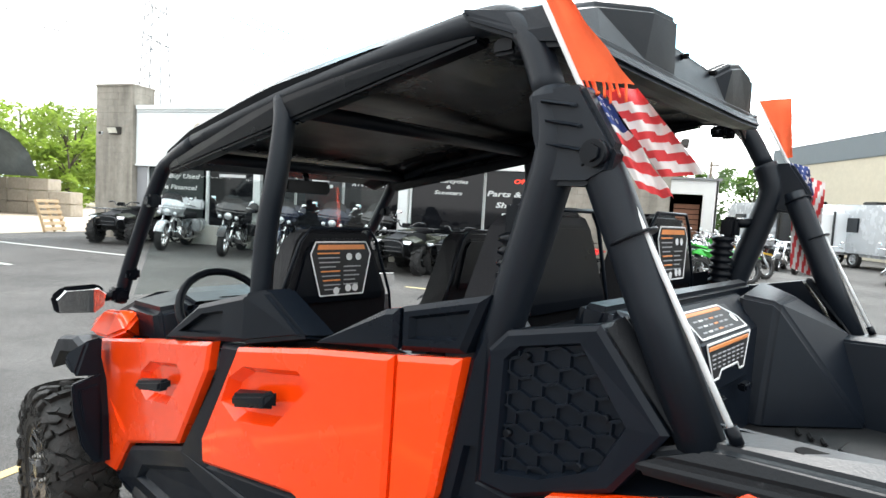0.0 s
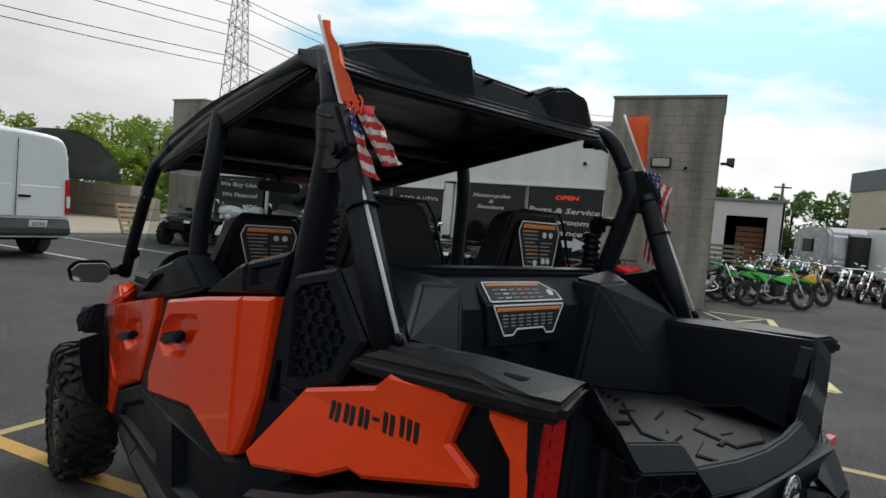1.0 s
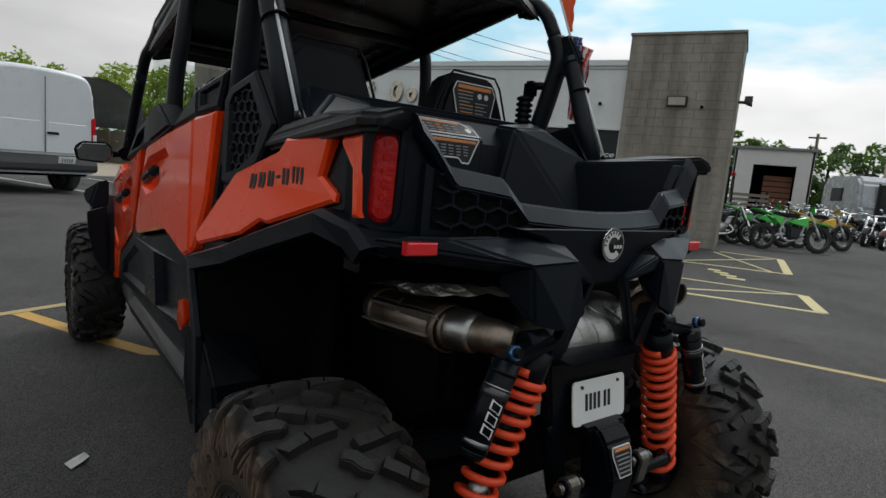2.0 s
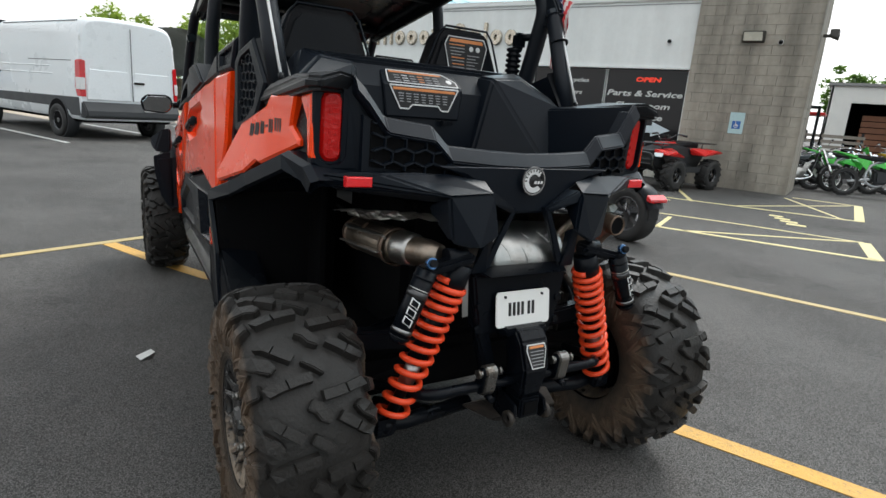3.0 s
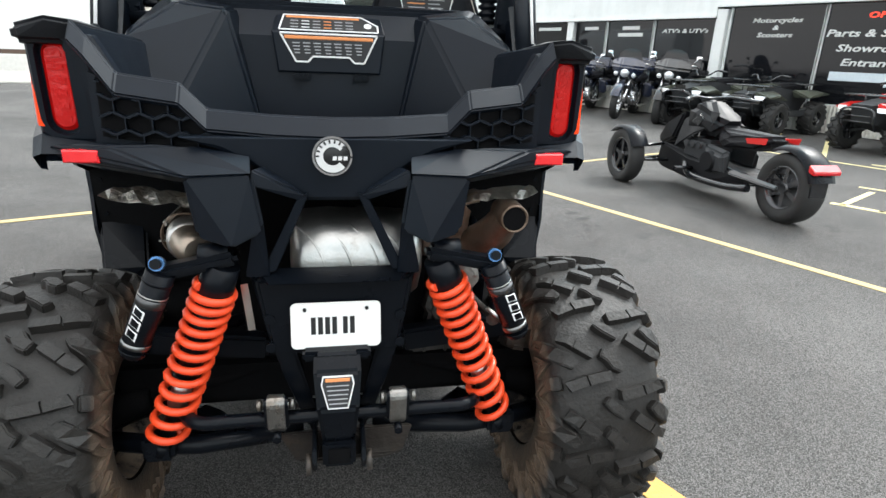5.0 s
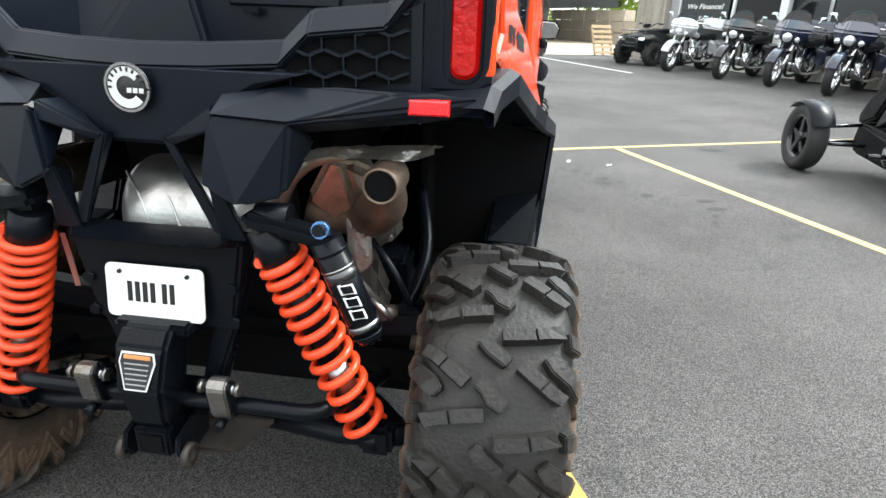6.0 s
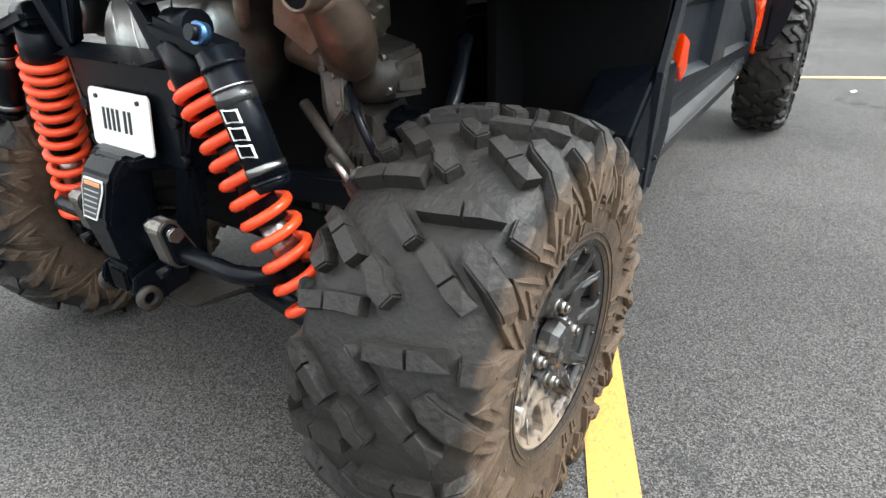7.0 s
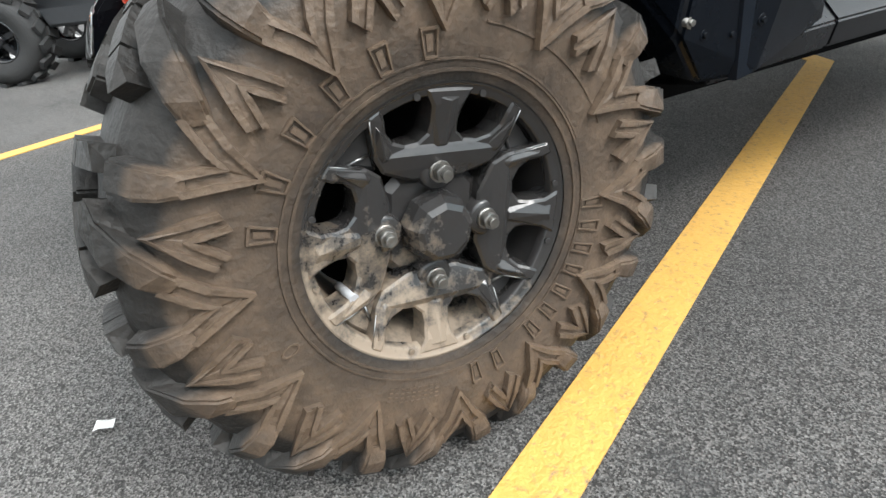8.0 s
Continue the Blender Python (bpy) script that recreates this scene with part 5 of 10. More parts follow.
low = [(-0.145, 1.303), (0.145, 1.303), (0.105, 1.222), (0.075, 1.222), (0.060, 1.238), (-0.05, 1.238), (-0.065, 1.222), (-0.100, 1.222)]
upper = [(-0.148, 1.314), (0.148, 1.314), (0.148, 1.345), (0.100, 1.385), (-0.135, 1.385)]
layers = [(plate(upper, hu, 0.003, 0), 0)]
for edge, g in ((low, hl), (upper, hu)):
    layers += [(strip(edge[i - 1], edge[i], 0.006, g, -0.0012, 0.0004), 1) for i in range(len(edge))]
layers += [(strip((-0.128, 1.376), (0.092, 1.376), 0.010, hu, -0.0012, 0.0004), 2), (strip((-0.132, 1.292), (0.132, 1.292), 0.011, hl, -0.0012, 0.0004), 2)]
layers += [(strip((-0.115 + 0.033 * k, 1.357 - 0.015 * j), (-0.092 + 0.033 * k, 1.357 - 0.015 * j), 0.005, hu, -0.0012, 0.0004), (3, 1, 3, 2, 3, 3)[k]) for k in range(6) for j in range(3)]
layers += [(plate(ngon(0.118, 1.343, 0.012, 14), lambda u, v, d: hu(u, v, d - 0.0014), 0.001, 0), 1)]
layers += [(strip((-0.11 + 0.031 * j + 0.002 * k, 1.276 - 0.0095 * k), (-0.088 + 0.031 * j, 1.276 - 0.0095 * k), 0.004, hl, -0.0012, 0.0004), 3) for j in range(7) for k in range(4)]
part("warning_label", printed(plate(low, hl, 0.003, 0), *layers), PRINT, lid, "black warning label with orange header and plain text bars")
for u in (-0.085, 0.095):
    part("lid_hinge", box((u, 0.478, 1.178), (0.05, 0.02, 0.018)), BLACK2, lid)

# number plate, hitch, sway bar
np_ = part("number_plate", plate(rounded(0, 0.677, 0.198, 0.104, 0.012), lambda u, v, d: Vector((u, -0.218 - 0.15 * (0.677 - v) + d, v)), 0.004, 0.001), PLATEW, utv, "white number plate with dark bars")
pf = lambda u, v, d: Vector((u, -0.2195 - 0.15 * (0.677 - v) + d, v))
for k in range(6):
    x = -0.050 + 0.0155 * k + (0.008 if k > 3 else 0)
    part("plate_bar", strip((x, 0.658), (x, 0.697), 0.0105, pf, 0.0, 0.0012), INK, np_)
for x in (-0.068, 0.068):
    part("plate_bolt", rod((x, -0.208, 0.715), (x, -0.2165, 0.715), 0.004), INK, np_)
part("rear_frame", join(hull([(x, y, z) for x in (-0.17, 0.17) for y in (-0.195, -0.15) for z in (0.78,)] + [(x, y, 0.60) for x in (-0.14, 0.14) for y in (-0.20, -0.14)] + [(x, -0.16, 0.80) for x in (-0.19, 0.19)], 0.006), *[hull([(sx * x, y, z) for x, y, z in ((0.145, -0.19, 0.61), (0.095, -0.19, 0.61), (0.085, -0.20, 0.45), (0.050, -0.20, 0.45), (0.14, -0.15, 0.61), (0.095, -0.15, 0.61), (0.07, -0.16, 0.36), (0.045, -0.16, 0.36))], 0.006) for sx in (-1, 1)], box((0, -0.17, 0.43), (0.15, 0.04, 0.05), bev=0.008), hull([(x, -0.235, 0.785) for x in (-0.14, 0.14)] + [(x, -0.17, 0.80) for x in (-0.17, 0.17)] + [(x, -0.17, 0.775) for x in (-0.17, 0.17)], 0.003)), BLACK2, utv, "black steel rear frame")
for x, z in ((-0.145, 0.69), (0.145, 0.69), (-0.145, 0.62), (0.145, 0.62)):
    part("frame_bolt", rod((x, -0.19, z), (x, -0.205, z), 0.012, n=6), BLACK2, utv)
part("hitch_bracket", hull([(sx * x, y + dy, z) for sx in (-1, 1) for x, y, z in ((0.050, -0.258, 0.628), (0.052, -0.288, 0.598), (0.046, -0.312, 0.52), (0.036, -0.300, 0.44), (0.034, -0.275, 0.40)) for dy in (0.0, 0.055)], 0.008), BLACK2, utv, "black steel hitch bracket")
part("hitch_arm", hull([(sx * 0.075, y, z) for sx in (-1, 1) for y, z in ((-0.19, 0.63), (-0.25, 0.628), (-0.25, 0.605), (-0.19, 0.59))], 0.006), BLACK2, utv)
bm = box((0, -0.215, 0.392), (0.074, 0.17, 0.066), bev=0.006)
part("hitch_receiver", bm, BLACK2, utv)
# dark plate on the solid receiver, coloured like a shaded opening
part("socket_shade_plate", box((0, -0.302, 0.392), (0.050, 0.004, 0.042), bev=0.002), DARK, utv)
for sx in (-1, 1):
    part("hitch_ear", hull([(sx * x, y, z) for x in (0.050, 0.060) for y, z in ((-0.30, 0.41), (-0.31, 0.38), (-0.29, 0.345), (-0.20, 0.345), (-0.18, 0.44))], 0.003), BLACK2, utv)
    part("hook_eye", lathe([(sx * 0.068 - 0.006, 0.013), (sx * 0.068 - 0.006, 0.024), (sx * 0.068 + 0.006, 0.024), (sx * 0.068 + 0.006, 0.013)], (0, -0.288, 0.365), "x", 18), CASTD, utv)
part("rear_skid", hull([(-0.15, -0.16, 0.36), (0.19, -0.16, 0.36), (-0.10, -0.25, 0.345), (0.15, -0.255, 0.35), (-0.12, -0.10, 0.325), (0.17, -0.10, 0.325), (0.10, -0.24, 0.325), (-0.06, -0.24, 0.325)], 0.006), CASTD, utv, "mud-caked rear skid plate")
hf = lambda u, v, d: Vector((u, -0.293 - 0.36 * (0.59 - v) + d, v))
edge = [(-0.032, 0.592), (0.032, 0.592), (0.036, 0.575), (0.022, 0.525), (-0.022, 0.525), (-0.036, 0.575)]
hl = part("hitch_label", plate(edge, hf, 0.002, 0.0), DECALW, utv, "small grey and orange hitch label")
part("label_field", plate(inset(edge, 0.003), lambda u, v, d: hf(u, v, d - 0.0006), 0.001, 0), INK, hl)
part("label_header", strip((-0.026, 0.584), (0.026, 0.584), 0.009, hf, -0.0014, 0.0004), DECALO, hl)
for k in range(5):
    part("label_bar", strip((-0.024 + 0.001 * k, 0.572 - 0.009 * k), (0.024 - 0.001 * k, 0.572 - 0.009 * k), 0.003, hf, -0.0013, 0.0004), DECALG, hl)
part("sway_bar", pipe(curve([(-0.40, 0.02, 0.40), (-0.36, -0.14, 0.44), (-0.31, -0.235, 0.462), (-0.2, -0.245, 0.465), (0.2, -0.245, 0.465), (0.31, -0.235, 0.462), (0.36, -0.14, 0.44), (0.40, 0.02, 0.40)], 5), 0.016), BLACK2, utv)
def running(s):
    c = Vector((s * 0.135, -0.262, 0.512))
    def saddle(x, g):
        ring = [(-0.247 + (0.029 - g) * math.cos(a), 0.466 + (0.029 - g) * math.sin(a)) for a in [math.pi * (1 + i / 10) for i in range(11)]]
        head = [(-0.262 + (0.021 - g) * math.cos(a), 0.514 + (0.021 - g) * math.sin(a)) for a in [math.pi * i / 8 for i in range(9)]]
        return [(c.x + x, y, z) for y, z in ring + head]
    part("sway_clamp", hull(saddle(-0.019, 0) + saddle(0.019, 0), 0.003), CAST, utv, "worn steel sway bar clamp")
    part("clamp_strap", hull(saddle(-0.026, 0.006) + saddle(0.026, 0.006), 0.003), BLACK2, utv)
    part("clamp_pin", rod(c + Vector((-0.034, 0, 0)), c + Vector((0.034, 0, 0)), 0.010, n=12), STEEL, utv)
    for d in (-0.036, 0.036):
        part("clamp_nut", rod(c + Vector((d - 0.004, 0, 0)), c + Vector((d + 0.004, 0, 0)), 0.014, n=6), CAST, utv)
    part("clamp_bolt", rod((s * 0.135, -0.26, 0.44), (s * 0.135, -0.29, 0.437), 0.010, n=6), BLACK2, utv)
    part("lower_arm", join(pipe([(s * 0.09, -0.10, 0.33), (s * 0.33, -0.14, 0.335), (s * 0.45, -0.13, 0.34), (s * 0.60, -0.04, 0.30)], 0.024), pipe([(s * 0.12, 0.22, 0.34), (s * 0.40, 0.12, 0.33), (s * 0.60, 0.02, 0.30)], 0.022), hull([(s * x, y, z) for x, y, z in ((0.20, -0.12, 0.35), (0.48, -0.11, 0.35), (0.20, -0.10, 0.30), (0.48, -0.10, 0.31), (0.35, 0.05, 0.33))], 0.006), box((s * 0.415, -0.165, 0.36), (0.07, 0.05, 0.07), bev=0.01)), BLACK2, utv, "black suspension arm")
    part("upper_arm", join(box((s * 0.38, -0.02, 0.555), (0.42, 0.05, 0.06), (0, -6 * s, 0), 0.008), pipe([(s * 0.18, 0.15, 0.55), (s * 0.58, 0.02, 0.50)], 0.018)), BLACK2, utv)
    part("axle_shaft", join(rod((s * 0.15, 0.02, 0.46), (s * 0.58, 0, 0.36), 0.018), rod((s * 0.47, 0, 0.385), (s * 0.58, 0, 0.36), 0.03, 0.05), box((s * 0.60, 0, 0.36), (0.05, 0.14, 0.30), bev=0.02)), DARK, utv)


both(running)
# exhaust
part("muffler", join(lathe([(-0.13, 0.001), (-0.13, 0.06), (-0.115, 0.098), (-0.10, 0.108), (-0.04, 0.112), (0.02, 0.108), (0.03, 0.112), (0.09, 0.108), (0.15, 0.105), (0.165, 0.095), (0.175, 0.06), (0.175, 0.001)], (0.03, -0.06, 0.795), "x", 36)), STEEL, utv, "dull steel muffler drum")
for k in range(-1, 3):
    c0 = 0.03 + 0.06 * k
    part("muffler_crease", pipe(curve([(c0 + 0.035 * u - 0.02 * u * u, -0.06 - 0.1085 * math.sin(a), 0.795 + 0.1085 * math.cos(a)) for u, a in ((-1, radians(35)), (-0.3, radians(62)), (0.3, radians(88)), (1, radians(112)))], 4), 0.003, 8), STEEL, utv)
part("exhaust_pipe", join(pipe(curve([(0.22, 0.02, 0.79), (0.30, 0.03, 0.775), (0.36, 0.01, 0.785), (0.40, -0.04, 0.83), (0.412, -0.075, 0.868), (0.42, -0.105, 0.893)], 4), 0.05, 20, rad=[0.032 + 0.015 * min(1, i / 8) - 0.012 * max(0, i - 12) / 8 for i in range(21)]), lathe([(-0.145, 0.028), (-0.152, 0.031), (-0.146, 0.0345), (-0.10, 0.036), (-0.06, 0.036)], (0.42, 0, 0.897), "y", 24)), RUST, utv, "rust-brown exhaust outlet")
# solid dark plug behind the lip paints the shade of a hollow pipe
part("bore_shade_plug", rod((0.42, -0.122, 0.897), (0.42, -0.1475, 0.897), 0.0285), DARK, utv)
part("shield_rim", pipe(curve([(0.20, -0.07, 0.83), (0.235, -0.09, 0.885), (0.285, -0.10, 0.925), (0.34, -0.10, 0.94)], 5), 0.013, 10), HEAT, utv, "bright worn edge of the heat shield")
gearbox = part("gearbox", join(hull([(0.28, 0.05, 0.70), (0.37, 0.02, 0.69), (0.40, 0.05, 0.60), (0.38, 0.02, 0.50), (0.30, 0.0, 0.48), (0.24, 0.02, 0.58), (0.28, 0.25, 0.68), (0.36, 0.25, 0.5), (0.24, 0.25, 0.5)], 0.02, 2)), CASTD, utv, "dirty dark cast gearbox housing")
for k in range(5):
    part("cooling_fin", hull([(0.33 + 0.012 * k + dx, y, z) for dx in (0, 0.005) for y, z in ((0.03, 0.64 - 0.01 * k), (-0.005, 0.62), (-0.005, 0.53), (0.03, 0.51))], 0.001), CASTD, gearbox)
part("brake_caliper", join(hull([(0.455, -0.02, 0.56), (0.53, -0.02, 0.55), (0.53, 0.06, 0.46), (0.45, 0.06, 0.46), (0.47, -0.06, 0.50), (0.52, -0.06, 0.49)], 0.012), rod((0.46, -0.03, 0.52), (0.53, -0.03, 0.51), 0.022)), CASTD, utv, "dirty brake caliper")
part("brake_hose", pipe(curve([(0.47, -0.02, 0.56), (0.43, -0.05, 0.68), (0.36, 0.0, 0.74), (0.30, 0.08, 0.72)], 5), 0.007, 8), BLACK2, utv)
part("exhaust_shroud", hull([(0.24, -0.06, 0.83), (0.30, -0.09, 0.93), (0.335, -0.08, 0.925), (0.34, 0.0, 0.80), (0.28, 0.0, 0.76), (0.3, 0.2, 0.9), (0.3, 0.2, 0.78), (0.36, 0.1, 0.85)], 0.025, 3), HEAT, utv, "pale heat-stained shroud round the exhaust")
def silencer(line_, name, material, lab):
    """A round can along (place, radius) rows."""
    return part(name, pipe([p for p, r in line_], 0.05, 20, rad=[r for p, r in line_]), material, utv, lab)


silencer([((-0.345, 0.275, 0.815), 0.020), ((-0.345, 0.27, 0.815), 0.046), ((-0.345, 0.255, 0.816), 0.051), ((-0.34, 0.10, 0.827), 0.053), ((-0.332, -0.03, 0.837), 0.051), ((-0.33, -0.045, 0.838), 0.046)], "side_muffler", EXHAUST, "dirty steel exhaust silencer")
silencer([((-0.33, -0.04, 0.838), 0.040), ((-0.318, -0.10, 0.842), 0.041), ((-0.30, -0.150, 0.845), 0.039), ((-0.28, -0.185, 0.845), 0.030)], "muffler_outlet", EXHAUST, "bent steel muffler outlet")
part("muffler_flange", hull([(x, y, z + dz) for x, y, z in ((-0.412, 0.24, 0.800), (-0.30, 0.24, 0.800), (-0.402, -0.03, 0.822), (-0.29, -0.03, 0.822)) for dz in (-0.002, 0.002)], 0.001), STEEL, utv, "pale welded seam of the silencer")
for y0, y1 in ((0.215, 0.115), (0.095, -0.025)):
    part("heat_pad", hull([(-0.343 + 0.03 * (0.1 - y) - r * math.cos(a), y, 0.828 - 0.07 * (y - 0.1) + r * math.sin(a)) for y in (y0, y1) for r in (0.050, 0.0575) for a in (radians(18), radians(42), radians(68))], 0.003), EXHAUST, utv, "raised heat pad on the silencer")
part("muffler_cap", pipe([(-0.331, -0.035, 0.838), (-0.330, -0.042, 0.838), (-0.318, -0.098, 0.842), (-0.316, -0.106, 0.842)], 0.05, 22, rad=[0.044, 0.049, 0.047, 0.041]), STEEL, utv, "round grey end cap of the silencer")
for y, z in ((0.235, 0.818), (-0.028, 0.836)):
    part("muffler_strap", lathe([(y - 0.012, 0.0535), (y - 0.012, 0.0555), (y + 0.012, 0.0555), (y + 0.012, 0.0535)], (-0.342 + 0.03 * (0.2 - y) * 0.5, 0, z), "y", 24), RUST, utv)
for s in (-1, 1):
    rnd = random.Random(5 + s)
    bm = bmesh.new()
    g = [[bm.verts.new((s * (0.28 + 0.22 * i / 9 + rnd.uniform(-0.004, 0.004)), -0.165 + 0.095 * i / 9 + 0.14 * j / 5 + rnd.uniform(-0.006, 0.006), 0.952 - 0.004 * j - (0.014 if j == 0 else 0.0) + rnd.uniform(-0.006, 0.006))) for j in range(6)] for i in range(10)]
    for i in range(9):
        for j in range(5):
            bm.faces.new((g[i][j], g[i + 1][j], g[i + 1][j + 1], g[i][j + 1]))
    bmesh.ops.solidify(bm, geom=bm.faces[:], thickness=0.0015)
    part("heat_shield", solid(bm), FOIL, utv, "crumpled foil heat shield")
# castings, ribbed cover, bracket and link beside the engine
part("engine_casting", join(lathe([(0.045, 0.001), (0.045, 0.030), (0.055, 0.044), (0.10, 0.052), (0.16, 0.052), (0.17, 0.02)], (0.345, 0, 0.735), "y", 22), hull([(0.28, 0.08, 0.69), (0.40, 0.08, 0.70), (0.39, 0.08, 0.77), (0.30, 0.08, 0.79), (0.28, 0.18, 0.68), (0.40, 0.18, 0.69), (0.39, 0.18, 0.78), (0.30, 0.18, 0.80)], 0.012)), CASTD, utv, "brown-stained engine casting")
for x, z in ((0.30, 0.705), (0.385, 0.715), (0.375, 0.77), (0.31, 0.775)):
    part("casting_bolt", rod((x, 0.082, z), (x, 0.068, z), 0.009, n=6), CAST, utv)
part("ribbed_cover", box((0.375, 0.14, 0.585), (0.10, 0.10, 0.15), (6, 0, 0), 0.012), BLACK2, utv, "black ribbed engine cover")
for k in range(6):
    part("cover_rib", box((0.337 + 0.015 * k, 0.086, 0.585), (0.005, 0.014, 0.135), (6, 0, 0), 0.002), BLACK2, utv)
part("engine_bracket", hull([(0.315, -0.02, 0.79), (0.365, -0.02, 0.775), (0.375, -0.035, 0.70), (0.345, -0.04, 0.665), (0.32, -0.03, 0.70), (0.315, 0.0, 0.79), (0.365, 0.0, 0.775), (0.372, -0.01, 0.69), (0.322, -0.01, 0.69)], 0.004), CAST, utv, "dusty steel engine bracket")
for x, z in ((0.335, 0.765), (0.355, 0.755), (0.36, 0.71)):
    part("bracket_bolt", rod((x, -0.022, z), (x, -0.036, z), 0.006, n=6), CAST, utv)
part("control_link", join(rod((0.30, -0.05, 0.71), (0.415, -0.06, 0.595), 0.010), rod((0.405, -0.075, 0.603), (0.42, -0.045, 0.59), 0.017)), CASTD, utv)
part("link_bolt", rod((0.385, -0.085, 0.64), (0.43, -0.09, 0.60), 0.006, n=8), STEEL, utv)
part("coolant_hose", pipe(curve([(0.25, 0.05, 0.55), (0.33, -0.02, 0.53), (0.43, 0.02, 0.56), (0.46, 0.15, 0.66), (0.42, 0.28, 0.78)], 5), 0.014), BLACK2, utv)
part("gearbox_foot", hull([(0.20, 0.02, 0.50), (0.38, 0.03, 0.49), (0.40, 0.03, 0.44), (0.20, 0.0, 0.42), (0.20, 0.20, 0.50), (0.38, 0.20, 0.49), (0.38, 0.2, 0.44), (0.2, 0.2, 0.42)], 0.01), CASTD, utv, "mud-stained gearbox housing")
for x in (0.24, 0.30, 0.36):
    part("housing_rib", box((x, 0.022, 0.465), (0.008, 0.03, 0.06), bev=0.003), CASTD, utv)
part("silencer_rail", hull([(-0.405, 0.22, 0.848), (-0.392, 0.22, 0.858), (-0.388, -0.04, 0.868), (-0.38, -0.04, 0.876), (-0.39, 0.22, 0.838), (-0.376, -0.04, 0.858)], 0.003), STEEL, utv)
part("bracket_plate", hull([(-0.205, -0.185, 0.77), (-0.185, -0.19, 0.775), (-0.175, -0.19, 0.66), (-0.195, -0.185, 0.655), (-0.19, -0.18, 0.70)], 0.002), STEEL, utv)

# ---- wheels ----
def tyre_mesh(width, R, rim_r):
    """Carcass, lugs and raised marks of a knobbly tyre, axis along x, outer side at +x."""
    h = width / 2
    prof = [(0.0, R - 0.021), (h * 0.45, R - 0.023), (h * 0.76, R - 0.029), (h * 0.91, R - 0.043), (h * 1.0, R - 0.070), (h * 1.03, R - 0.105), (h * 1.01, R - 0.140), (h * 0.975, rim_r + 0.012), (h * 0.945, rim_r + 0.0005)]
    acc = [0.0]
    for a, b in zip(prof, prof[1:]):
        acc.append(acc[-1] + math.hypot(b[0] - a[0], b[1] - a[1]))

    def place(th, sgn, s, k):
        if s < 0:
            s, sgn = -s, -sgn
        i = 0
        while i < len(acc) - 2 and acc[i + 1] < s:
            i += 1
        t = (s - acc[i]) / (acc[i + 1] - acc[i])
        x = prof[i][0] + (prof[i + 1][0] - prof[i][0]) * t
        r = prof[i][1] + (prof[i + 1][1] - prof[i][1]) * t
        dx, dr = prof[i + 1][0] - prof[i][0], prof[i + 1][1] - prof[i][1]
        ln = math.hypot(dx, dr)
        x, r = sgn * (x - dr / ln * k), r + dx / ln * k
        return Vector((x, r * math.cos(th), r * math.sin(th)))
    bm = bmesh.new()
    n = 84
    full = [(-x, r) for x, r in reversed(prof[1:])] + prof
    rings = [[bm.verts.new((x, r * math.cos(2 * math.pi * j / n), r * math.sin(2 * math.pi * j / n))) for j in range(n)] for x, r in full]
    for a, b in zip(rings, rings[1:]):
        for j in range(n):
            bm.faces.new((a[j], a[(j + 1) % n], b[(j + 1) % n], b[j])).smooth = True

    def bar(to, line, sgn, taper=0.76):
        """A raised bar along (along, s, width, height) points, added to a mesh."""
        L = [Vector(p[:2]) for p in line]
        tops, lows = [], []
        for i, p in enumerate(L):
            w, k = line[i][2:]
            t = (L[min(i + 1, len(L) - 1)] - L[max(i - 1, 0)]).normalized()
            nn = Vector((-t.y, t.x)) * w / 2
            tops.append([to.verts.new(place(q.x / R, sgn, q.y, k)) for q in (p + nn * taper, p - nn * taper)])
            lows.append([to.verts.new(place(q.x / R, sgn, q.y, -0.004)) for q in (p + nn, p - nn)])
        for i in range(len(L) - 1):
            for q in ((tops[i][0], tops[i + 1][0], tops[i + 1][1], tops[i][1]), (tops[i][0], lows[i][0], lows[i + 1][0], tops[i + 1][0]), (tops[i][1], tops[i + 1][1], lows[i + 1][1], lows[i][1])):
                to.faces.new(q)
        to.faces.new((tops[0][0], tops[0][1], lows[0][1], lows[0][0]))
        to.faces.new((tops[-1][0], lows[-1][0], lows[-1][1], tops[-1][1]))
        return to

    pitches = 12
    step = 2 * math.pi * R / pitches
    f = h / 0.1425
    pieces = []

    def notched(a, b, w, k, at, bow=0.0):
        """Points of a lug with one narrow sipe across it."""
        a, b = Vector(a), Vector(b)
        side = Vector((-(b - a).y, (b - a).x)) * bow
        P = lambda t: (*(a + (b - a) * t + side * 4 * t * (1 - t)), w, k)
        g = 0.0016 / (b - a).length
        low = lambda p: (p[0], p[1], w, k - 0.009)
        return [P(0), P(at * 0.5), P(at - g * 1.2), low(P(at - g)), low(P(at + g)), P(at + g * 1.2), P((1 + at) / 2), P(1)]

    def beside(line, d):
        """The line moved sideways by d, mitred at its bends."""
        L, out = [Vector(p) for p in line], []
        for i, p in enumerate(L):
            t1, t2 = (L[max(i, 1)] - L[max(i, 1) - 1]).normalized(), (L[min(i + 1, len(L) - 1)] - L[min(i + 1, len(L) - 1) - 1]).normalized()
            m = Vector((-t1.y - t2.y, t1.x + t2.x))
            out.append(tuple(p + m * d / max(m.dot(m) / 2, 0.5)))
        return out

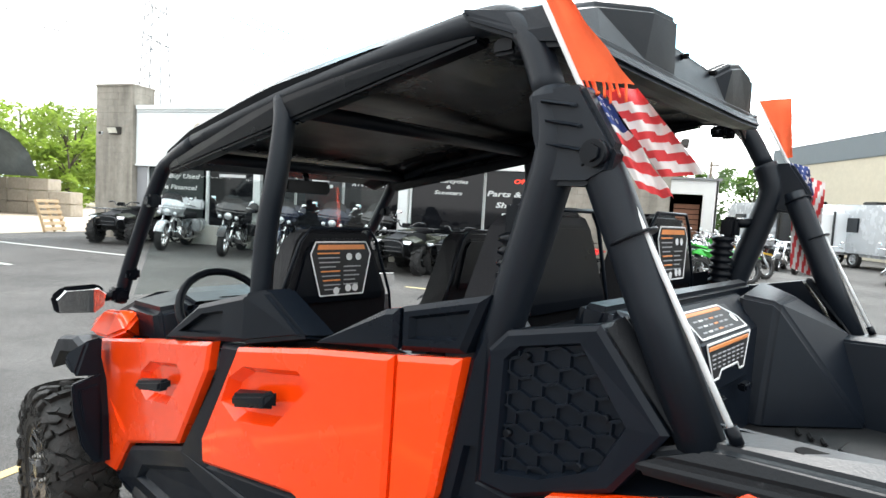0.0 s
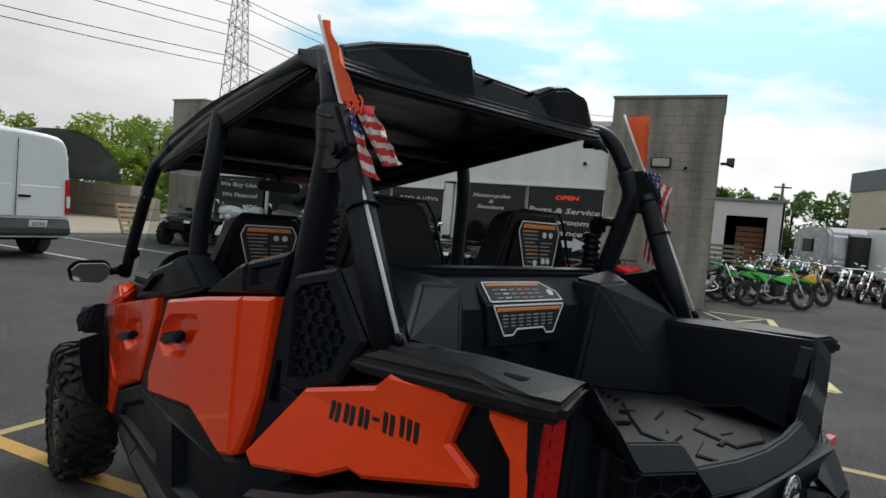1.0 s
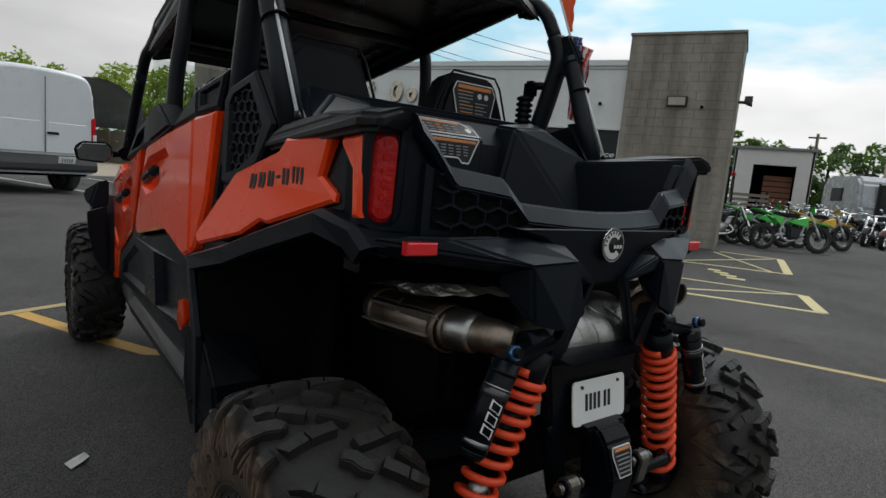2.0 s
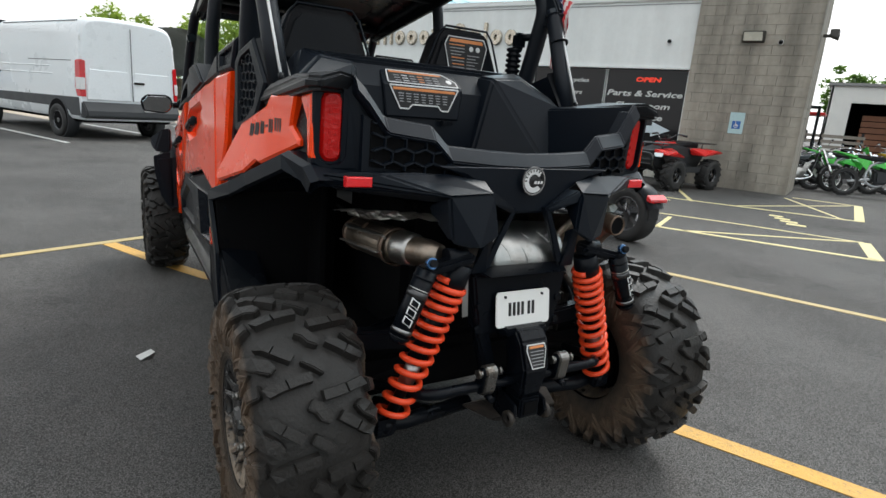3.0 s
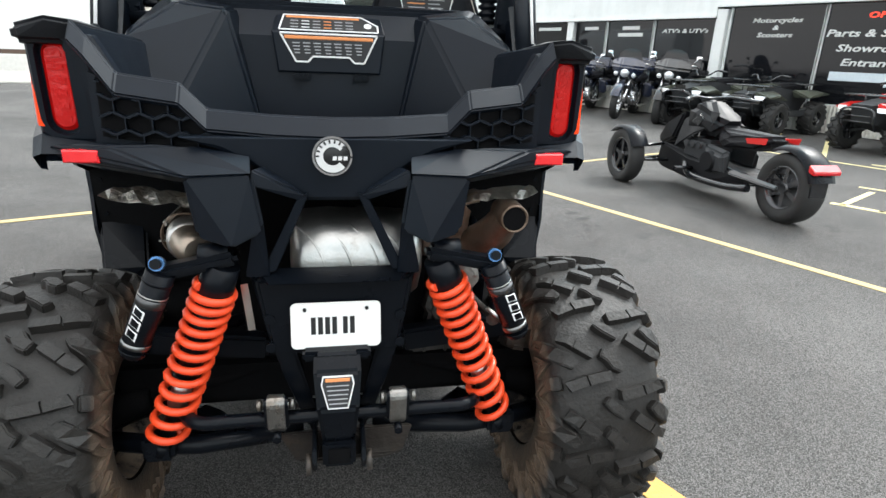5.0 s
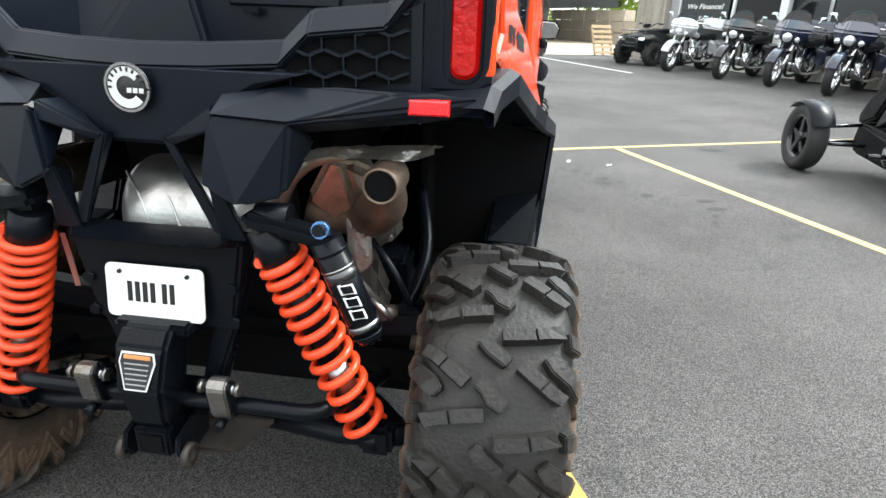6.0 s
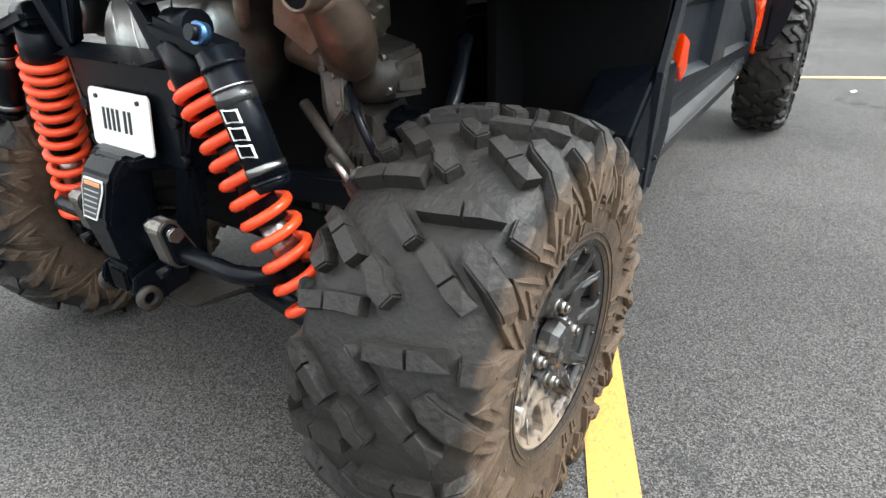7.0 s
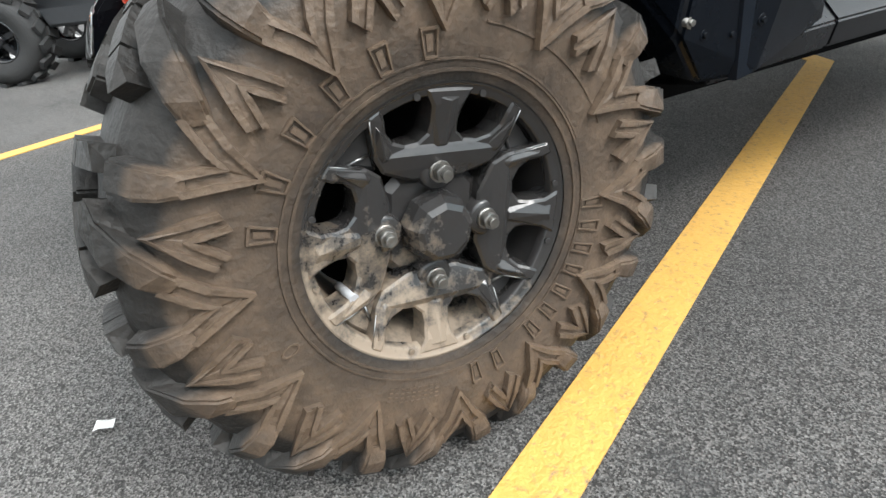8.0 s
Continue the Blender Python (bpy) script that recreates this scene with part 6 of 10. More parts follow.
    # lugs of one pitch, as they follow one another round the outer half
    half = [
        ("tread_lug", notched((0.05 * step, 0.010 * f), (-0.06 * step, 0.112 * f), 0.030, 0.022, 0.56, -0.03), True),
        ("tread_lug", notched((0.32 * step, 0.046 * f), (0.60 * step, 0.116 * f), 0.030, 0.022, 0.58), True),
        ("shoulder_lug", [(0.20 * step, 0.092 * f, 0.030, 0.021), (0.29 * step, 0.108 * f, 0.040, 0.022), (0.40 * step, 0.134 * f, 0.040, 0.022), (0.51 * step, 0.155 * f, 0.038, 0.018), (0.60 * step, 0.174 * f, 0.030, 0.008)], True),
        ("shoulder_lug", [(-0.005 * step, 0.124 * f, 0.042, 0.021), (-0.015 * step, 0.142 * f, 0.045, 0.021), (-0.03 * step, 0.160 * f, 0.042, 0.017), (-0.06 * step, 0.180 * f, 0.032, 0.008)], True),
    ]
    vee = [(0.565 * step, 0.166 * f), (0.68 * step, 0.193 * f), (0.775 * step, 0.219 * f), (0.87 * step, 0.193 * f), (0.965 * step, 0.168 * f)]
    cee = [(0.135 * step, 0.214 * f), (0.215 * step, 0.190 * f), (0.285 * step, 0.168 * f), (0.355 * step, 0.190 * f), (0.450 * step, 0.213 * f)]
    for sgn in (1, -1):
        turn = lambda line_: line_ if sgn > 0 else [(-p[0] - 0.15 * step, *p[1:]) for p in line_]
        for name, line_, soft in half:
            pieces.append((name, bevel(solid(bar(bmesh.new(), turn(line_), sgn)), 0.003, 2, 32), [2 * math.pi * i / pitches for i in range(pitches)]))
        # folded sidewall ribs: a low foot with two thin ridges along its edges
        for line_, w in ((vee, 0.030), (cee, 0.027)):
            one = bmesh.new()
            bar(one, [(*p, w, 0.0065) for p in turn(line_)], sgn, 0.90)
            for d in (-0.33 * w, 0.33 * w):
                bar(one, [(*p, 0.0105, 0.0108) for p in turn(beside(line_, d))], sgn, 0.78)
            pieces.append(("sidewall_rib", solid(one), [2 * math.pi * i / pitches for i in range(pitches)]))
    # small blocks along the middle
    mid = [("centre_lug", [(0.10 * step, -0.026 * f, 0.028, 0.021), (0.20 * step, -0.006 * f, 0.032, 0.022), (0.31 * step, 0.024 * f, 0.030, 0.021)]),
           ("centre_lug", [(0.50 * step, -0.026 * f, 0.032, 0.021), (0.56 * step, -0.008 * f, 0.036, 0.022), (0.66 * step, 0.004 * f, 0.036, 0.022), (0.72 * step, 0.024 * f, 0.033, 0.021)])]
    for name, line_ in mid:
        pieces.append((name, bevel(solid(bar(bmesh.new(), line_, 1)), 0.003, 2, 32), [2 * math.pi * i / pitches for i in range(pitches)]))
    # raised letter-sized shapes on the outer wall: a low block with a sunk middle
    S0 = acc[6]
    for a0, da, cnt, w, hgt in ((158, -14.2, 6, 0.030, 0.028), (-9, -8.8, 7, 0.023, 0.032), (-79, -9.5, 2, 0.022, 0.030)):
        one = bmesh.new()
        edge = [(u * w / 2, S0 + 0.016 + v * hgt / 2) for u, v in ((-1, -1), (-0.8, 1), (0.8, 1), (1, -1), (-1, -1))]
        bar(one, [(*p, 0.0055, 0.0036) for p in edge], 1, 0.6)
        bar(one, [(0.0, S0 + 0.016 - hgt * 0.30, w * 0.5, 0.0016), (0.0, S0 + 0.016 + hgt * 0.30, w * 0.5, 0.0016)], 1, 0.8)
        pieces.append(("raised_mark", solid(one), [radians(a0 + da * k) for k in range(cnt)]))
    # rows of tiny print
    one = bmesh.new()
    bar(one, [(-0.004, S0 + 0.020, 0.0025, 0.0012), (0.004, S0 + 0.020, 0.0025, 0.0012)], 1)
    for r in range(1, 4):
        bar(one, [(-0.004, S0 + 0.020 - 0.006 * r, 0.0025, 0.0012), (0.004, S0 + 0.020 - 0.006 * r, 0.0025, 0.0012)], 1)
    pieces.append(("print_column", solid(one), [radians(-122 + 2.2 * k) for k in range(9)]))
    one = bmesh.new()
    bar(one, [(0.010 * math.cos(t), S0 + 0.012 + 0.010 * math.sin(t), 0.003, 0.002) for t in [2 * math.pi * i / 14 for i in range(15)]], 1)
    pieces.append(("ring_mark", solid(one), [radians(196)]))
    for s0, w in ((acc[7] - 0.012, 0.003), (acc[7] - 0.001, 0.004)):
        bar(bm, [(2 * math.pi * R * j / 60, s0, w, 0.0020) for j in range(61)], 1)
    for s0 in (S0 - 0.004, S0 + 0.030):
        bar(bm, [(radians(18 + 2.5 * j) * R, s0, 0.003, 0.0016) for j in range(22)], 1)
    bmesh.ops.recalc_face_normals(bm, faces=bm.faces)
    return bm, pieces


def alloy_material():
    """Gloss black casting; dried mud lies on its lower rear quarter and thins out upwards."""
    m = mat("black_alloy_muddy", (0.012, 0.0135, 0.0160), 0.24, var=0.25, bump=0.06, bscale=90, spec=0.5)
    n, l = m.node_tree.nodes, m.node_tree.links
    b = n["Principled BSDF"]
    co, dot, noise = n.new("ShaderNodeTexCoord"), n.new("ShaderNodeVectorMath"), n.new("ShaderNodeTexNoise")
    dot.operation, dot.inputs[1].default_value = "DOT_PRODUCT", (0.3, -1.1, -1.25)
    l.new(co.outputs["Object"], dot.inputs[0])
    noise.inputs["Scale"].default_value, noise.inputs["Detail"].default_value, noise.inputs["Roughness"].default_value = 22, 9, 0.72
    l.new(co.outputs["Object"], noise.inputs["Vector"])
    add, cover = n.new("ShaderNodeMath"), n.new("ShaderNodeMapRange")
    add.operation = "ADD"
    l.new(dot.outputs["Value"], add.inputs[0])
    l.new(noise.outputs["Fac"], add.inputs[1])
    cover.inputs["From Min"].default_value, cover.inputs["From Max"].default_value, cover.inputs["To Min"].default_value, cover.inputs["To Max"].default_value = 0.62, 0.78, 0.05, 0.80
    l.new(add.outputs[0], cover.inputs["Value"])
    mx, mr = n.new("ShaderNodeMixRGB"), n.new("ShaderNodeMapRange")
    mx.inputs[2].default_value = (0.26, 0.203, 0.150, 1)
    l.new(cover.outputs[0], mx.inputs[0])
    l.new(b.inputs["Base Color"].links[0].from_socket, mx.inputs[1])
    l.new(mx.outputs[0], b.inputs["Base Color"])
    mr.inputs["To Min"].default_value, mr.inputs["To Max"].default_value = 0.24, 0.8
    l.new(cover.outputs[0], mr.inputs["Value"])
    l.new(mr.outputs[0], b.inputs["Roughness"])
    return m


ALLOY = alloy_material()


def rim_parts(wheel, h, rim_r):
    """Cast wheel: four broad shields round the nuts, each with two openings; outer side at +x."""
    hub = h * 0.72
    q = rim_r / 0.172
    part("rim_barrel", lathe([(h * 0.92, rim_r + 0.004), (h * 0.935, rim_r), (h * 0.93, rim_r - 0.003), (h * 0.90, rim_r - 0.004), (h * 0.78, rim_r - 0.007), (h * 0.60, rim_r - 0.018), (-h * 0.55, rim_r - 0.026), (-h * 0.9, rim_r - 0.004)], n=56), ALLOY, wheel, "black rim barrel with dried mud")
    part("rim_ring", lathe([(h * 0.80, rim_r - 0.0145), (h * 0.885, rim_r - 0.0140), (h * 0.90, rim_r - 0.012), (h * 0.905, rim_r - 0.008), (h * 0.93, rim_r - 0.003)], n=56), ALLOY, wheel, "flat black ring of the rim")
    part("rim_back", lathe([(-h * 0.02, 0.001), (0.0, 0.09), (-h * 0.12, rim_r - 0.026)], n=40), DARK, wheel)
    sq = [(0.062, 0.046), (0.046, 0.062), (-0.046, 0.062), (-0.062, 0.046), (-0.062, -0.046), (-0.046, -0.062), (0.046, -0.062), (0.062, -0.046)]
    a0 = radians(78)
    R2 = lambda u, v: (u * math.cos(a0) - v * math.sin(a0), u * math.sin(a0) + v * math.cos(a0))
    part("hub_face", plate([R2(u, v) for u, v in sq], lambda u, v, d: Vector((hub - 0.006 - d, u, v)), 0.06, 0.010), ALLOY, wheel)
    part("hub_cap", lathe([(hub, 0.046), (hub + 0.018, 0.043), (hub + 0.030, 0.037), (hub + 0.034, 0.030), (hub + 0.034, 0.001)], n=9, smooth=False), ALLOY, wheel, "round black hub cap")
    dish = lambda r: float(np.interp(r / q, (0.05, 0.080, 0.106, 0.138, 0.150, 0.168), (hub - 0.003, hub + 0.003, hub + 0.008, h * 0.845, h * 0.885, h * 0.90)))
    for k in range(4):
        a = math.pi / 2 * k + a0
        e_r, e_t = Vector((0, math.cos(a), math.sin(a))), Vector((0, -math.sin(a), math.cos(a)))
        P = lambda u, v, x: e_r * (v * q) + e_t * (u * q) + Vector((x, 0, 0))
        S = lambda u, v, dx=0.0: P(u, v, dish(math.hypot(u, v) * q) + dx)
        # one three-pronged shield; its openings end under the ring
        right = [(0.032, 0.058), (0.070, 0.072), (0.082, 0.090), (0.088, 0.114), (0.0945, 0.138), (0.081, 0.147), (0.075, 0.134), (0.071, 0.119), (0.061, 0.108), (0.045, 0.1025), (0.029, 0.1045), (0.0185, 0.114), (0.0165, 0.130), (0.0195, 0.146), (0.030, 0.1645)]
        left = [(-u, v) for u, v in reversed(right)]
        S = lambda u, v, d: P(u, v, dish(math.hypot(u, v) * q) + 0.004 - d)
        bits = [plate(right + left, S, 0.036, 0.0032)]
        # ridge down the middle prong and folds over the shoulders
        ridge = [(-0.013, 0.094), (0.013, 0.094), (0.022, 0.158), (-0.022, 0.158)]
        bits.append(hull([S(u, v, 0.004) for u, v in ridge] + [S(0.004, 0.100, -0.005), S(-0.004, 0.100, -0.005), S(0.0, 0.152, -0.004)], 0.001, 1))
        for sx in (-1, 1):
            bits.append(hull([S(sx * u, v, 0.004) for u, v in ((0.050, 0.082), (0.072, 0.078), (0.084, 0.096), (0.088, 0.134), (0.075, 0.114))] + [S(sx * 0.072, 0.092, -0.005), S(sx * 0.082, 0.125, -0.004)], 0.001, 1))
            c = P(sx * 0.040, 0.1565, h * 0.90)
            part("rim_bolt", rod(c, c + Vector((0.004, 0, 0)), 0.0040, n=8), ALLOY, wheel)
            # bare metal where the edge is scraped
            e = [S(sx * 0.0835, 0.098, 0.001), S(sx * 0.0925, 0.135, 0.001)]
            part("worn_edge", rod(e[0], e[1], 0.0008, n=5), RIMEDGE, wheel)
        bits.append(lathe([(hub - 0.02, 0.026), (hub + 0.007, 0.024), (hub + 0.010, 0.020), (hub + 0.010, 0.001)], e_r * 0.0685, "x", 14))
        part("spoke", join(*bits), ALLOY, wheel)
        # sunk three-cornered web between two shields
        b = a + math.pi / 4
        web = [(r * q * math.cos(b + t), r * q * math.sin(b + t)) for r, t in ((0.160, -0.20), (0.160, 0.0), (0.160, 0.20), (0.142, 0.16), (0.106, 0.0), (0.142, -0.16))]
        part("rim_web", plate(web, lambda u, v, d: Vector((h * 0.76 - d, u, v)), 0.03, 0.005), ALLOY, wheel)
        e = [Vector((h * 0.76 + 0.002, r * q * math.cos(b + t), r * q * math.sin(b + t))) for r, t in ((0.128, -0.05), (0.142, 0.145))]
        part("scraped_edge", rod(e[0], e[1], 0.0018, n=6), RIMEDGE, wheel)
        c = e_r * 0.0685 + Vector((hub + 0.008, 0, 0))
        part("lug_nut", join(rod(c, c + Vector((0.006, 0, 0)), 0.0150, 0.013), rod(c + Vector((0.004, 0, 0)), c + Vector((0.017, 0, 0)), 0.0108, n=6), rod(c + Vector((0.017, 0, 0)), c + Vector((0.023, 0, 0)), 0.0065)), CAST, wheel, "dusty steel lug nut")
    part("valve_stem", rod((h * 0.60, -0.128, -0.042), (h * 0.86, -0.122, -0.044), 0.005, 0.006), DECALG, wheel)


def wheel(name, s, x, y, width, R, turn):
    w = new(name)
    w.empty_display_size = 0.1
    w.parent = utv
    w.matrix_local = Matrix.Translation((s * x, y, R - 0.013)) @ (pose(0, 0, 0, turn) if s > 0 else pose(0, 0, 0, turn, 0, 180))
    w["label"] = "knobbly dusty tyre on a black alloy wheel"
    carcass, pieces = tyre_mesh(width, R, 0.172)
    part("tyre", carcass, TYRE, w, "knobbly off-road tyre caked with dry dust")
    for nm, one, turns in pieces:
        me = bpy.data.meshes.new(nm)
        one.to_mesh(me)
        one.free()
        me.materials.append(TYRE)
        for a in turns:
            lug = new(nm, me)
            lug.parent = w
            lug.rotation_euler = (a, 0, 0)
    rim_parts(w, width / 2, 0.172)
    return w


wheel("rear_wheel", 1, 0.648, 0.0, 0.285, 0.369, 3)
wheel("rear_wheel", -1, 0.648, 0.0, 0.285, 0.369, 40)
wheel("front_wheel", 1, 0.702, 2.94, 0.235, 0.358, 15)
wheel("front_wheel", -1, 0.702, 2.94, 0.235, 0.358, 75)

# ---- roof and cage ----
RY = [(2.38, 1.688, 0.525), (2.28, 1.738, 0.555), (2.05, 1.798, 0.572), (1.62, 1.870, 0.582), (1.50, 1.888, 0.582), (1.10, 1.926, 0.578), (0.82, 1.938, 0.568), (0.74, 1.934, 0.555)]
XS = [-1, -0.94, -0.80, -0.4, 0, 0.4, 0.80, 0.94, 1]
bm = bmesh.new()
topv, lowv = [], []
for y, z, w in RY:
    topv.append([bm.verts.new((x * w, y, z - (0.035 if abs(x) == 1 else 0.008 if abs(x) > 0.9 else 0) + 0.012 * (1 - x * x))) for x in XS])
    lowv.append([bm.verts.new((x * w * (0.98 if abs(x) == 1 else 1), y, z - (0.062 if abs(x) > 0.9 else 0.042) + 0.006 * (1 - x * x))) for x in XS])
for i in range(len(RY) - 1):
    for j in range(len(XS) - 1):
        bm.faces.new((topv[i][j], topv[i][j + 1], topv[i + 1][j + 1], topv[i + 1][j]))
        bm.faces.new((lowv[i][j], lowv[i + 1][j], lowv[i + 1][j + 1], lowv[i][j + 1]))
    for j in (0, -1):
        bm.faces.new((topv[i][j], topv[i + 1][j], lowv[i + 1][j], lowv[i][j]))
for i in (0, -1):
    for j in range(len(XS) - 1):
        bm.faces.new((topv[i][j], topv[i][j + 1], lowv[i][j + 1], lowv[i][j]))
roof = part("roof", solid(bm), BLACK2, utv, "black hard plastic roof with a moulded rear visor")
# rear visor: two raised lobes with a trough between
RV = [(-0.605, 1.850), (-0.59, 1.893), (-0.50, 1.925), (-0.33, 1.958), (-0.225, 1.966), (-0.190, 1.930), (0.07, 1.922), (0.115, 1.948), (0.18, 1.962), (0.28, 1.946), (0.335, 1.900), (0.360, 1.846)]
def visor():
    bm = bmesh.new()
    rows = []
    for x, z in RV:
        low = 1.812 + 0.045 * max(0, abs(x + 0.12) - 0.36)
        lobe = z > 1.94
        top = 1.946 - 0.03 * (abs(x) > 0.48)
        rows.append([bm.verts.new(p) for p in ((x, 0.82, top), (x, 0.68, z - 0.006 if lobe else z + 0.002), (x, 0.595 if lobe else 0.62, z), (x, 0.577 if lobe else 0.60, z - 0.012), (x, 0.590, low + 0.036), (x, 0.572, low + 0.022), (x, 0.568, low + 0.004), (x, 0.60, low), (x, 0.64, low + 0.006), (x, 0.80, 1.885))])
    n = len(rows[0])
    for a, b in zip(rows, rows[1:]):
        for j in range(n):
            bm.faces.new((a[j], a[(j + 1) % n], b[(j + 1) % n], b[j]))
    bm.faces.new(rows[0]), bm.faces.new(rows[-1])
    return bevel(solid(bm), 0.008, 2, 28)


part("roof_visor", visor(), BLACK, roof, "moulded black rear visor")
for x in (-0.14, 0.03):
    part("visor_bolt", rod((x, 0.585, 1.905), (x, 0.60, 1.905), 0.006), DARK, roof)
part("corner_bracket", hull([(0.35, 0.60, 1.85), (0.35, 0.63, 1.90), (0.55, 0.70, 1.862), (0.55, 0.66, 1.80), (0.35, 0.62, 1.815), (0.52, 0.74, 1.90)], 0.006), CLAD, roof)


def cage(s):
    part("front_pillar", pipe(curve([(s * 0.585, 2.66, 1.10), (s * 0.575, 2.55, 1.30), (s * 0.56, 2.34, 1.60), (s * 0.545, 2.26, 1.67), (s * 0.545, 2.05, 1.735)], 4), 0.027), TUBE, utv, "black roll cage tube")
    for y, z in ((2.37, 1.52), (2.58, 1.22)):
        part("windscreen_clip", box((s * 0.57, y, z), (0.05, 0.06, 0.05), bev=0.01), BLACK2, utv)
    part("roof_rail", pipe(curve([(s * 0.545, 2.05, 1.735), (s * 0.55, 1.5, 1.825), (s * 0.555, 0.98, 1.885), (s * 0.565, 0.76, 1.895), (s * 0.58, 0.675, 1.85), (s * 0.595, 0.615, 1.745)], 5), 0.027), TUBE, utv)
    part("roof_rail_trim", hull([(s * x, y, z) for x, y, z in ((0.52, 2.3, 1.66), (0.56, 2.25, 1.665), (0.53, 0.80, 1.905), (0.575, 0.80, 1.90), (0.53, 0.80, 1.86), (0.57, 0.80, 1.865), (0.525, 2.25, 1.62), (0.56, 2.25, 1.63), (0.535, 1.5, 1.79), (0.575, 1.5, 1.80), (0.575, 1.5, 1.83))], 0.006), BLACK2, utv)
    part("middle_pillar", pipe(curve([(s * 0.60, 1.495, 1.22), (s * 0.595, 1.487, 1.45), (s * 0.58, 1.465, 1.62), (s * 0.565, 1.465, 1.75), (s * 0.552, 1.49, 1.82)], 4), 0.030), TUBE, utv)
    part("pillar_foot", box((s * 0.56, 1.48, 1.21), (0.12, 0.14, 0.10), bev=0.02), BLACK2, utv)
    part("rear_pillar", pipe(curve([(s * 0.595, 0.615, 1.745), (s * 0.602, 0.59, 1.67), (s * 0.602, 0.612, 1.57), (s * 0.600, 0.67, 1.38), (s * 0.595, 0.70, 1.27)], 5), 0.036), TUBE, utv)
    part("rear_stay", pipe([(s * 0.602, 0.525, 1.66), (s * 0.597, 0.51, 1.62), (s * 0.588, 0.43, 1.44), (s * 0.580, 0.345, 1.255)], 0.033), TUBE, utv, "black diagonal cage stay")
    g = part("cage_gusset", hull([(s * x, y, z) for x in (0.585, 0.632) for y, z in ((0.635, 1.745), (0.54, 1.75), (0.478, 1.655), (0.487, 1.618), (0.52, 1.60), (0.60, 1.60), (0.625, 1.68))], 0.008), TUBE, utv, "cast black cage joint")
    for y, z in ((0.58, 1.715), (0.57, 1.685), (0.565, 1.65)):
        part("joint_rib", hull([(s * 0.628, y - 0.04, z - 0.002), (s * 0.628, y + 0.03, z + 0.01), (s * 0.642, y - 0.035, z), (s * 0.642, y + 0.025, z + 0.012), (s * 0.628, y - 0.04, z + 0.006), (s * 0.628, y + 0.03, z + 0.018)], 0.002), TUBE, g)
    part("gusset_bolt", join(rod((s * 0.625, 0.507, 1.646), (s * 0.645, 0.507, 1.646), 0.020), rod((s * 0.643, 0.507, 1.646), (s * 0.651, 0.507, 1.646), 0.013, n=6)), BLACK2, g)
    part("flag_clip", join(box((s * 0.545, 0.735, 1.845), (0.06, 0.05, 0.03), bev=0.006), rod((s * 0.515, 0.72, 1.835), (s * 0.515, 0.75, 1.835), 0.012), rod((s * 0.555, 0.70, 1.835), (s * 0.555, 0.73, 1.835), 0.012)), BLACK2, utv)
    # belt tower with bellows behind the seats
    fold = [(1.365 + 0.022 * k + dz, r) for k in range(7) for dz, r in ((0.0, 0.022), (0.007, 0.034), (0.015, 0.034))] + [(1.52, 0.022), (1.52, 0.001)]
    part("belt_boot", lathe(fold, (s * 0.545, 0.70, 0), "z", 16), BLACK2, utv, "black ribbed rubber belt boot")
    part("belt_guide", box((s * 0.555, 0.685, 1.545), (0.05, 0.05, 0.07), bev=0.012), BLACK2, utv)
    part("belt_anchor", rod((s * 0.55, 0.69, 1.56), (s * 0.595, 0.62, 1.565), 0.016), BLACK2, utv)


both(cage)
for line_ in ([(-0.56, 1.48, 1.80), (0.56, 1.48, 1.80)], [(-0.6, 0.66, 1.33), (0.6, 0.66, 1.33)], [(-0.545, 2.2, 1.69), (0.545, 2.2, 1.69)]):
    part("cage_cross_tube", pipe(line_, 0.023), TUBE, utv)

# ---- seats ----
def seat(x, y, top, decal):
    st = new("seat")
    st.empty_display_size = 0.1
    st.parent = utv
    st.matrix_local = Matrix.Translation((x, y, 0))
    st["label"] = "black vinyl bucket seat" + (" with a warning label on its back" if decal else "")
    b = part("backrest", hull([(sx * w, dy, z) for sx in (-1, 1) for w, dy, z in ((0.105, 0.0, top), (0.135, 0.0, top - 0.035), (0.195, -0.02, top - 0.20), (0.225, 0.02, top - 0.36), (0.20, 0.10, 0.86), (0.10, 0.09, top - 0.01), (0.13, 0.10, top - 0.04), (0.20, 0.14, top - 0.3), (0.19, 0.2, 0.86))], 0.02, 3), SEAT, st)
    part("seat_shell", hull([(sx * w, dy, z) for sx in (-1, 1) for w, dy, z in ((0.09, -0.016, top - 0.03), (0.12, -0.018, top - 0.06), (0.165, -0.030, top - 0.19), (0.16, -0.028, top - 0.22), (0.09, 0.01, top - 0.03), (0.15, 0.0, top - 0.2))], 0.008), BLACK2, st)
    part("piping", pipe([(sx * w, -0.016, z) for sx, w, z in ((-1, 0.215, top - 0.30), (-1, 0.20, top - 0.20), (-1, 0.137, top - 0.035), (-1, 0.105, top + 0.002), (1, 0.105, top + 0.002), (1, 0.137, top - 0.035), (1, 0.20, top - 0.20), (1, 0.215, top - 0.30))], 0.005, 6), BLACK, st)
    part("cushion", hull([(sx * w, dy, z) for sx in (-1, 1) for w, dy, z in ((0.22, 0.1, 0.98), (0.22, 0.52, 1.02), (0.19, 0.56, 0.96), (0.20, 0.1, 0.86), (0.20, 0.52, 0.86), (0.12, 0.2, 0.96))], 0.025, 3), SEAT, st)
    if decal:
        f = lambda u, v, d: Vector((u, -0.0195 - 0.075 * (top - 0.05 - v) + d - 0.004, v))
        label(st, 0.0, top - 0.115, 0.215, 0.155, f)


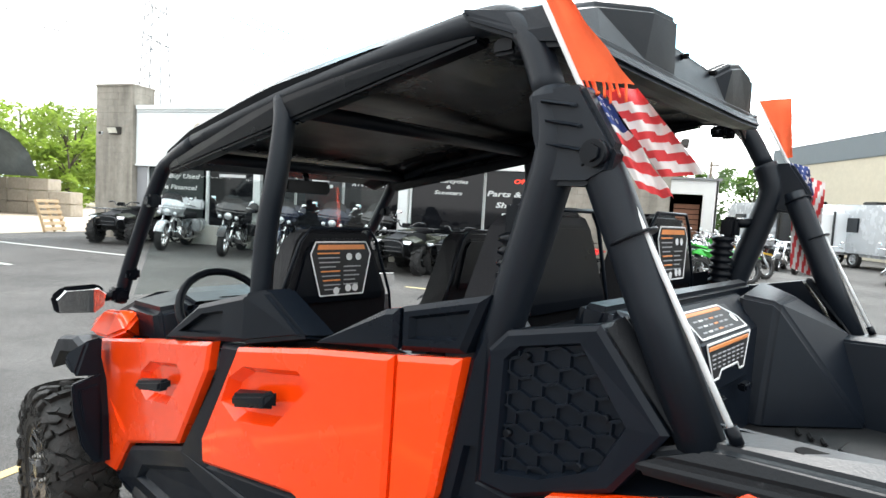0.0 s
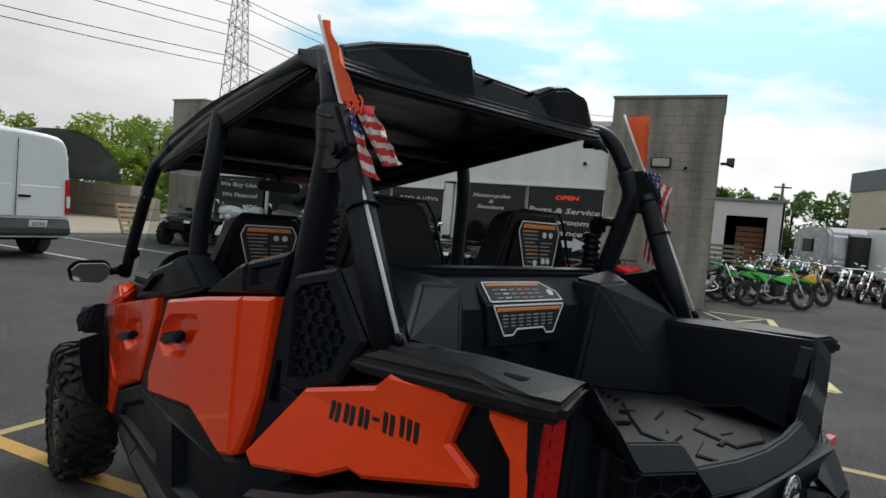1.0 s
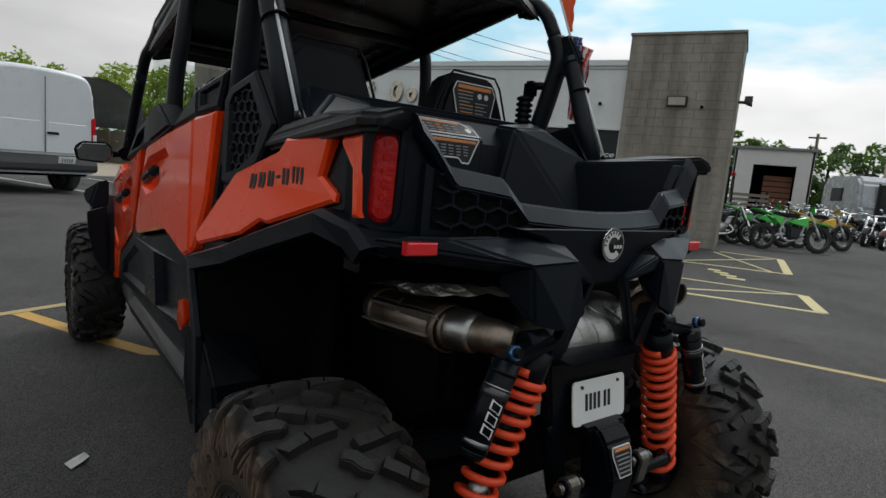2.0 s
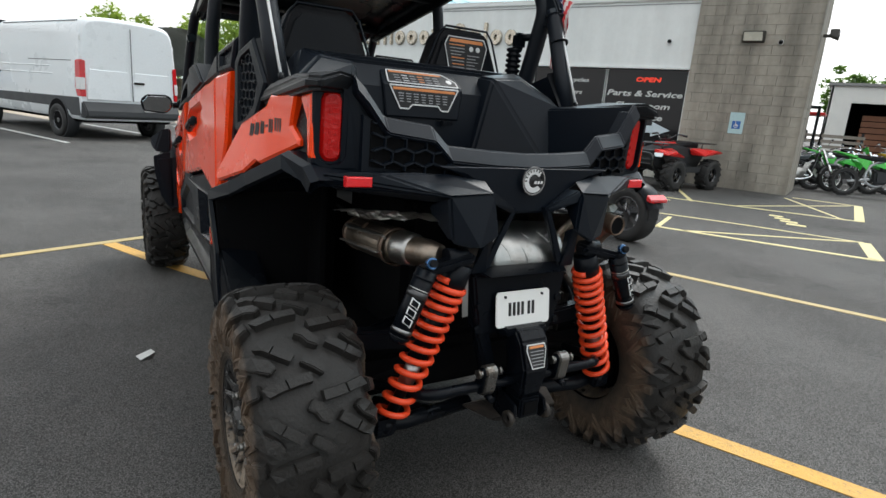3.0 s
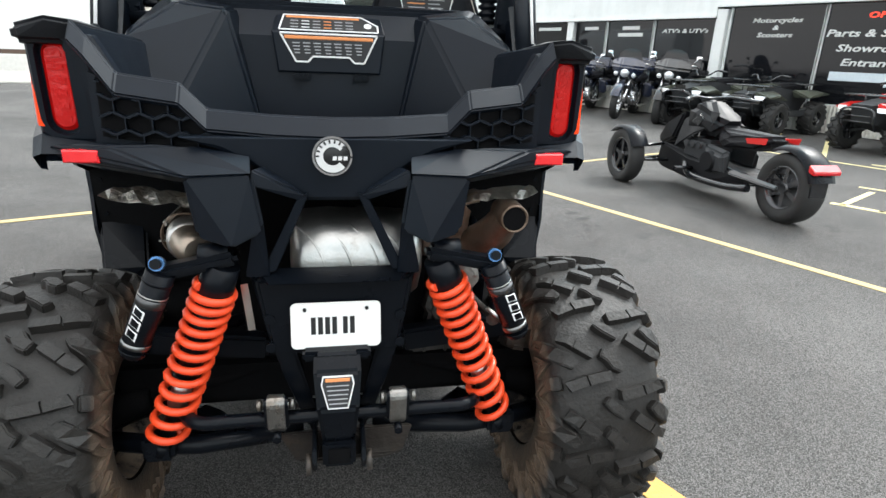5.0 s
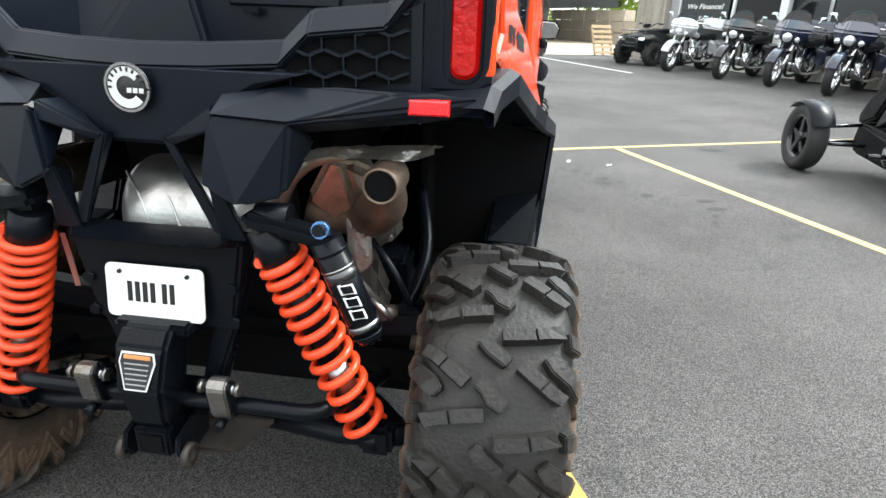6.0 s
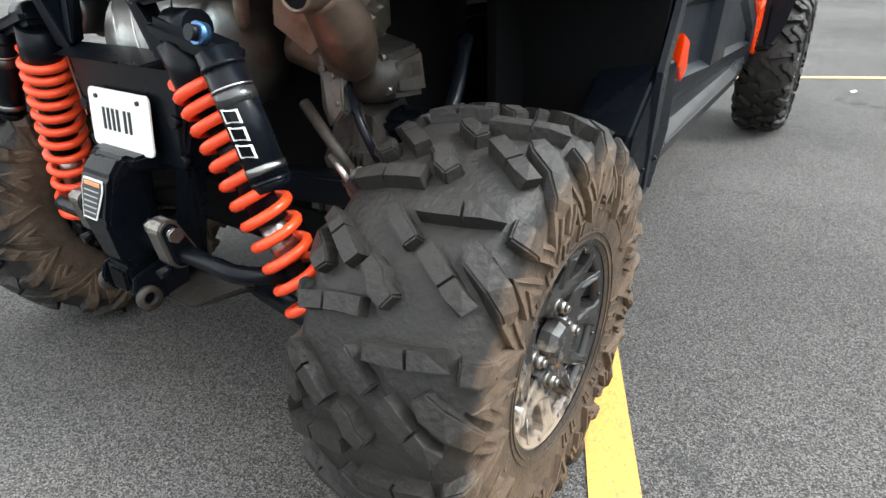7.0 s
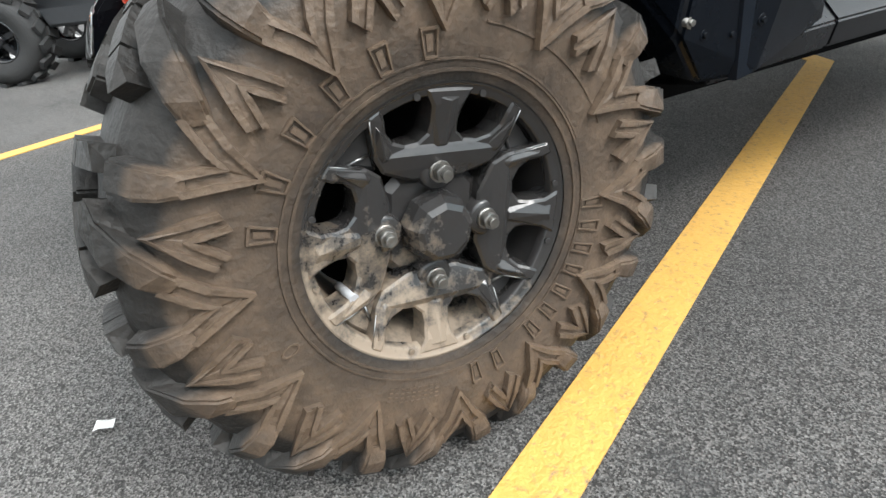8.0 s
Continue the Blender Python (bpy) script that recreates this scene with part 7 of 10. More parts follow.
seat(-0.31, 0.76, 1.565, False)
seat(0.34, 0.80, 1.575, True)
seat(-0.352, 1.50, 1.475, True)
seat(0.33, 1.50, 1.475, False)

# ---- front end ----
part("dashboard", join(hull([(sx * x, y, z) for sx in (-1, 1) for x, y, z in ((0.58, 2.30, 1.12), (0.58, 2.62, 1.10), (0.56, 2.25, 0.85), (0.56, 2.6, 0.85), (0.35, 2.22, 1.16), (0.35, 2.6, 1.15))], 0.03, 3), hull([(x, y, z) for x in (-0.48, -0.18) for y, z in ((2.20, 1.15), (2.36, 1.17), (2.3, 1.05))], 0.02)), BLACK, utv)
part("steering_wheel", join(pipe([Vector((-0.41, 2.08, 1.135)) + Matrix.Rotation(radians(-35), 3, "X") @ Vector((0.165 * math.cos(a), 0, 0.165 * math.sin(a))) for a in [2 * math.pi * i / 28 for i in range(28)]], 0.015, 10, True), rod((-0.41, 2.08, 1.135), (-0.40, 2.28, 1.02), 0.03), box((-0.41, 2.085, 1.133), (0.29, 0.02, 0.035), (-35, 0, 0), 0.008)), BLACK2, utv, "black steering wheel")
part("hood", hull([(sx * x, y, z) for sx in (-1, 1) for x, y, z in ((0.56, 2.60, 1.10), (0.45, 2.60, 1.14), (0.50, 3.05, 0.98), (0.35, 3.2, 0.94), (0.52, 3.05, 0.80), (0.56, 2.60, 0.85))], 0.03, 3), BLACK, utv)
def front(s):
    part("front_fender_panel", hull([(s * x, y, z) for x, y, z in ((0.645, 2.40, 1.03), (0.63, 2.55, 1.075), (0.60, 2.80, 1.04), (0.58, 3.0, 0.97), (0.655, 2.60, 0.96), (0.62, 2.95, 0.91), (0.55, 2.5, 1.08), (0.5, 3.0, 0.98), (0.55, 2.5, 0.95))], 0.012, 3), ORANGE, utv, "orange front fender panel")
    bm = bmesh.new()
    rows = []
    for i, (y, z) in enumerate([(2.545, 0.48), (2.56, 0.66), (2.60, 0.79), (2.71, 0.88), (2.91, 0.905), (3.14, 0.86), (3.28, 0.74)]):
        c = Vector((2.93 - y, 0.36 - z)).normalized()
        rows.append([bm.verts.new((s * x, y + c.x * k, z + c.y * k)) for x, k in ((0.46, 0), (0.675, -0.008), (0.695, 0.006), (0.692, 0.060), (0.66, 0.055), (0.46, 0.03))])
    for a, b in zip(rows, rows[1:]):
        for j in range(6):
            bm.faces.new((a[j], a[(j + 1) % 6], b[(j + 1) % 6], b[j]))
    bm.faces.new(rows[0]), bm.faces.new(rows[-1])
    part("front_fender", solid(bm), BLACK, utv, "black plastic front fender flare")
    part("mud_flap", hull([(s * x, y + dy, z) for dy in (0.0, 0.022) for x, y, z in ((0.690, 2.530, 0.84), (0.785, 2.535, 0.81), (0.778, 2.535, 0.70), (0.748, 2.540, 0.56), (0.71, 2.535, 0.49), (0.686, 2.530, 0.49))], 0.005), BLACK, utv, "black plastic flap behind the front wheel")
    part("flap_step", hull([(s * x, y + dy, z) for dy in (-0.012, 0.004) for x, y, z in ((0.700, 2.530, 0.80), (0.765, 2.532, 0.79), (0.745, 2.532, 0.66), (0.700, 2.530, 0.62))], 0.004), BLACK, utv)
    part("fender_lip", hull([(s * x, y, z) for x, y, z in ((0.685, 2.535, 0.985), (0.735, 2.54, 0.972), (0.80, 2.585, 0.915), (0.79, 2.61, 0.868), (0.775, 2.545, 0.835), (0.688, 2.535, 0.83), (0.67, 2.64, 0.96), (0.72, 2.66, 0.93), (0.67, 2.62, 0.86))], 0.008), BLACK, utv, "moulded lip of the front fender")
    part("door_hinge_side", hull([(s * x, y, z) for x, y, z in ((0.64, 2.36, 1.02), (0.66, 2.37, 0.55), (0.6, 2.46, 0.98), (0.6, 2.44, 0.55), (0.55, 2.36, 1.0), (0.55, 2.36, 0.55))], 0.01), BLACK2, utv)
    m = part("side_mirror", join(hull([(s * x, y, z) for x, y, z in ((0.655, 2.60, 1.155), (0.69, 2.58, 1.185), (0.81, 2.58, 1.18), (0.845, 2.60, 1.14), (0.83, 2.60, 1.075), (0.70, 2.60, 1.065), (0.66, 2.61, 1.10), (0.69, 2.66, 1.16), (0.80, 2.66, 1.16), (0.80, 2.66, 1.09), (0.70, 2.66, 1.09))], 0.008), rod((s * 0.66, 2.63, 1.12), (s * 0.585, 2.64, 1.13), 0.018), box((s * 0.60, 2.63, 1.13), (0.06, 0.07, 0.06), bev=0.01)), BLACK2, utv, "black side mirror")
    part("mirror_glass", plate([(0.675, 1.15), (0.70, 1.173), (0.805, 1.168), (0.83, 1.135), (0.818, 1.085), (0.705, 1.077), (0.678, 1.105)], lambda u, v, d: Vector((s * u, 2.548 + 0.12 * (u - 0.75) - 0.30 * (v - 1.12) + d, v)), 0.03, 0.001), MIRROR, m)


both(front)
ws = part("windscreen", plate([(-0.54, 0), (0.54, 0), (0.52, 1), (-0.52, 1)], lambda u, v, d: Vector((u, 2.64 - 0.33 * v, 1.12 + 0.50 * v + d)), 0.005, 0), CLEAR, utv, "clear polycarbonate windscreen")
ws.visible_shadow = False
part("inner_mirror", join(hull([(x, y, z) for x in (-0.11, 0.11) for y, z in ((2.20, 1.64), (2.20, 1.58), (2.24, 1.63), (2.24, 1.59))], 0.01), rod((0, 2.22, 1.63), (0, 2.24, 1.68), 0.012)), BLACK2, utv, "black rear-view mirror")

# ---- flags on the cage stays ----
def cloth(origin, uvec, vvec, nu, nv, wave, colour, name, label_, mats, parent, pin=0.0):
    bm = bmesh.new()
    o, uvec, vvec = Vector(origin), Vector(uvec), Vector(vvec)
    nrm = uvec.cross(vvec).normalized()
    g = []
    for i in range(nu + 1):
        row = []
        for j in range(nv + 1):
            a, b = i / nu, j / nv
            row.append(bm.verts.new(o + uvec * a * (1 - pin * b) + vvec * b + nrm * wave * (math.sin(9 * a + 3 * b) * a + 0.6 * math.sin(17 * a * b + 2)) * (0.25 + a)))
        g.append(row)
    for i in range(nu):
        for j in range(nv):
            f = bm.faces.new((g[i][j], g[i + 1][j], g[i + 1][j + 1], g[i][j + 1]))
            f.smooth = True
            f.material_index = colour(i / nu, j / nv)
    return part(name, bm, mats, parent, label_)


def flag(s):
    base, top = Vector((s * 0.585, 0.30, 1.275)), Vector((s * 0.620, 0.665, 1.958))
    d = top - base
    pole = part("flag_pole", pipe([base + d * t for t in (0, 0.25, 0.5, 0.75, 1.0)], 0.0046, 8), DECALW, utv, "thin white flag whip tied to the cage")
    part("pole_ferrule", rod(base, base + d * 0.03, 0.009), BLACK2, pole)
    for t in (0.36, 0.52):
        c = base + d * t + Vector((s * -0.004, 0.028, 0.008))
        part("cable_tie", rod(c - d * 0.003, c + d * 0.003, 0.0365, n=20), BLACK2, pole)
    P = lambda t: base + d * t
    if s < 0:
        # narrow orange cloth hanging along the whip, wider and torn at its lower end
        cloth(P(0.985), (0.0, -0.032, -0.006), P(0.71) - P(0.985), 8, 24, 0.006, lambda u, v: 0, "orange_flag", "frayed orange cloth flag", [FLAGO], pole, -1.9)
        for k in range(9):
            a = P(0.71) + Vector((0.004 * (k % 3), -0.008 * k, 0.004))
            part("torn_thread", pipe(curve([a, a + Vector((0.006, -0.006, -0.012 - 0.005 * (k % 4))), a + Vector((0.0, -0.012, -0.026 - 0.008 * (k % 3)))], 3), 0.0022, 5), FLAGO, pole)
        cloth(P(0.70), (0.012, -0.029, -0.010), P(0.475) - P(0.70) + Vector((0, -0.02, 0)), 16, 26, 0.010, lambda u, v: (2 if (int(u * 16) % 3 == 1 and int(v * 26) % 3 == 1) else 3) if (v < 0.36) else (1 if int(v * 9) % 2 == 0 else 2), "striped_flag", "tattered red and white striped flag with a blue corner", [FLAGO, FLAGR, FLAGW, FLAGB], pole, -0.5)
        cloth(P(0.70) + Vector((0.012, -0.033, -0.010)), (0.014, -0.044, 0.004), (0.03, -0.085, -0.125), 12, 24, 0.012, lambda u, v: 1 if v < 0.12 or int((v - u * 0.10) * 9) % 2 == 0 else 2, "flag_tail", "red and white striped cloth end", [FLAGO, FLAGR, FLAGW, FLAGB], pole, -0.25)
    else:
        cloth(P(0.985), (0.01, -0.092, 0.004), P(0.72) - P(0.985), 8, 20, 0.005, lambda u, v: 0, "orange_flag", "frayed orange cloth flag", [FLAGO], pole, 0.80)
        cloth(P(0.70), (0.008, -0.055, -0.012), (0.0, -0.055, -0.095), 16, 12, 0.004, lambda u, v: 2 if (int(u * 16) % 4 == 1 and int(v * 12) % 4 == 2) or (int(u * 16) % 4 == 3 and int(v * 12) % 4 == 0) else 3, "star_field", "blue cloth with white dots", [FLAGO, FLAGR, FLAGW, FLAGB], pole, 0.6)
        cloth(P(0.66), (0.02, -0.085, -0.03), (0.0, -0.02, -0.29), 20, 26, 0.012, lambda u, v: 1 if int((u * 0.9 + v * 0.55) * 9) % 2 == 0 else 2, "striped_flag", "hanging red and white striped flag", [FLAGO, FLAGR, FLAGW, FLAGB], pole, 0.25)


both(flag)

# ---- other vehicles in the lot ----
TYRE = mat("plain_tyre", (0.018, 0.018, 0.018), 0.7, bump=0.3, bscale=80)
PAINTB = mat("black_paint", (0.010, 0.011, 0.013), 0.18, var=0.1, bump=0.01, coat=0.4)
PAINTN = mat("dark_blue_paint", (0.012, 0.018, 0.040), 0.15, var=0.1, bump=0.01, coat=0.6)
PAINTG = mat("satin_black_paint", (0.008, 0.0085, 0.010), 0.48, var=0.1, bump=0.02, spec=0.16)
PAINTR = mat("red_plastic", (0.62, 0.018, 0.016), 0.3, var=0.06, bump=0.02, coat=0.3)
PAINTW = mat("white_van_paint", (0.76, 0.79, 0.81), 0.3, var=0.06, coarse=0.8, bump=0.01, coat=0.3, dust=(0.45, 0.46, 0.46), dust_amt=0.15)
SILVER = mat("pearl_silver_paint", (0.52, 0.54, 0.56), 0.25, metal=0.3, bump=0.01, coat=0.4)
GREEN = mat("bright_green_plastic", (0.06, 0.55, 0.06), 0.3, var=0.06, bump=0.02, coat=0.3)
CAMO = mat("dark_camo_plastic", (0.05, 0.055, 0.04), 0.5, var=0.5, scale=9, bump=0.05)
HEADL = mat("headlight_glass", (0.7, 0.72, 0.74), 0.08, metal=0.6, bump=0.1)
TAILR = mat("tail_light_red", (0.55, 0.01, 0.015), 0.15, bump=0.2, coat=0.5)
GREYP = mat("grey_trim_plastic", (0.030, 0.032, 0.035), 0.55, spec=0.3)
SMOKE = glass("smoked_screen", (0.16, 0.19, 0.22), 0.03)
VANGREY = mat("van_grey_trim", (0.065, 0.068, 0.072), 0.6, var=0.12, bump=0.1, spec=0.3)
AUTOGLASS = mat("car_glass", (0.012, 0.016, 0.02), 0.05, bump=0, rvar=0.02)


def small_wheel(parent, at, R, w, rim=0.6, knobs=0, spokes=5, rim_mat=None, name="wheel", steer=0, axis_tilt=0):
    """A wheel with its axle along local x."""
    e = new(name)
    e.empty_display_size = 0.05
    e.parent = parent
    e.matrix_local = Matrix.Translation(at) @ pose(0, 0, 0, 0, axis_tilt, steer)
    h = w / 2
    r = R * rim
    k = 0.012 if knobs else 0.0
    bm = lathe([(-h * 0.8, r), (-h, r + (R - r) * 0.35), (-h * 0.96, R - k - (R - r) * 0.2), (-h * 0.75, R - k - 0.008), (-h * 0.3, R - k), (h * 0.3, R - k), (h * 0.75, R - k - 0.008), (h * 0.96, R - k - (R - r) * 0.2), (h, r + (R - r) * 0.35), (h * 0.8, r)], n=36)
    lugs = []
    for i in range(knobs):
        a = 2 * math.pi * i / knobs
        for sx in (-1, 1):
            b = bmesh.new()
            aa = a + (0.5 * 2 * math.pi / knobs if sx > 0 else 0)
            bmesh.ops.create_cube(b, size=1, matrix=Matrix.Rotation(aa, 4, "X") @ Matrix.Translation((sx * h * 0.48, 0, R - k * 0.6)) @ Matrix.Rotation(sx * 0.4, 4, "Z") @ Matrix.Diagonal((h * 0.85, 2 * math.pi * R / knobs * 0.5, k * 2.2, 1)))
            lugs.append(b)
    part("tyre", bm, TYRE, e)
    if lugs:
        tagged(part("knobbly_tread", join(*lugs), TYRE, e), kind="stuff")
    rm = rim_mat or PAINTB
    bits = [lathe([(-h * 0.8, r), (-h * 0.85, r - 0.008), (-h * 0.4, r * 0.86), (h * 0.4, r * 0.86), (h * 0.85, r - 0.008), (h * 0.8, r)], n=32), rod((-h * 0.75, 0, 0), (h * 0.75, 0, 0), r * 0.24)]
    for i in range(spokes):
        a = 2 * math.pi * i / spokes
        b = bmesh.new()
        bmesh.ops.create_cube(b, size=1, matrix=Matrix.Rotation(a, 4, "X") @ Matrix.Translation((0, 0, r * 0.52)) @ Matrix.Diagonal((h * 1.1 if spokes < 9 else 0.006, r * 0.22 if spokes < 9 else 0.006, r * 0.8, 1)))
        bits.append(b)
    part("rim", join(*bits), rm, e)
    return e


def atv(m, paint, label_, group="", rack=True):
    t = thing("atv", m, label_, "quad bike", group)
    for sx in (-1, 1):
        for y, R, w in ((0.62, 0.30, 0.20), (-0.62, 0.30, 0.25)):
            small_wheel(t, (sx * 0.46, y, R), R, w, 0.48, 16, 5, PAINTB, "wheel", 0)
        part("front_fender", hull([(sx * x, y, z) for x, y, z in ((0.20, 0.35, 0.78), (0.20, 0.98, 0.76), (0.50, 0.95, 0.66), (0.54, 0.70, 0.72), (0.52, 0.38, 0.62), (0.20, 0.95, 0.66), (0.25, 0.4, 0.66), (0.5, 0.55, 0.68))], 0.02), paint, t)
        part("rear_fender", hull([(sx * x, y, z) for x, y, z in ((0.18, -0.25, 0.80), (0.18, -0.98, 0.80), (0.55, -0.95, 0.74), (0.57, -0.65, 0.78), (0.52, -0.30, 0.66), (0.2, -0.9, 0.70), (0.2, -0.3, 0.66))], 0.02), paint, t)
        part("headlight", hull([(sx * x, y, z) for x, y, z in ((0.22, 1.00, 0.70), (0.42, 0.96, 0.70), (0.40, 0.98, 0.62), (0.26, 1.02, 0.62), (0.3, 0.92, 0.66))], 0.01), HEADL, t)
        part("foot_well", hull([(sx * x, y, z) for x, y, z in ((0.16, 0.32, 0.34), (0.46, 0.32, 0.34), (0.46, -0.30, 0.34), (0.16, -0.30, 0.34), (0.16, 0.32, 0.40), (0.46, 0.36, 0.46), (0.46, -0.34, 0.46))], 0.015), GREYP, t)
        part("suspension_arm", join(rod((sx * 0.12, 0.62, 0.36), (sx * 0.38, 0.62, 0.30), 0.02), rod((sx * 0.16, 0.62, 0.62), (sx * 0.32, 0.62, 0.36), 0.03)), GREYP, t)
    part("body", hull([(sx * x, y, z) for sx in (-1, 1) for x, y, z in ((0.18, 1.0, 0.72), (0.20, 0.9, 0.45), (0.16, 0.3, 0.86), (0.18, -0.2, 0.80), (0.18, -0.9, 0.72), (0.18, 0.4, 0.30), (0.18, -0.6, 0.32))], 0.03), GREYP, t)
    part("tank_cover", hull([(sx * x, y, z) for sx in (-1, 1) for x, y, z in ((0.13, 0.55, 0.88), (0.12, 0.10, 0.90), (0.16, 0.5, 0.78), (0.15, 0.05, 0.76))], 0.03), paint, t)
    part("seat", hull([(sx * x, y, z) for sx in (-1, 1) for x, y, z in ((0.11, 0.10, 0.88), (0.16, -0.35, 0.90), (0.15, -0.62, 0.92), (0.15, 0.1, 0.80), (0.18, -0.62, 0.80))], 0.035, 3), SEAT, t)
    part("handlebar", join(pipe(curve([(-0.38, 0.22, 1.02), (-0.22, 0.28, 1.04), (-0.1, 0.38, 0.95), (0.1, 0.38, 0.95), (0.22, 0.28, 1.04), (0.38, 0.22, 1.02)], 4), 0.014), *[rod((sx * 0.38, 0.22, 1.02), (sx * 0.25, 0.265, 1.04), 0.02) for sx in (-1, 1)], hull([(x, y, z) for x in (-0.08, 0.08) for y, z in ((0.40, 0.92), (0.42, 1.02), (0.30, 1.03), (0.32, 0.95))], 0.015)), PAINTB, t)
    if rack:
        for y0, y1, z in ((0.45, 0.95, 0.86), (-0.92, -0.45, 0.90)):
            r = part("rack", pipe([(-0.36, y0, z), (0.36, y0, z), (0.36, y1, z), (-0.36, y1, z)], 0.013, 8, True), PAINTB, t)
            for k in (1, 2, 3):
                part("rack_bar", rod((-0.36, y0 + (y1 - y0) * k / 4, z), (0.36, y0 + (y1 - y0) * k / 4, z), 0.011, n=8), PAINTB, r)
            for x in (-0.2, 0.2):
                part("rack_post", rod((x, (y0 + y1) / 2, z), (x, (y0 + y1) / 2, z - 0.14), 0.012, n=8), PAINTB, r)
    part("front_guard", join(pipe(curve([(-0.26, 0.95, 0.36), (-0.27, 1.06, 0.48), (-0.22, 1.07, 0.66), (0.22, 1.07, 0.66), (0.27, 1.06, 0.48), (0.26, 0.95, 0.36)], 4), 0.016), *[rod((-0.22, 1.06, z), (0.22, 1.06, z), 0.012) for z in (0.48, 0.56)]), PAINTB, t)
    return t


def motorcycle(m, paint, label_, group="", fairing=True, bags=True, name="motorcycle"):
    """A heavy road motorcycle, front towards +y, leaning on its stand."""
    t = thing(name, m @ pose(0, 0, 0, 0, -5, 0), label_, "motorcycle", group)
    small_wheel(t, (0, 0.86, 0.32), 0.32, 0.13, 0.68, 0, 9, CHROME, "front_wheel", 0)
    small_wheel(t, (0, -0.76, 0.32), 0.32, 0.16, 0.66, 0, 9, CHROME, "rear_wheel")
    for nm, y, a0, a1 in (("front_fender", 0.86, 20, 165), ("rear_fender", -0.76, 10, 175)):
        bm = bmesh.new()
        rows = []
        for i in range(13):
            a = radians(a0 + (a1 - a0) * i / 12)
            rows.append([bm.verts.new((x, y + r * math.cos(a), 0.32 + r * math.sin(a))) for x, r in ((-0.09, 0.31), (-0.085, 0.345), (-0.05, 0.365), (0.05, 0.365), (0.085, 0.345), (0.09, 0.31))])
        for p, q in zip(rows, rows[1:]):
            for j in range(5):
                bm.faces.new((p[j], p[j + 1], q[j + 1], q[j]))
        part(nm, solid(bm, True), paint, t)
    for sx in (-1, 1):
        part("fork", join(rod((sx * 0.10, 0.86, 0.32), (sx * 0.10, 0.52, 0.98), 0.026), rod((sx * 0.10, 0.86, 0.32), (sx * 0.10, 0.70, 0.63), 0.034)), CHROME, t)
        part("exhaust", pipe(curve([(sx * 0.08, 0.22, 0.52), (sx * 0.20, 0.30, 0.34), (sx * 0.22, 0.05, 0.24), (sx * 0.22, -0.5, 0.24), (sx * 0.22, -1.05, 0.27)], 4), 0.04, rad=[0.024] * 8 + [0.03] * 4 + [0.046] * 5), CHROME, t)
        part("auxiliary_lamp", lathe([(0.78, 0.001), (0.775, 0.035), (0.74, 0.045), (0.70, 0.03)], (sx * 0.17, 0, 0.83), "y", 16), HEADL, t)
        if bags:
            part("saddlebag", hull([(sx * x, y, z) for x, y, z in ((0.16, -0.45, 0.70), (0.34, -0.47, 0.66), (0.36, -0.52, 0.40), (0.18, -0.5, 0.38), (0.16, -1.05, 0.72), (0.34, -1.08, 0.68), (0.33, -1.02, 0.42), (0.18, -1.0, 0.4))], 0.03, 3), paint, t)
        part("mirror", join(rod((sx * 0.30, 0.50, 1.08), (sx * 0.40, 0.52, 1.20), 0.006), hull([(sx * (0.40 + dx), 0.52, 1.20 + dz) for dx, dz in ((-0.05, -0.03), (0.06, -0.02), (0.06, 0.03), (-0.04, 0.03))] + [(sx * 0.41, 0.55, 1.20)], 0.004)), CHROME, t)
    part("headlight", lathe([(0.80, 0.001), (0.795, 0.06), (0.76, 0.085), (0.66, 0.07), (0.64, 0.001)], (0, 0, 0.86), "y", 20), HEADL, t)
    part("engine", join(lathe([(-0.15, 0.001), (-0.15, 0.15), (0.15, 0.15), (0.15, 0.001)], (0, 0.0, 0.38), "x", 20), *[hull([(x, y0 + dy + k * 0.10, z) for x in (-0.09, 0.09) for dy, z in ((-0.07, 0.42), (0.07, 0.42), (-0.07 + k * 0.09, 0.66), (0.07 + k * 0.09, 0.66))], 0.008) for k, y0 in ((-1, 0.0), (1, 0.05))], box((0, -0.28, 0.40), (0.22, 0.3, 0.24), bev=0.03)), CHROME if fairing else STEEL, t)
    part("frame", join(pipe(curve([(0, 0.50, 0.95), (0, 0.40, 0.5), (0, 0.25, 0.20), (0, -0.3, 0.18), (0, -0.74, 0.32)], 4), 0.03), pipe([(0, 0.50, 0.90), (0, -0.2, 0.66), (0, -0.74, 0.5)], 0.03)), PAINTB, t)
    part("tank", hull([(sx * x, y, z) for sx in (-1, 1) for x, y, z in ((0.08, 0.42, 0.92), (0.15, 0.25, 0.88), (0.13, -0.05, 0.82), (0.05, -0.12, 0.80), (0.10, 0.40, 0.76), (0.16, 0.2, 0.74), (0.12, -0.1, 0.72), (0.05, 0.25, 0.95))], 0.04, 3), paint, t)
    part("seat", hull([(sx * x, y, z) for sx in (-1, 1) for x, y, z in ((0.12, -0.10, 0.80), (0.19, -0.35, 0.72), (0.16, -0.55, 0.80), (0.15, -0.85, 0.84), (0.13, -0.1, 0.68), (0.17, -0.85, 0.72))], 0.04, 3), SEAT, t)
    part("handlebar", pipe(curve([(-0.42, 0.22, 1.02), (-0.28, 0.36, 1.06), (0, 0.46, 1.02), (0.28, 0.36, 1.06), (0.42, 0.22, 1.02)], 4), 0.014), CHROME, t)
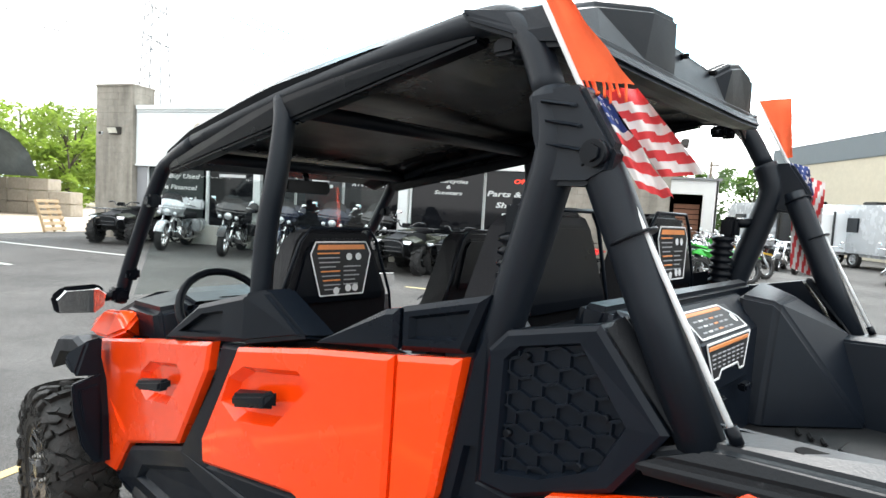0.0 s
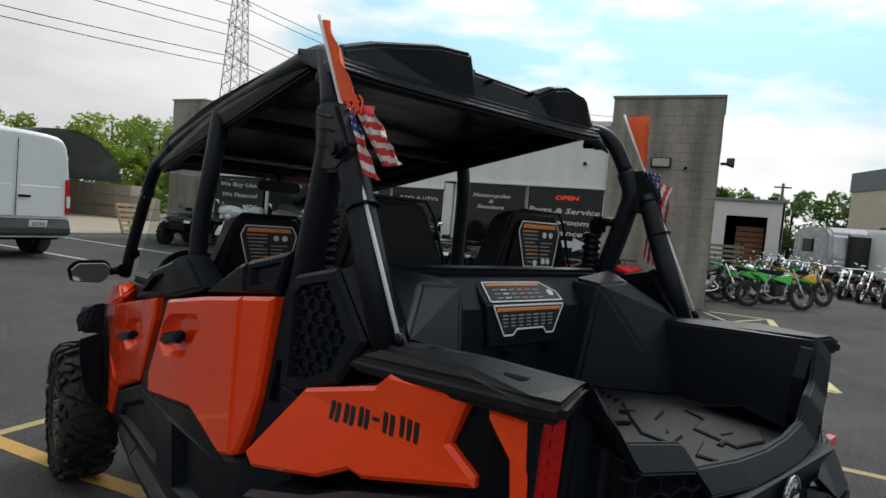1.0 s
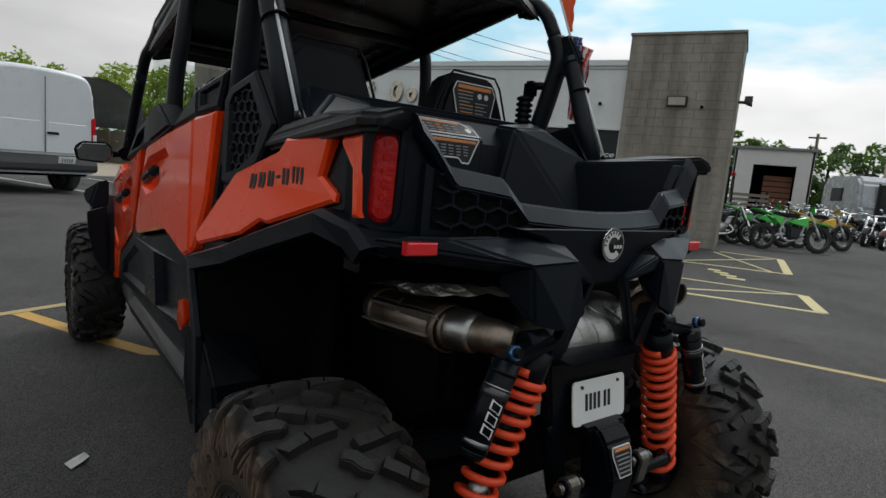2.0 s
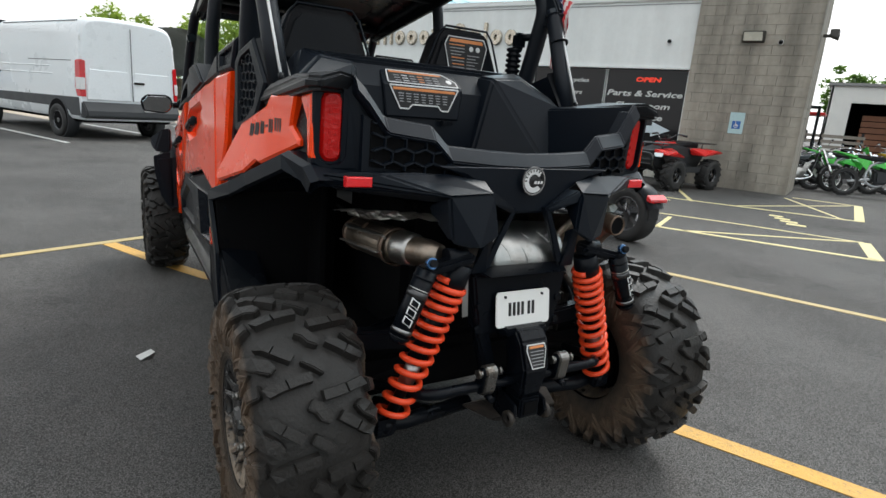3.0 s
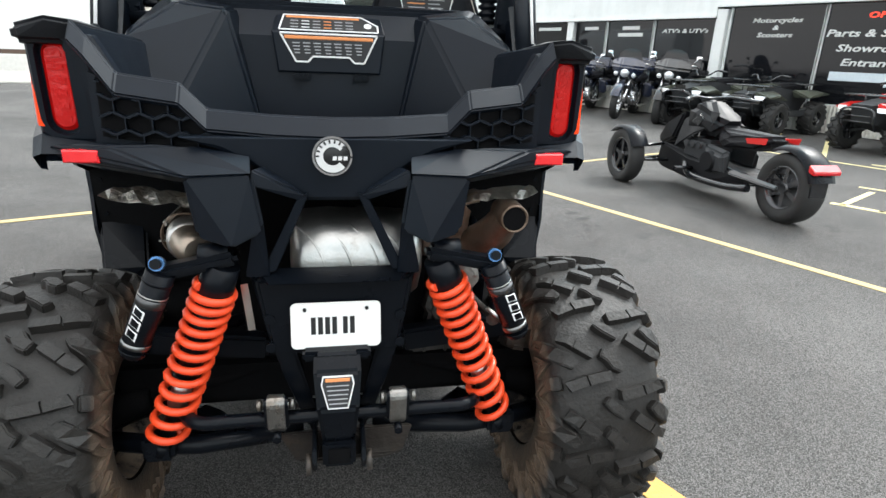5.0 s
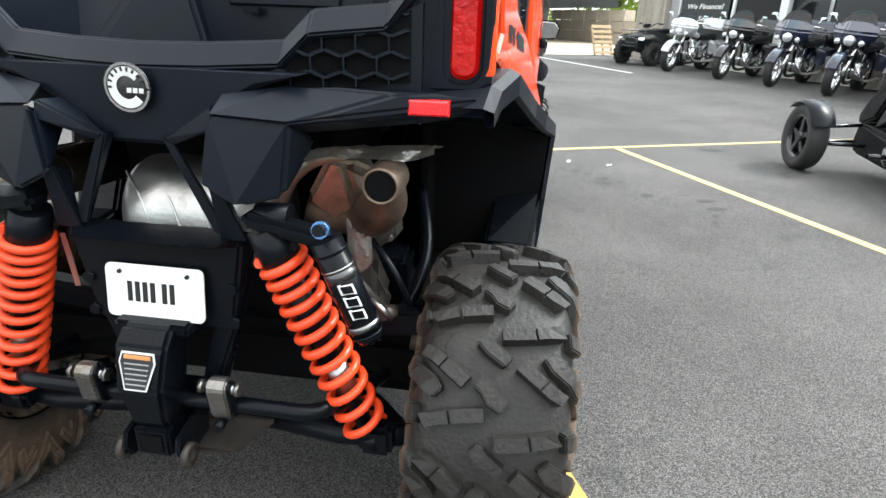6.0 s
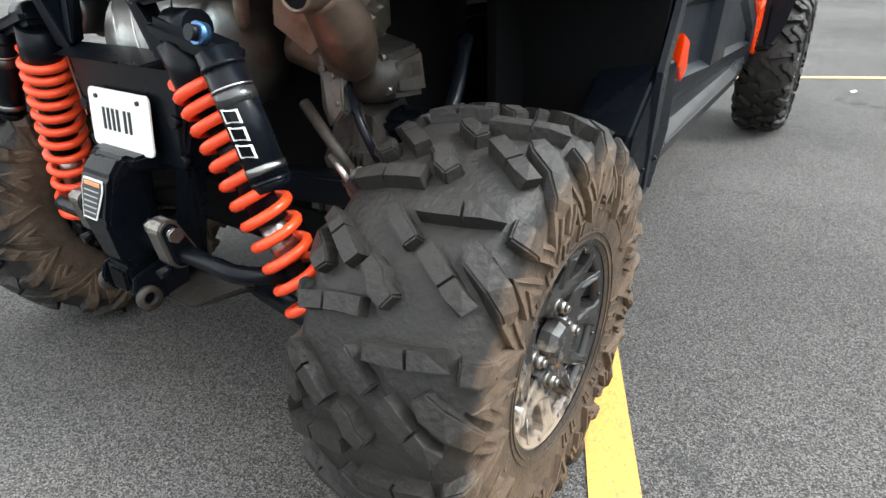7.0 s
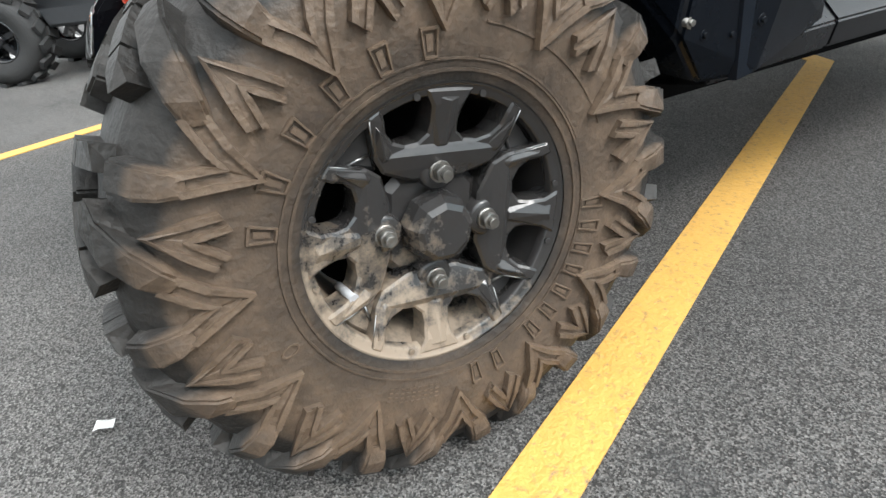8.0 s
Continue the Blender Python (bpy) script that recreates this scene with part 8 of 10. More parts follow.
    if fairing:
        part("fairing", hull([(sx * x, y, z) for sx in (-1, 1) for x, y, z in ((0.10, 0.80, 0.98), (0.34, 0.58, 0.98), (0.30, 0.50, 0.84), (0.12, 0.72, 0.78), (0.32, 0.50, 1.10), (0.12, 0.64, 1.15), (0.14, 0.5, 1.1))], 0.03, 3), paint, t)
        w = part("windscreen", plate([(-0.25, 0), (0.25, 0), (0.18, 0.17), (0.07, 0.23), (-0.07, 0.23), (-0.18, 0.17)], lambda u, v, d: Vector((u, 0.62 - v * 0.55 - u * u * 1.2 + d, 1.10 + v * 0.9)), 0.006, 0), SMOKE, t)
        w.visible_shadow = False
        part("tour_box", hull([(sx * x, y, z) for sx in (-1, 1) for x, y, z in ((0.28, -0.82, 0.92), (0.28, -1.18, 0.92), (0.26, -0.85, 1.16), (0.25, -1.15, 1.16))], 0.04, 3), paint, t)
    return t


def at(x, y, heading, z=0.0):
    """heading: degrees from +y, turning left."""
    return pose(x, y, z, 0, 0, heading)


def big(x, y, heading):
    return at(x, y, heading) @ Matrix.Scale(1.2, 4)


# row in front of the windows, noses to the lot
G = "motorcycles in front of the dealership"
motorcycle(big(11.73, 11.03, 115), PAINTB, "black touring motorcycle with chrome forks and a low windscreen", G)
motorcycle(big(11.73, 9.47, 115), PAINTN, "dark blue touring motorcycle with three headlights", G)
motorcycle(big(11.73, 8.03, 115), PAINTN, "dark blue touring trike with chrome engine guards", G)
motorcycle(big(11.78, 6.85, 112), PAINTB, "black touring motorcycle with chrome forks and a low windscreen", G)
motorcycle(big(11.73, 13.0, 115), SILVER, "pearl silver touring trike with a tall windscreen", G)
atv(at(11.9, 14.9, 110) @ Matrix.Scale(1.15, 4), CAMO, "dark quad bike with black racks beside the block pier", "quad bikes")
atv(at(11.6, 5.75, 88) @ Matrix.Scale(1.12, 4), CAMO, "dark green quad bike with chrome headlights", "quad bikes")
atv(at(11.9, 4.6, 86) @ Matrix.Scale(1.08, 4), CAMO, "dark camouflage quad bike with black racks", "quad bikes")
atv(at(11.34, 2.14, 72) @ Matrix.Scale(1.06, 4), PAINTR, "red and black quad bike parked before the block pier", "quad bikes")

# low black three-wheeler
STEELD = mat("dark_alloy", (0.10, 0.10, 0.105), 0.3, metal=0.8, bump=0.02)
def three_wheeler(m):
    t = thing("three_wheeler", m, "low matte black three-wheel motorcycle with red accents", "three-wheeler")
    small_wheel(t, (0, -0.86, 0.30), 0.30, 0.21, 0.62, 0, 6, STEELD, "rear_wheel")
    for sx in (-1, 1):
        w = small_wheel(t, (sx * 0.60, 0.86, 0.29), 0.29, 0.16, 0.66, 0, 5, PAINTB, "front_wheel")
        part("wheel_accent", box((-sx * 0.0 + sx * 0.0, -0.24, 0.0), (0.12, 0.012, 0.07), bev=0.003), TAILR, w)
        part("control_arm", join(rod((sx * 0.15, 0.72, 0.26), (sx * 0.54, 0.86, 0.24), 0.018), rod((sx * 0.15, 0.94, 0.26), (sx * 0.54, 0.86, 0.24), 0.018), rod((sx * 0.16, 0.84, 0.42), (sx * 0.54, 0.86, 0.38), 0.016)), PAINTB, t)
        bm = bmesh.new()
        rows = []
        for i in range(9):
            a = radians(45 + 110 * i / 8)
            rows.append([bm.verts.new((sx * 0.60 + x, 0.86 + r * math.cos(a), 0.29 + r * math.sin(a))) for x, r in ((-0.10, 0.30), (-0.09, 0.325), (0.09, 0.325), (0.10, 0.30))])
        for p, q in zip(rows, rows[1:]):
            for j in range(3):
                bm.faces.new((p[j], p[j + 1], q[j + 1], q[j]))
        part("front_mudguard", solid(bm, True), BLACK2, t)
        part("side_panel", hull([(sx * x, y, z) for x, y, z in ((0.12, 0.60, 0.72), (0.20, 0.30, 0.60), (0.20, 0.60, 0.42), (0.18, 0.05, 0.70), (0.10, 0.35, 0.86), (0.14, 0.0, 0.84), (0.08, 0.6, 0.5))], 0.012), PAINTG, t)
        part("red_accent", hull([(sx * x, y, z) for x, y, z in ((0.17, -0.42, 0.66), (0.17, -0.70, 0.69), (0.165, -0.68, 0.63), (0.165, -0.45, 0.61), (0.10, -0.5, 0.66))], 0.004), PAINTR, t)
        part("foot_rest", rod((sx * 0.15, 0.25, 0.26), (sx * 0.38, 0.25, 0.26), 0.02), PAINTB, t)
        part("swing_arm", hull([(sx * x, y, z) for x, y, z in ((0.14, -0.25, 0.36), (0.14, -0.25, 0.26), (0.16, -0.92, 0.33), (0.16, -0.92, 0.27), (0.19, -0.9, 0.30), (0.18, -0.3, 0.31))], 0.008), PAINTB, t)
    part("hull_body", hull([(sx * x, y, z) for sx in (-1, 1) for x, y, z in ((0.15, 0.95, 0.26), (0.16, 0.9, 0.44), (0.18, 0.35, 0.36), (0.16, -0.40, 0.34), (0.13, -0.55, 0.24), (0.16, 0.3, 0.13), (0.15, 0.9, 0.17), (0.18, 0.0, 0.16))], 0.04, 3), PAINTG, t)
    part("tank", hull([(sx * x, y, z) for sx in (-1, 1) for x, y, z in ((0.11, 0.56, 0.86), (0.18, 0.36, 0.86), (0.17, 0.04, 0.78), (0.08, -0.08, 0.74), (0.15, 0.50, 0.62), (0.17, 0.0, 0.60), (0.06, 0.30, 0.95), (0.20, 0.25, 0.74))], 0.065, 4), PAINTG, t, "satin black fuel tank cover")
    for sx in (-1, 1):
        part("tank_intake", plate([(0.36, 0.72), (0.24, 0.80), (0.18, 0.76), (0.24, 0.68)], lambda u, v, d: Vector((sx * (0.199 - d), u, v)), 0.02, 0.004), PAINTB, t)
        part("side_case", hull([(sx * x, y, z) for x, y, z in ((0.13, 0.12, 0.56), (0.21, 0.08, 0.50), (0.21, -0.20, 0.46), (0.14, -0.26, 0.52), (0.20, 0.05, 0.26), (0.19, -0.22, 0.28), (0.12, 0.1, 0.24), (0.12, -0.24, 0.26))], 0.03, 3), GREYP, t)
        part("drive_cover", rod((sx * 0.16, -0.02, 0.38), (sx * 0.235, -0.02, 0.38), 0.11, 0.09, 20), PAINTG, t)
        part("exhaust_pipe", pipe(curve([(sx * 0.15, 0.42, 0.30), (sx * 0.22, 0.20, 0.20), (sx * 0.22, -0.30, 0.20), (sx * 0.21, -0.62, 0.24)], 4), 0.035), PAINTB, t)
    part("engine", join(box((0, 0.28, 0.42), (0.32, 0.42, 0.28), bev=0.04), *[rod((-0.19, 0.2 + 0.1 * k, 0.5), (0.19, 0.2 + 0.1 * k, 0.5), 0.035) for k in range(3)]), GREYP, t)
    part("seat", hull([(sx * x, y, z) for sx in (-1, 1) for x, y, z in ((0.13, 0.02, 0.70), (0.18, -0.22, 0.62), (0.15, -0.45, 0.66), (0.10, -0.66, 0.70), (0.16, -0.05, 0.52), (0.14, -0.5, 0.55), (0.09, -0.66, 0.62))], 0.035, 3), SEAT, t)
    bm = bmesh.new()
    rows = []
    for i in range(9):
        a = radians(62 + 100 * i / 8)
        rows.append([bm.verts.new((x, -0.86 + r * math.cos(a), 0.30 + r * math.sin(a))) for x, r in ((-0.12, 0.315), (-0.115, 0.34), (-0.06, 0.36), (0.06, 0.36), (0.115, 0.34), (0.12, 0.315))])
    for p, q in zip(rows, rows[1:]):
        for j in range(5):
            bm.faces.new((p[j], p[j + 1], q[j + 1], q[j]))
    part("tail_mudguard", solid(bm, True), BLACK2, t)
    part("tail_light", hull([(x, y, z) for x in (-0.13, 0.13) for y, z in ((-1.14, 0.55), (-1.205, 0.50), (-1.20, 0.47), (-1.14, 0.49))], 0.006), TAILR, t)
    part("number_bracket", hull([(x, y, z) for x in (-0.08, 0.08) for y, z in ((-1.12, 0.46), (-1.14, 0.28), (-1.16, 0.28), (-1.16, 0.46))], 0.004), PAINTB, t)
    part("handlebar", join(pipe(curve([(-0.40, 0.22, 0.93), (-0.2, 0.36, 0.96), (0, 0.42, 0.94), (0.2, 0.36, 0.96), (0.40, 0.22, 0.93)], 4), 0.014), *[rod((sx * 0.42, 0.205, 0.93), (sx * 0.28, 0.30, 0.95), 0.021) for sx in (-1, 1)]), PAINTB, t)
    for sx in (-1, 1):
        part("mirror", join(rod((sx * 0.30, 0.30, 0.96), (sx * 0.40, 0.34, 1.04), 0.007), hull([(sx * (0.40 + dx), 0.33, 1.05 + dz) for dx, dz in ((-0.06, -0.02), (0.06, -0.02), (0.07, 0.02), (-0.05, 0.025))] + [(sx * 0.40, 0.36, 1.05)], 0.004)), PAINTB, t)
    part("front_nose", hull([(sx * x, y, z) for sx in (-1, 1) for x, y, z in ((0.10, 1.05, 0.50), (0.16, 0.85, 0.66), (0.12, 0.60, 0.80), (0.10, 1.02, 0.40), (0.16, 0.7, 0.5))], 0.02), PAINTG, t)


three_wheeler(at(5.05, 1.68, -24))

# white panel van
def panel_van(m):
    t = thing("panel_van", m, "white high-roof panel van with grey lower trim and bumper", "van")
    # half section from the sill over the rounded roof, and the top line along the length
    sec = [(0.93, 0.42), (0.985, 0.50), (1.0, 0.85), (0.992, 1.30), (0.965, 1.75), (0.925, 2.14), (0.89, 2.32), (0.835, 2.42), (0.74, 2.475), (0.55, 2.505), (0.28, 2.52), (0.0, 2.525)]
    sx_at = lambda z: float(np.interp(z, [p[1] for p in sec[1:]], [p[0] for p in sec[1:]]))
    stations = [(-2.84, 0.955, 2.44), (-2.825, 0.985, 2.49), (-2.76, 1.0, 2.53), (-1.6, 1.0, 2.54), (0.0, 1.0, 2.54), (0.95, 1.0, 2.53), (1.18, 1.0, 2.48), (1.40, 1.0, 2.33), (1.70, 1.0, 1.98), (2.02, 0.995, 1.60), (2.12, 0.99, 1.50), (2.50, 0.96, 1.34), (2.72, 0.90, 1.20), (2.83, 0.82, 0.95), (2.85, 0.80, 0.55)]
    bm = bmesh.new()
    rows = []
    for y, k, top in stations:
        half = [(x * k, 0.42 + (z - 0.42) * (top - 0.42) / 2.105 if top > 2.4 else min(z, top - 0.05 * (x / 0.9) ** 2 * (z > top))) for x, z in sec]
        rows.append([bm.verts.new((-x, y, z)) for x, z in half] + [bm.verts.new((x, y, z)) for x, z in reversed(half[:-1])])
    for a, b in zip(rows, rows[1:]):
        for j in range(len(a) - 1):
            bm.faces.new((a[j], a[j + 1], b[j + 1], b[j])).smooth = True
    bm.faces.new(rows[0]), bm.faces.new(rows[-1])
    bmesh.ops.recalc_face_normals(bm, faces=bm.faces)
    part("body", bm, PAINTW, t)
    part("underbody", box((0, 0, 0.42), (1.80, 5.4, 0.12), bev=0.02), DARK, t)
    for s in (-1, 1):
        f = lambda u, v, d: Vector((s * (sx_at(v) + 0.006 - d), u, v))
        part("lower_trim", plate([(-2.78, 0.50), (-2.78, 0.88), (2.50, 0.82), (2.52, 0.50), (2.35, 0.50), (2.30, 0.64), (-1.40, 0.64), (-2.30, 0.60), (-2.40, 0.50)], f, 0.02, 0.006), VANGREY, t)
        part("side_window", plate([(0.98, 1.50), (1.0, 2.12), (1.32, 2.12), (1.92, 1.56), (1.86, 1.48)], f, 0.02, 0.004), AUTOGLASS, t)
        for z0, z1, y0, y1 in ((1.46, 1.50, -1.6, 0.7), (1.30, 1.34, -1.7, 0.8)):
            part("pressed_crease", hull([f(u, v, d) for u, v, d in ((y0, z0, 0.008), (y1, z0, 0.008), (y1 + 0.08, (z0 + z1) / 2, 0.008), (y0 - 0.08, (z0 + z1) / 2, 0.008), (y0, z1, 0.008), (y1, z1, 0.008), (y0, (z0 + z1) / 2, -0.006), (y1, (z0 + z1) / 2, -0.006))], 0), PAINTW, t)
        for y0 in (-0.62, 0.84):
            part("door_seam", plate([(y0, 0.86), (y0 + 0.014, 0.86), (y0 + 0.014, 2.24), (y0, 2.24)], lambda u, v, d: f(u, v, d + 0.003), 0.006, 0), GREYP, t)
        part("door_rail", plate([(-2.5, 1.60), (-0.62, 1.60), (-0.62, 1.615), (-2.5, 1.615)], lambda u, v, d: f(u, v, d + 0.003), 0.006, 0), GREYP, t)
        part("roof_gutter", box((s * 0.852, -0.9, 2.412), (0.020, 3.4, 0.012), (0, s * 50, 0), 0.004), GREYP, t)
        part("wheel_arch", lathe([(s * 0.80, 0.43), (s * 1.008, 0.43), (s * 1.008, 0.40), (s * 0.8, 0.40)], (0, -1.88, 0.40), "x", 32), GREYP, t)
        part("wheel_arch", lathe([(s * 0.80, 0.43), (s * 1.008, 0.43), (s * 1.008, 0.40), (s * 0.8, 0.40)], (0, 1.85, 0.40), "x", 32), GREYP, t)
        # flat dark discs on the closed body side, painting the shade within the arches
        part("arch_shade_disc", lathe([(s * 1.004, 0.40), (s * 1.004, 0.001)], (0, -1.88, 0.40), "x", 32), DARK, t)
        part("arch_shade_disc", lathe([(s * 1.004, 0.40), (s * 1.004, 0.001)], (0, 1.85, 0.40), "x", 32), DARK, t)
        for y in (-1.88, 1.85):
            small_wheel(t, (s * 0.93, y, 0.35), 0.35, 0.23, 0.60, 0, 7, STEELD, "wheel")
        part("tail_light", hull([(s * x, y, z) for x, y, z in ((0.90, -2.872, 0.90), (0.985, -2.850, 0.90), (1.015, -2.74, 0.90), (1.010, -2.68, 1.10), (0.995, -2.70, 1.62), (0.975, -2.845, 1.64), (0.88, -2.865, 1.62), (0.9, -2.7, 0.9), (0.9, -2.7, 1.5))], 0.008), TAILR, t, "red and clear tail light")
        part("reverse_lens", hull([(s * x, y, z) for x, y, z in ((0.91, -2.880, 1.04), (0.990, -2.857, 1.04), (1.020, -2.73, 1.04), (1.016, -2.72, 1.28), (0.988, -2.855, 1.28), (0.90, -2.877, 1.28), (0.95, -2.75, 1.1))], 0.004), DECALW, t)
        part("door_mirror", join(hull([(s * x, y, z) for x, y, z in ((1.05, 1.72, 1.50), (1.30, 1.70, 1.50), (1.30, 1.70, 1.82), (1.06, 1.72, 1.82), (1.10, 1.84, 1.55), (1.26, 1.84, 1.55), (1.26, 1.84, 1.78), (1.1, 1.84, 1.78))], 0.02), rod((s * 0.95, 1.75, 1.52), (s * 1.12, 1.78, 1.56), 0.03)), GREYP, t)
        part("rear_hinge", box((s * 0.915, -2.79, 2.06), (0.05, 0.05, 0.10), bev=0.01), WHITE, t)
        part("door_handle", box((s * 1.0, 0.85, 1.30), (0.03, 0.16, 0.035), bev=0.008), GREYP, t)
    rf = lambda u, v, d: Vector((u, -2.865 + 0.05 * max(0, v - 1.1) + d, v))
    for s in (-1, 1):
        part("rear_door", plate([(s * 0.02, 0.84), (s * 0.88, 0.84), (s * 0.84, 2.28), (s * 0.72, 2.36), (s * 0.02, 2.40)], rf, 0.03, 0.012, [([(s * 0.08, 1.45), (s * 0.80, 1.45), (s * 0.77, 2.24), (s * 0.08, 2.30)], 0.012, 0.02)]), PAINTW, t)
    part("door_split", box((0, -2.872, 1.60), (0.012, 0.012, 1.5), bev=0.002), GREYP, t)
    part("rear_handle", box((0.14, -2.875, 1.24), (0.22, 0.02, 0.05), bev=0.008), PAINTB, t)
    part("rear_bumper", hull([(sx * x, y, z) for sx in (-1, 1) for x, y, z in ((0.98, -2.86, 0.46), (0.98, -2.86, 0.80), (0.95, -2.98, 0.50), (0.95, -2.96, 0.62), (0.98, -2.7, 0.46), (0.98, -2.7, 0.8))], 0.02), GREYP, t)
    part("number_plate", box((0.35, -2.955, 0.70), (0.32, 0.012, 0.16), (12, 0, 0), 0.003), PLATEW, t)
    part("plate_bars", join(*[box((0.26 + 0.045 * k, -2.962, 0.70), (0.026, 0.008, 0.08), (12, 0, 0), 0) for k in range(5)]), DECALG, t)
    part("stop_lamp", box((0, -2.71, 2.50), (0.28, 0.05, 0.035), (-25, 0, 0), 0.008), TAILR, t)
    part("windscreen", plate([(-0.86, 0), (0.86, 0), (0.78, 1), (-0.78, 1)], lambda u, v, d: Vector((u, 2.085 - 0.70 * v + 0.0, 1.60 + 0.92 * v - d)), 0.02, 0), AUTOGLASS, t)


panel_van(at(5.30, 15.5, 0.5) @ Matrix.Diagonal((1.08, 1.10, 1.01, 1)))

# dirt bikes and the crowd of bikes by the corner
def dirt_bike(m, paint, label_):
    t = thing("dirt_bike", m @ pose(0, 0, 0, 0, -9, 0), label_, "dirt bike", "bikes by the corner")
    for y, R in ((0.74, 0.35), (-0.70, 0.33)):
        small_wheel(t, (0, y, R), R, 0.10, 0.74, 22, 14, PAINTB, "wheel")
    for sx in (-1, 1):
        part("fork", join(rod((sx * 0.09, 0.74, 0.35), (sx * 0.09, 0.44, 1.02), 0.022), rod((sx * 0.09, 0.74, 0.35), (sx * 0.09, 0.62, 0.62), 0.03)), SILVER, t)
        part("shroud", hull([(sx * x, y, z) for x, y, z in ((0.14, 0.40, 0.86), (0.18, 0.34, 0.60), (0.10, 0.0, 0.78), (0.08, -0.1, 0.72), (0.06, 0.35, 0.9))], 0.008), paint, t)
        part("side_plate", hull([(sx * x, y, z) for x, y, z in ((0.11, -0.20, 0.84), (0.12, -0.60, 0.90), (0.12, -0.30, 0.60), (0.05, -0.4, 0.8))], 0.008), paint, t)
    part("frame", join(pipe(curve([(0, 0.42, 0.98), (0, 0.30, 0.45), (0, 0.0, 0.26), (0, -0.25, 0.42), (0, -0.1, 0.78), (0, 0.42, 0.92)], 4), 0.028), pipe([(0, -0.15, 0.42), (0, -0.70, 0.33)], 0.03)), SILVER, t)
    part("engine", join(box((0, 0.08, 0.46), (0.2, 0.30, 0.30), bev=0.04), rod((0, 0.12, 0.6), (0, 0.2, 0.8), 0.07)), GREYP, t)
    part("seat", hull([(sx * x, y, z) for sx in (-1, 1) for x, y, z in ((0.06, 0.25, 0.94), (0.07, -0.55, 0.97), (0.08, 0.2, 0.84), (0.08, -0.6, 0.88))], 0.02), SEAT, t)
    part("front_mudguard", hull([(sx * x, y, z) for sx in (-1, 1) for x, y, z in ((0.07, 0.50, 0.80), (0.06, 0.98, 0.74), (0.04, 1.12, 0.68), (0.07, 0.55, 0.76))], 0.008), paint, t)
    part("rear_mudguard", hull([(sx * x, y, z) for sx in (-1, 1) for x, y, z in ((0.09, -0.50, 0.93), (0.07, -1.02, 1.02), (0.09, -0.55, 0.88), (0.06, -1.0, 0.99))], 0.006), paint, t)
    part("number_board", hull([(x, y, z) for x in (-0.10, 0.10) for y, z in ((0.56, 0.98), (0.52, 1.14), (0.54, 1.14), (0.58, 0.98))], 0.006), paint, t)
    part("handlebar", pipe(curve([(-0.40, 0.28, 1.12), (-0.18, 0.38, 1.10), (0, 0.42, 1.04), (0.18, 0.38, 1.10), (0.40, 0.28, 1.12)], 4), 0.014), PAINTB, t)


dirt_bike(at(15.35, -1.55, -150 + 0), GREEN, "bright green dirt bike leaning beside the corner")
dirt_bike(at(15.9, -0.85, -146), GREEN, "green and black dirt bike behind another")
dirt_bike(at(17.4, -2.4, -140), mat("yellow_plastic", (0.75, 0.45, 0.03), 0.3, bump=0.02), "yellow dirt bike in the crowded row")
motorcycle(at(15.3, 0.1, -150), PAINTB, "black cruiser parked beside the block pier", "bikes by the corner", False, True)
motorcycle(at(17.2, -0.5, -150), PAINTB, "black cruiser parked in the crowded row", "bikes by the corner", False, False)
motorcycle(at(18.6, -0.9, -150), SILVER, "silver cruiser parked in the crowded row", "bikes by the corner", False, False)
first = motorcycle(at(20.6, -5.1, 70), PAINTB, "black cruiser in the long row of motorcycles", "long row of motorcycles", False, True)
red_one = motorcycle(at(19.6, -6.6, 70), mat("dark_red_paint", (0.10, 0.012, 0.012), 0.2, bump=0.01, coat=0.5), "dark red cruiser in the long row of motorcycles", "long row of motorcycles", False, False)
for k in range(12):
    src = first if k % 3 else red_one
    copy_thing(src, at(21.6 + 0.95 * k, -4.75 + 0.20 * k + 0.25 * (k % 2), 64 + 7 * (k % 3)) @ pose(0, 0, 0, 0, -5, 0))
for k in range(7):
    copy_thing(first if k % 2 else red_one, at(18.6 - 0.3 * k, -8.2 - 1.2 * k, 72 + 5 * (k % 3)) @ pose(0, 0, 0, 0, -5, 0))

# red quad on the other side of the lot
atv(at(-3.54, 1.46, -50), PAINTR, "red quad bike with black steel wheels across the lot", "quad bikes")

# ---- concrete barriers, cars and buildings beyond the van ----
CONC = mat("white_concrete", (0.62, 0.60, 0.56), 0.85, var=0.12, scale=12, coarse=0.8, bump=0.2, bscale=60)
BLOCKC = mat("tan_concrete_block", (0.42, 0.37, 0.30), 0.9, var=0.25, scale=6, coarse=1, bump=0.3, bscale=40)
G2 = "concrete barriers"
def barrier(x0, x1, y):
    t = thing("concrete_barrier", pose(0, 0, 0), "white concrete barrier at the edge of the lot", "barrier", G2)
    bm = bmesh.new()
    sec = [(-0.30, 0.0), (-0.30, 0.08), (-0.14, 0.30), (-0.10, 0.80), (0.10, 0.80), (0.14, 0.30), (0.30, 0.08), (0.30, 0.0)]
    rows = [[bm.verts.new((x, y + u, v)) for u, v in sec] for x in (x0 + 0.02, x1 - 0.02)]
    for j in range(8):
        bm.faces.new((rows[0][j], rows[0][(j + 1) % 8], rows[1][(j + 1) % 8], rows[1][j]))
    bm.faces.new(rows[0]), bm.faces.new(rows[1])
    part("barrier_body", bevel(solid(bm), 0.02, 2), CONC, t)


for k in range(6):
    barrier(4.25 - 3.05 * (k + 1), 4.25 - 3.05 * k, 20.2)

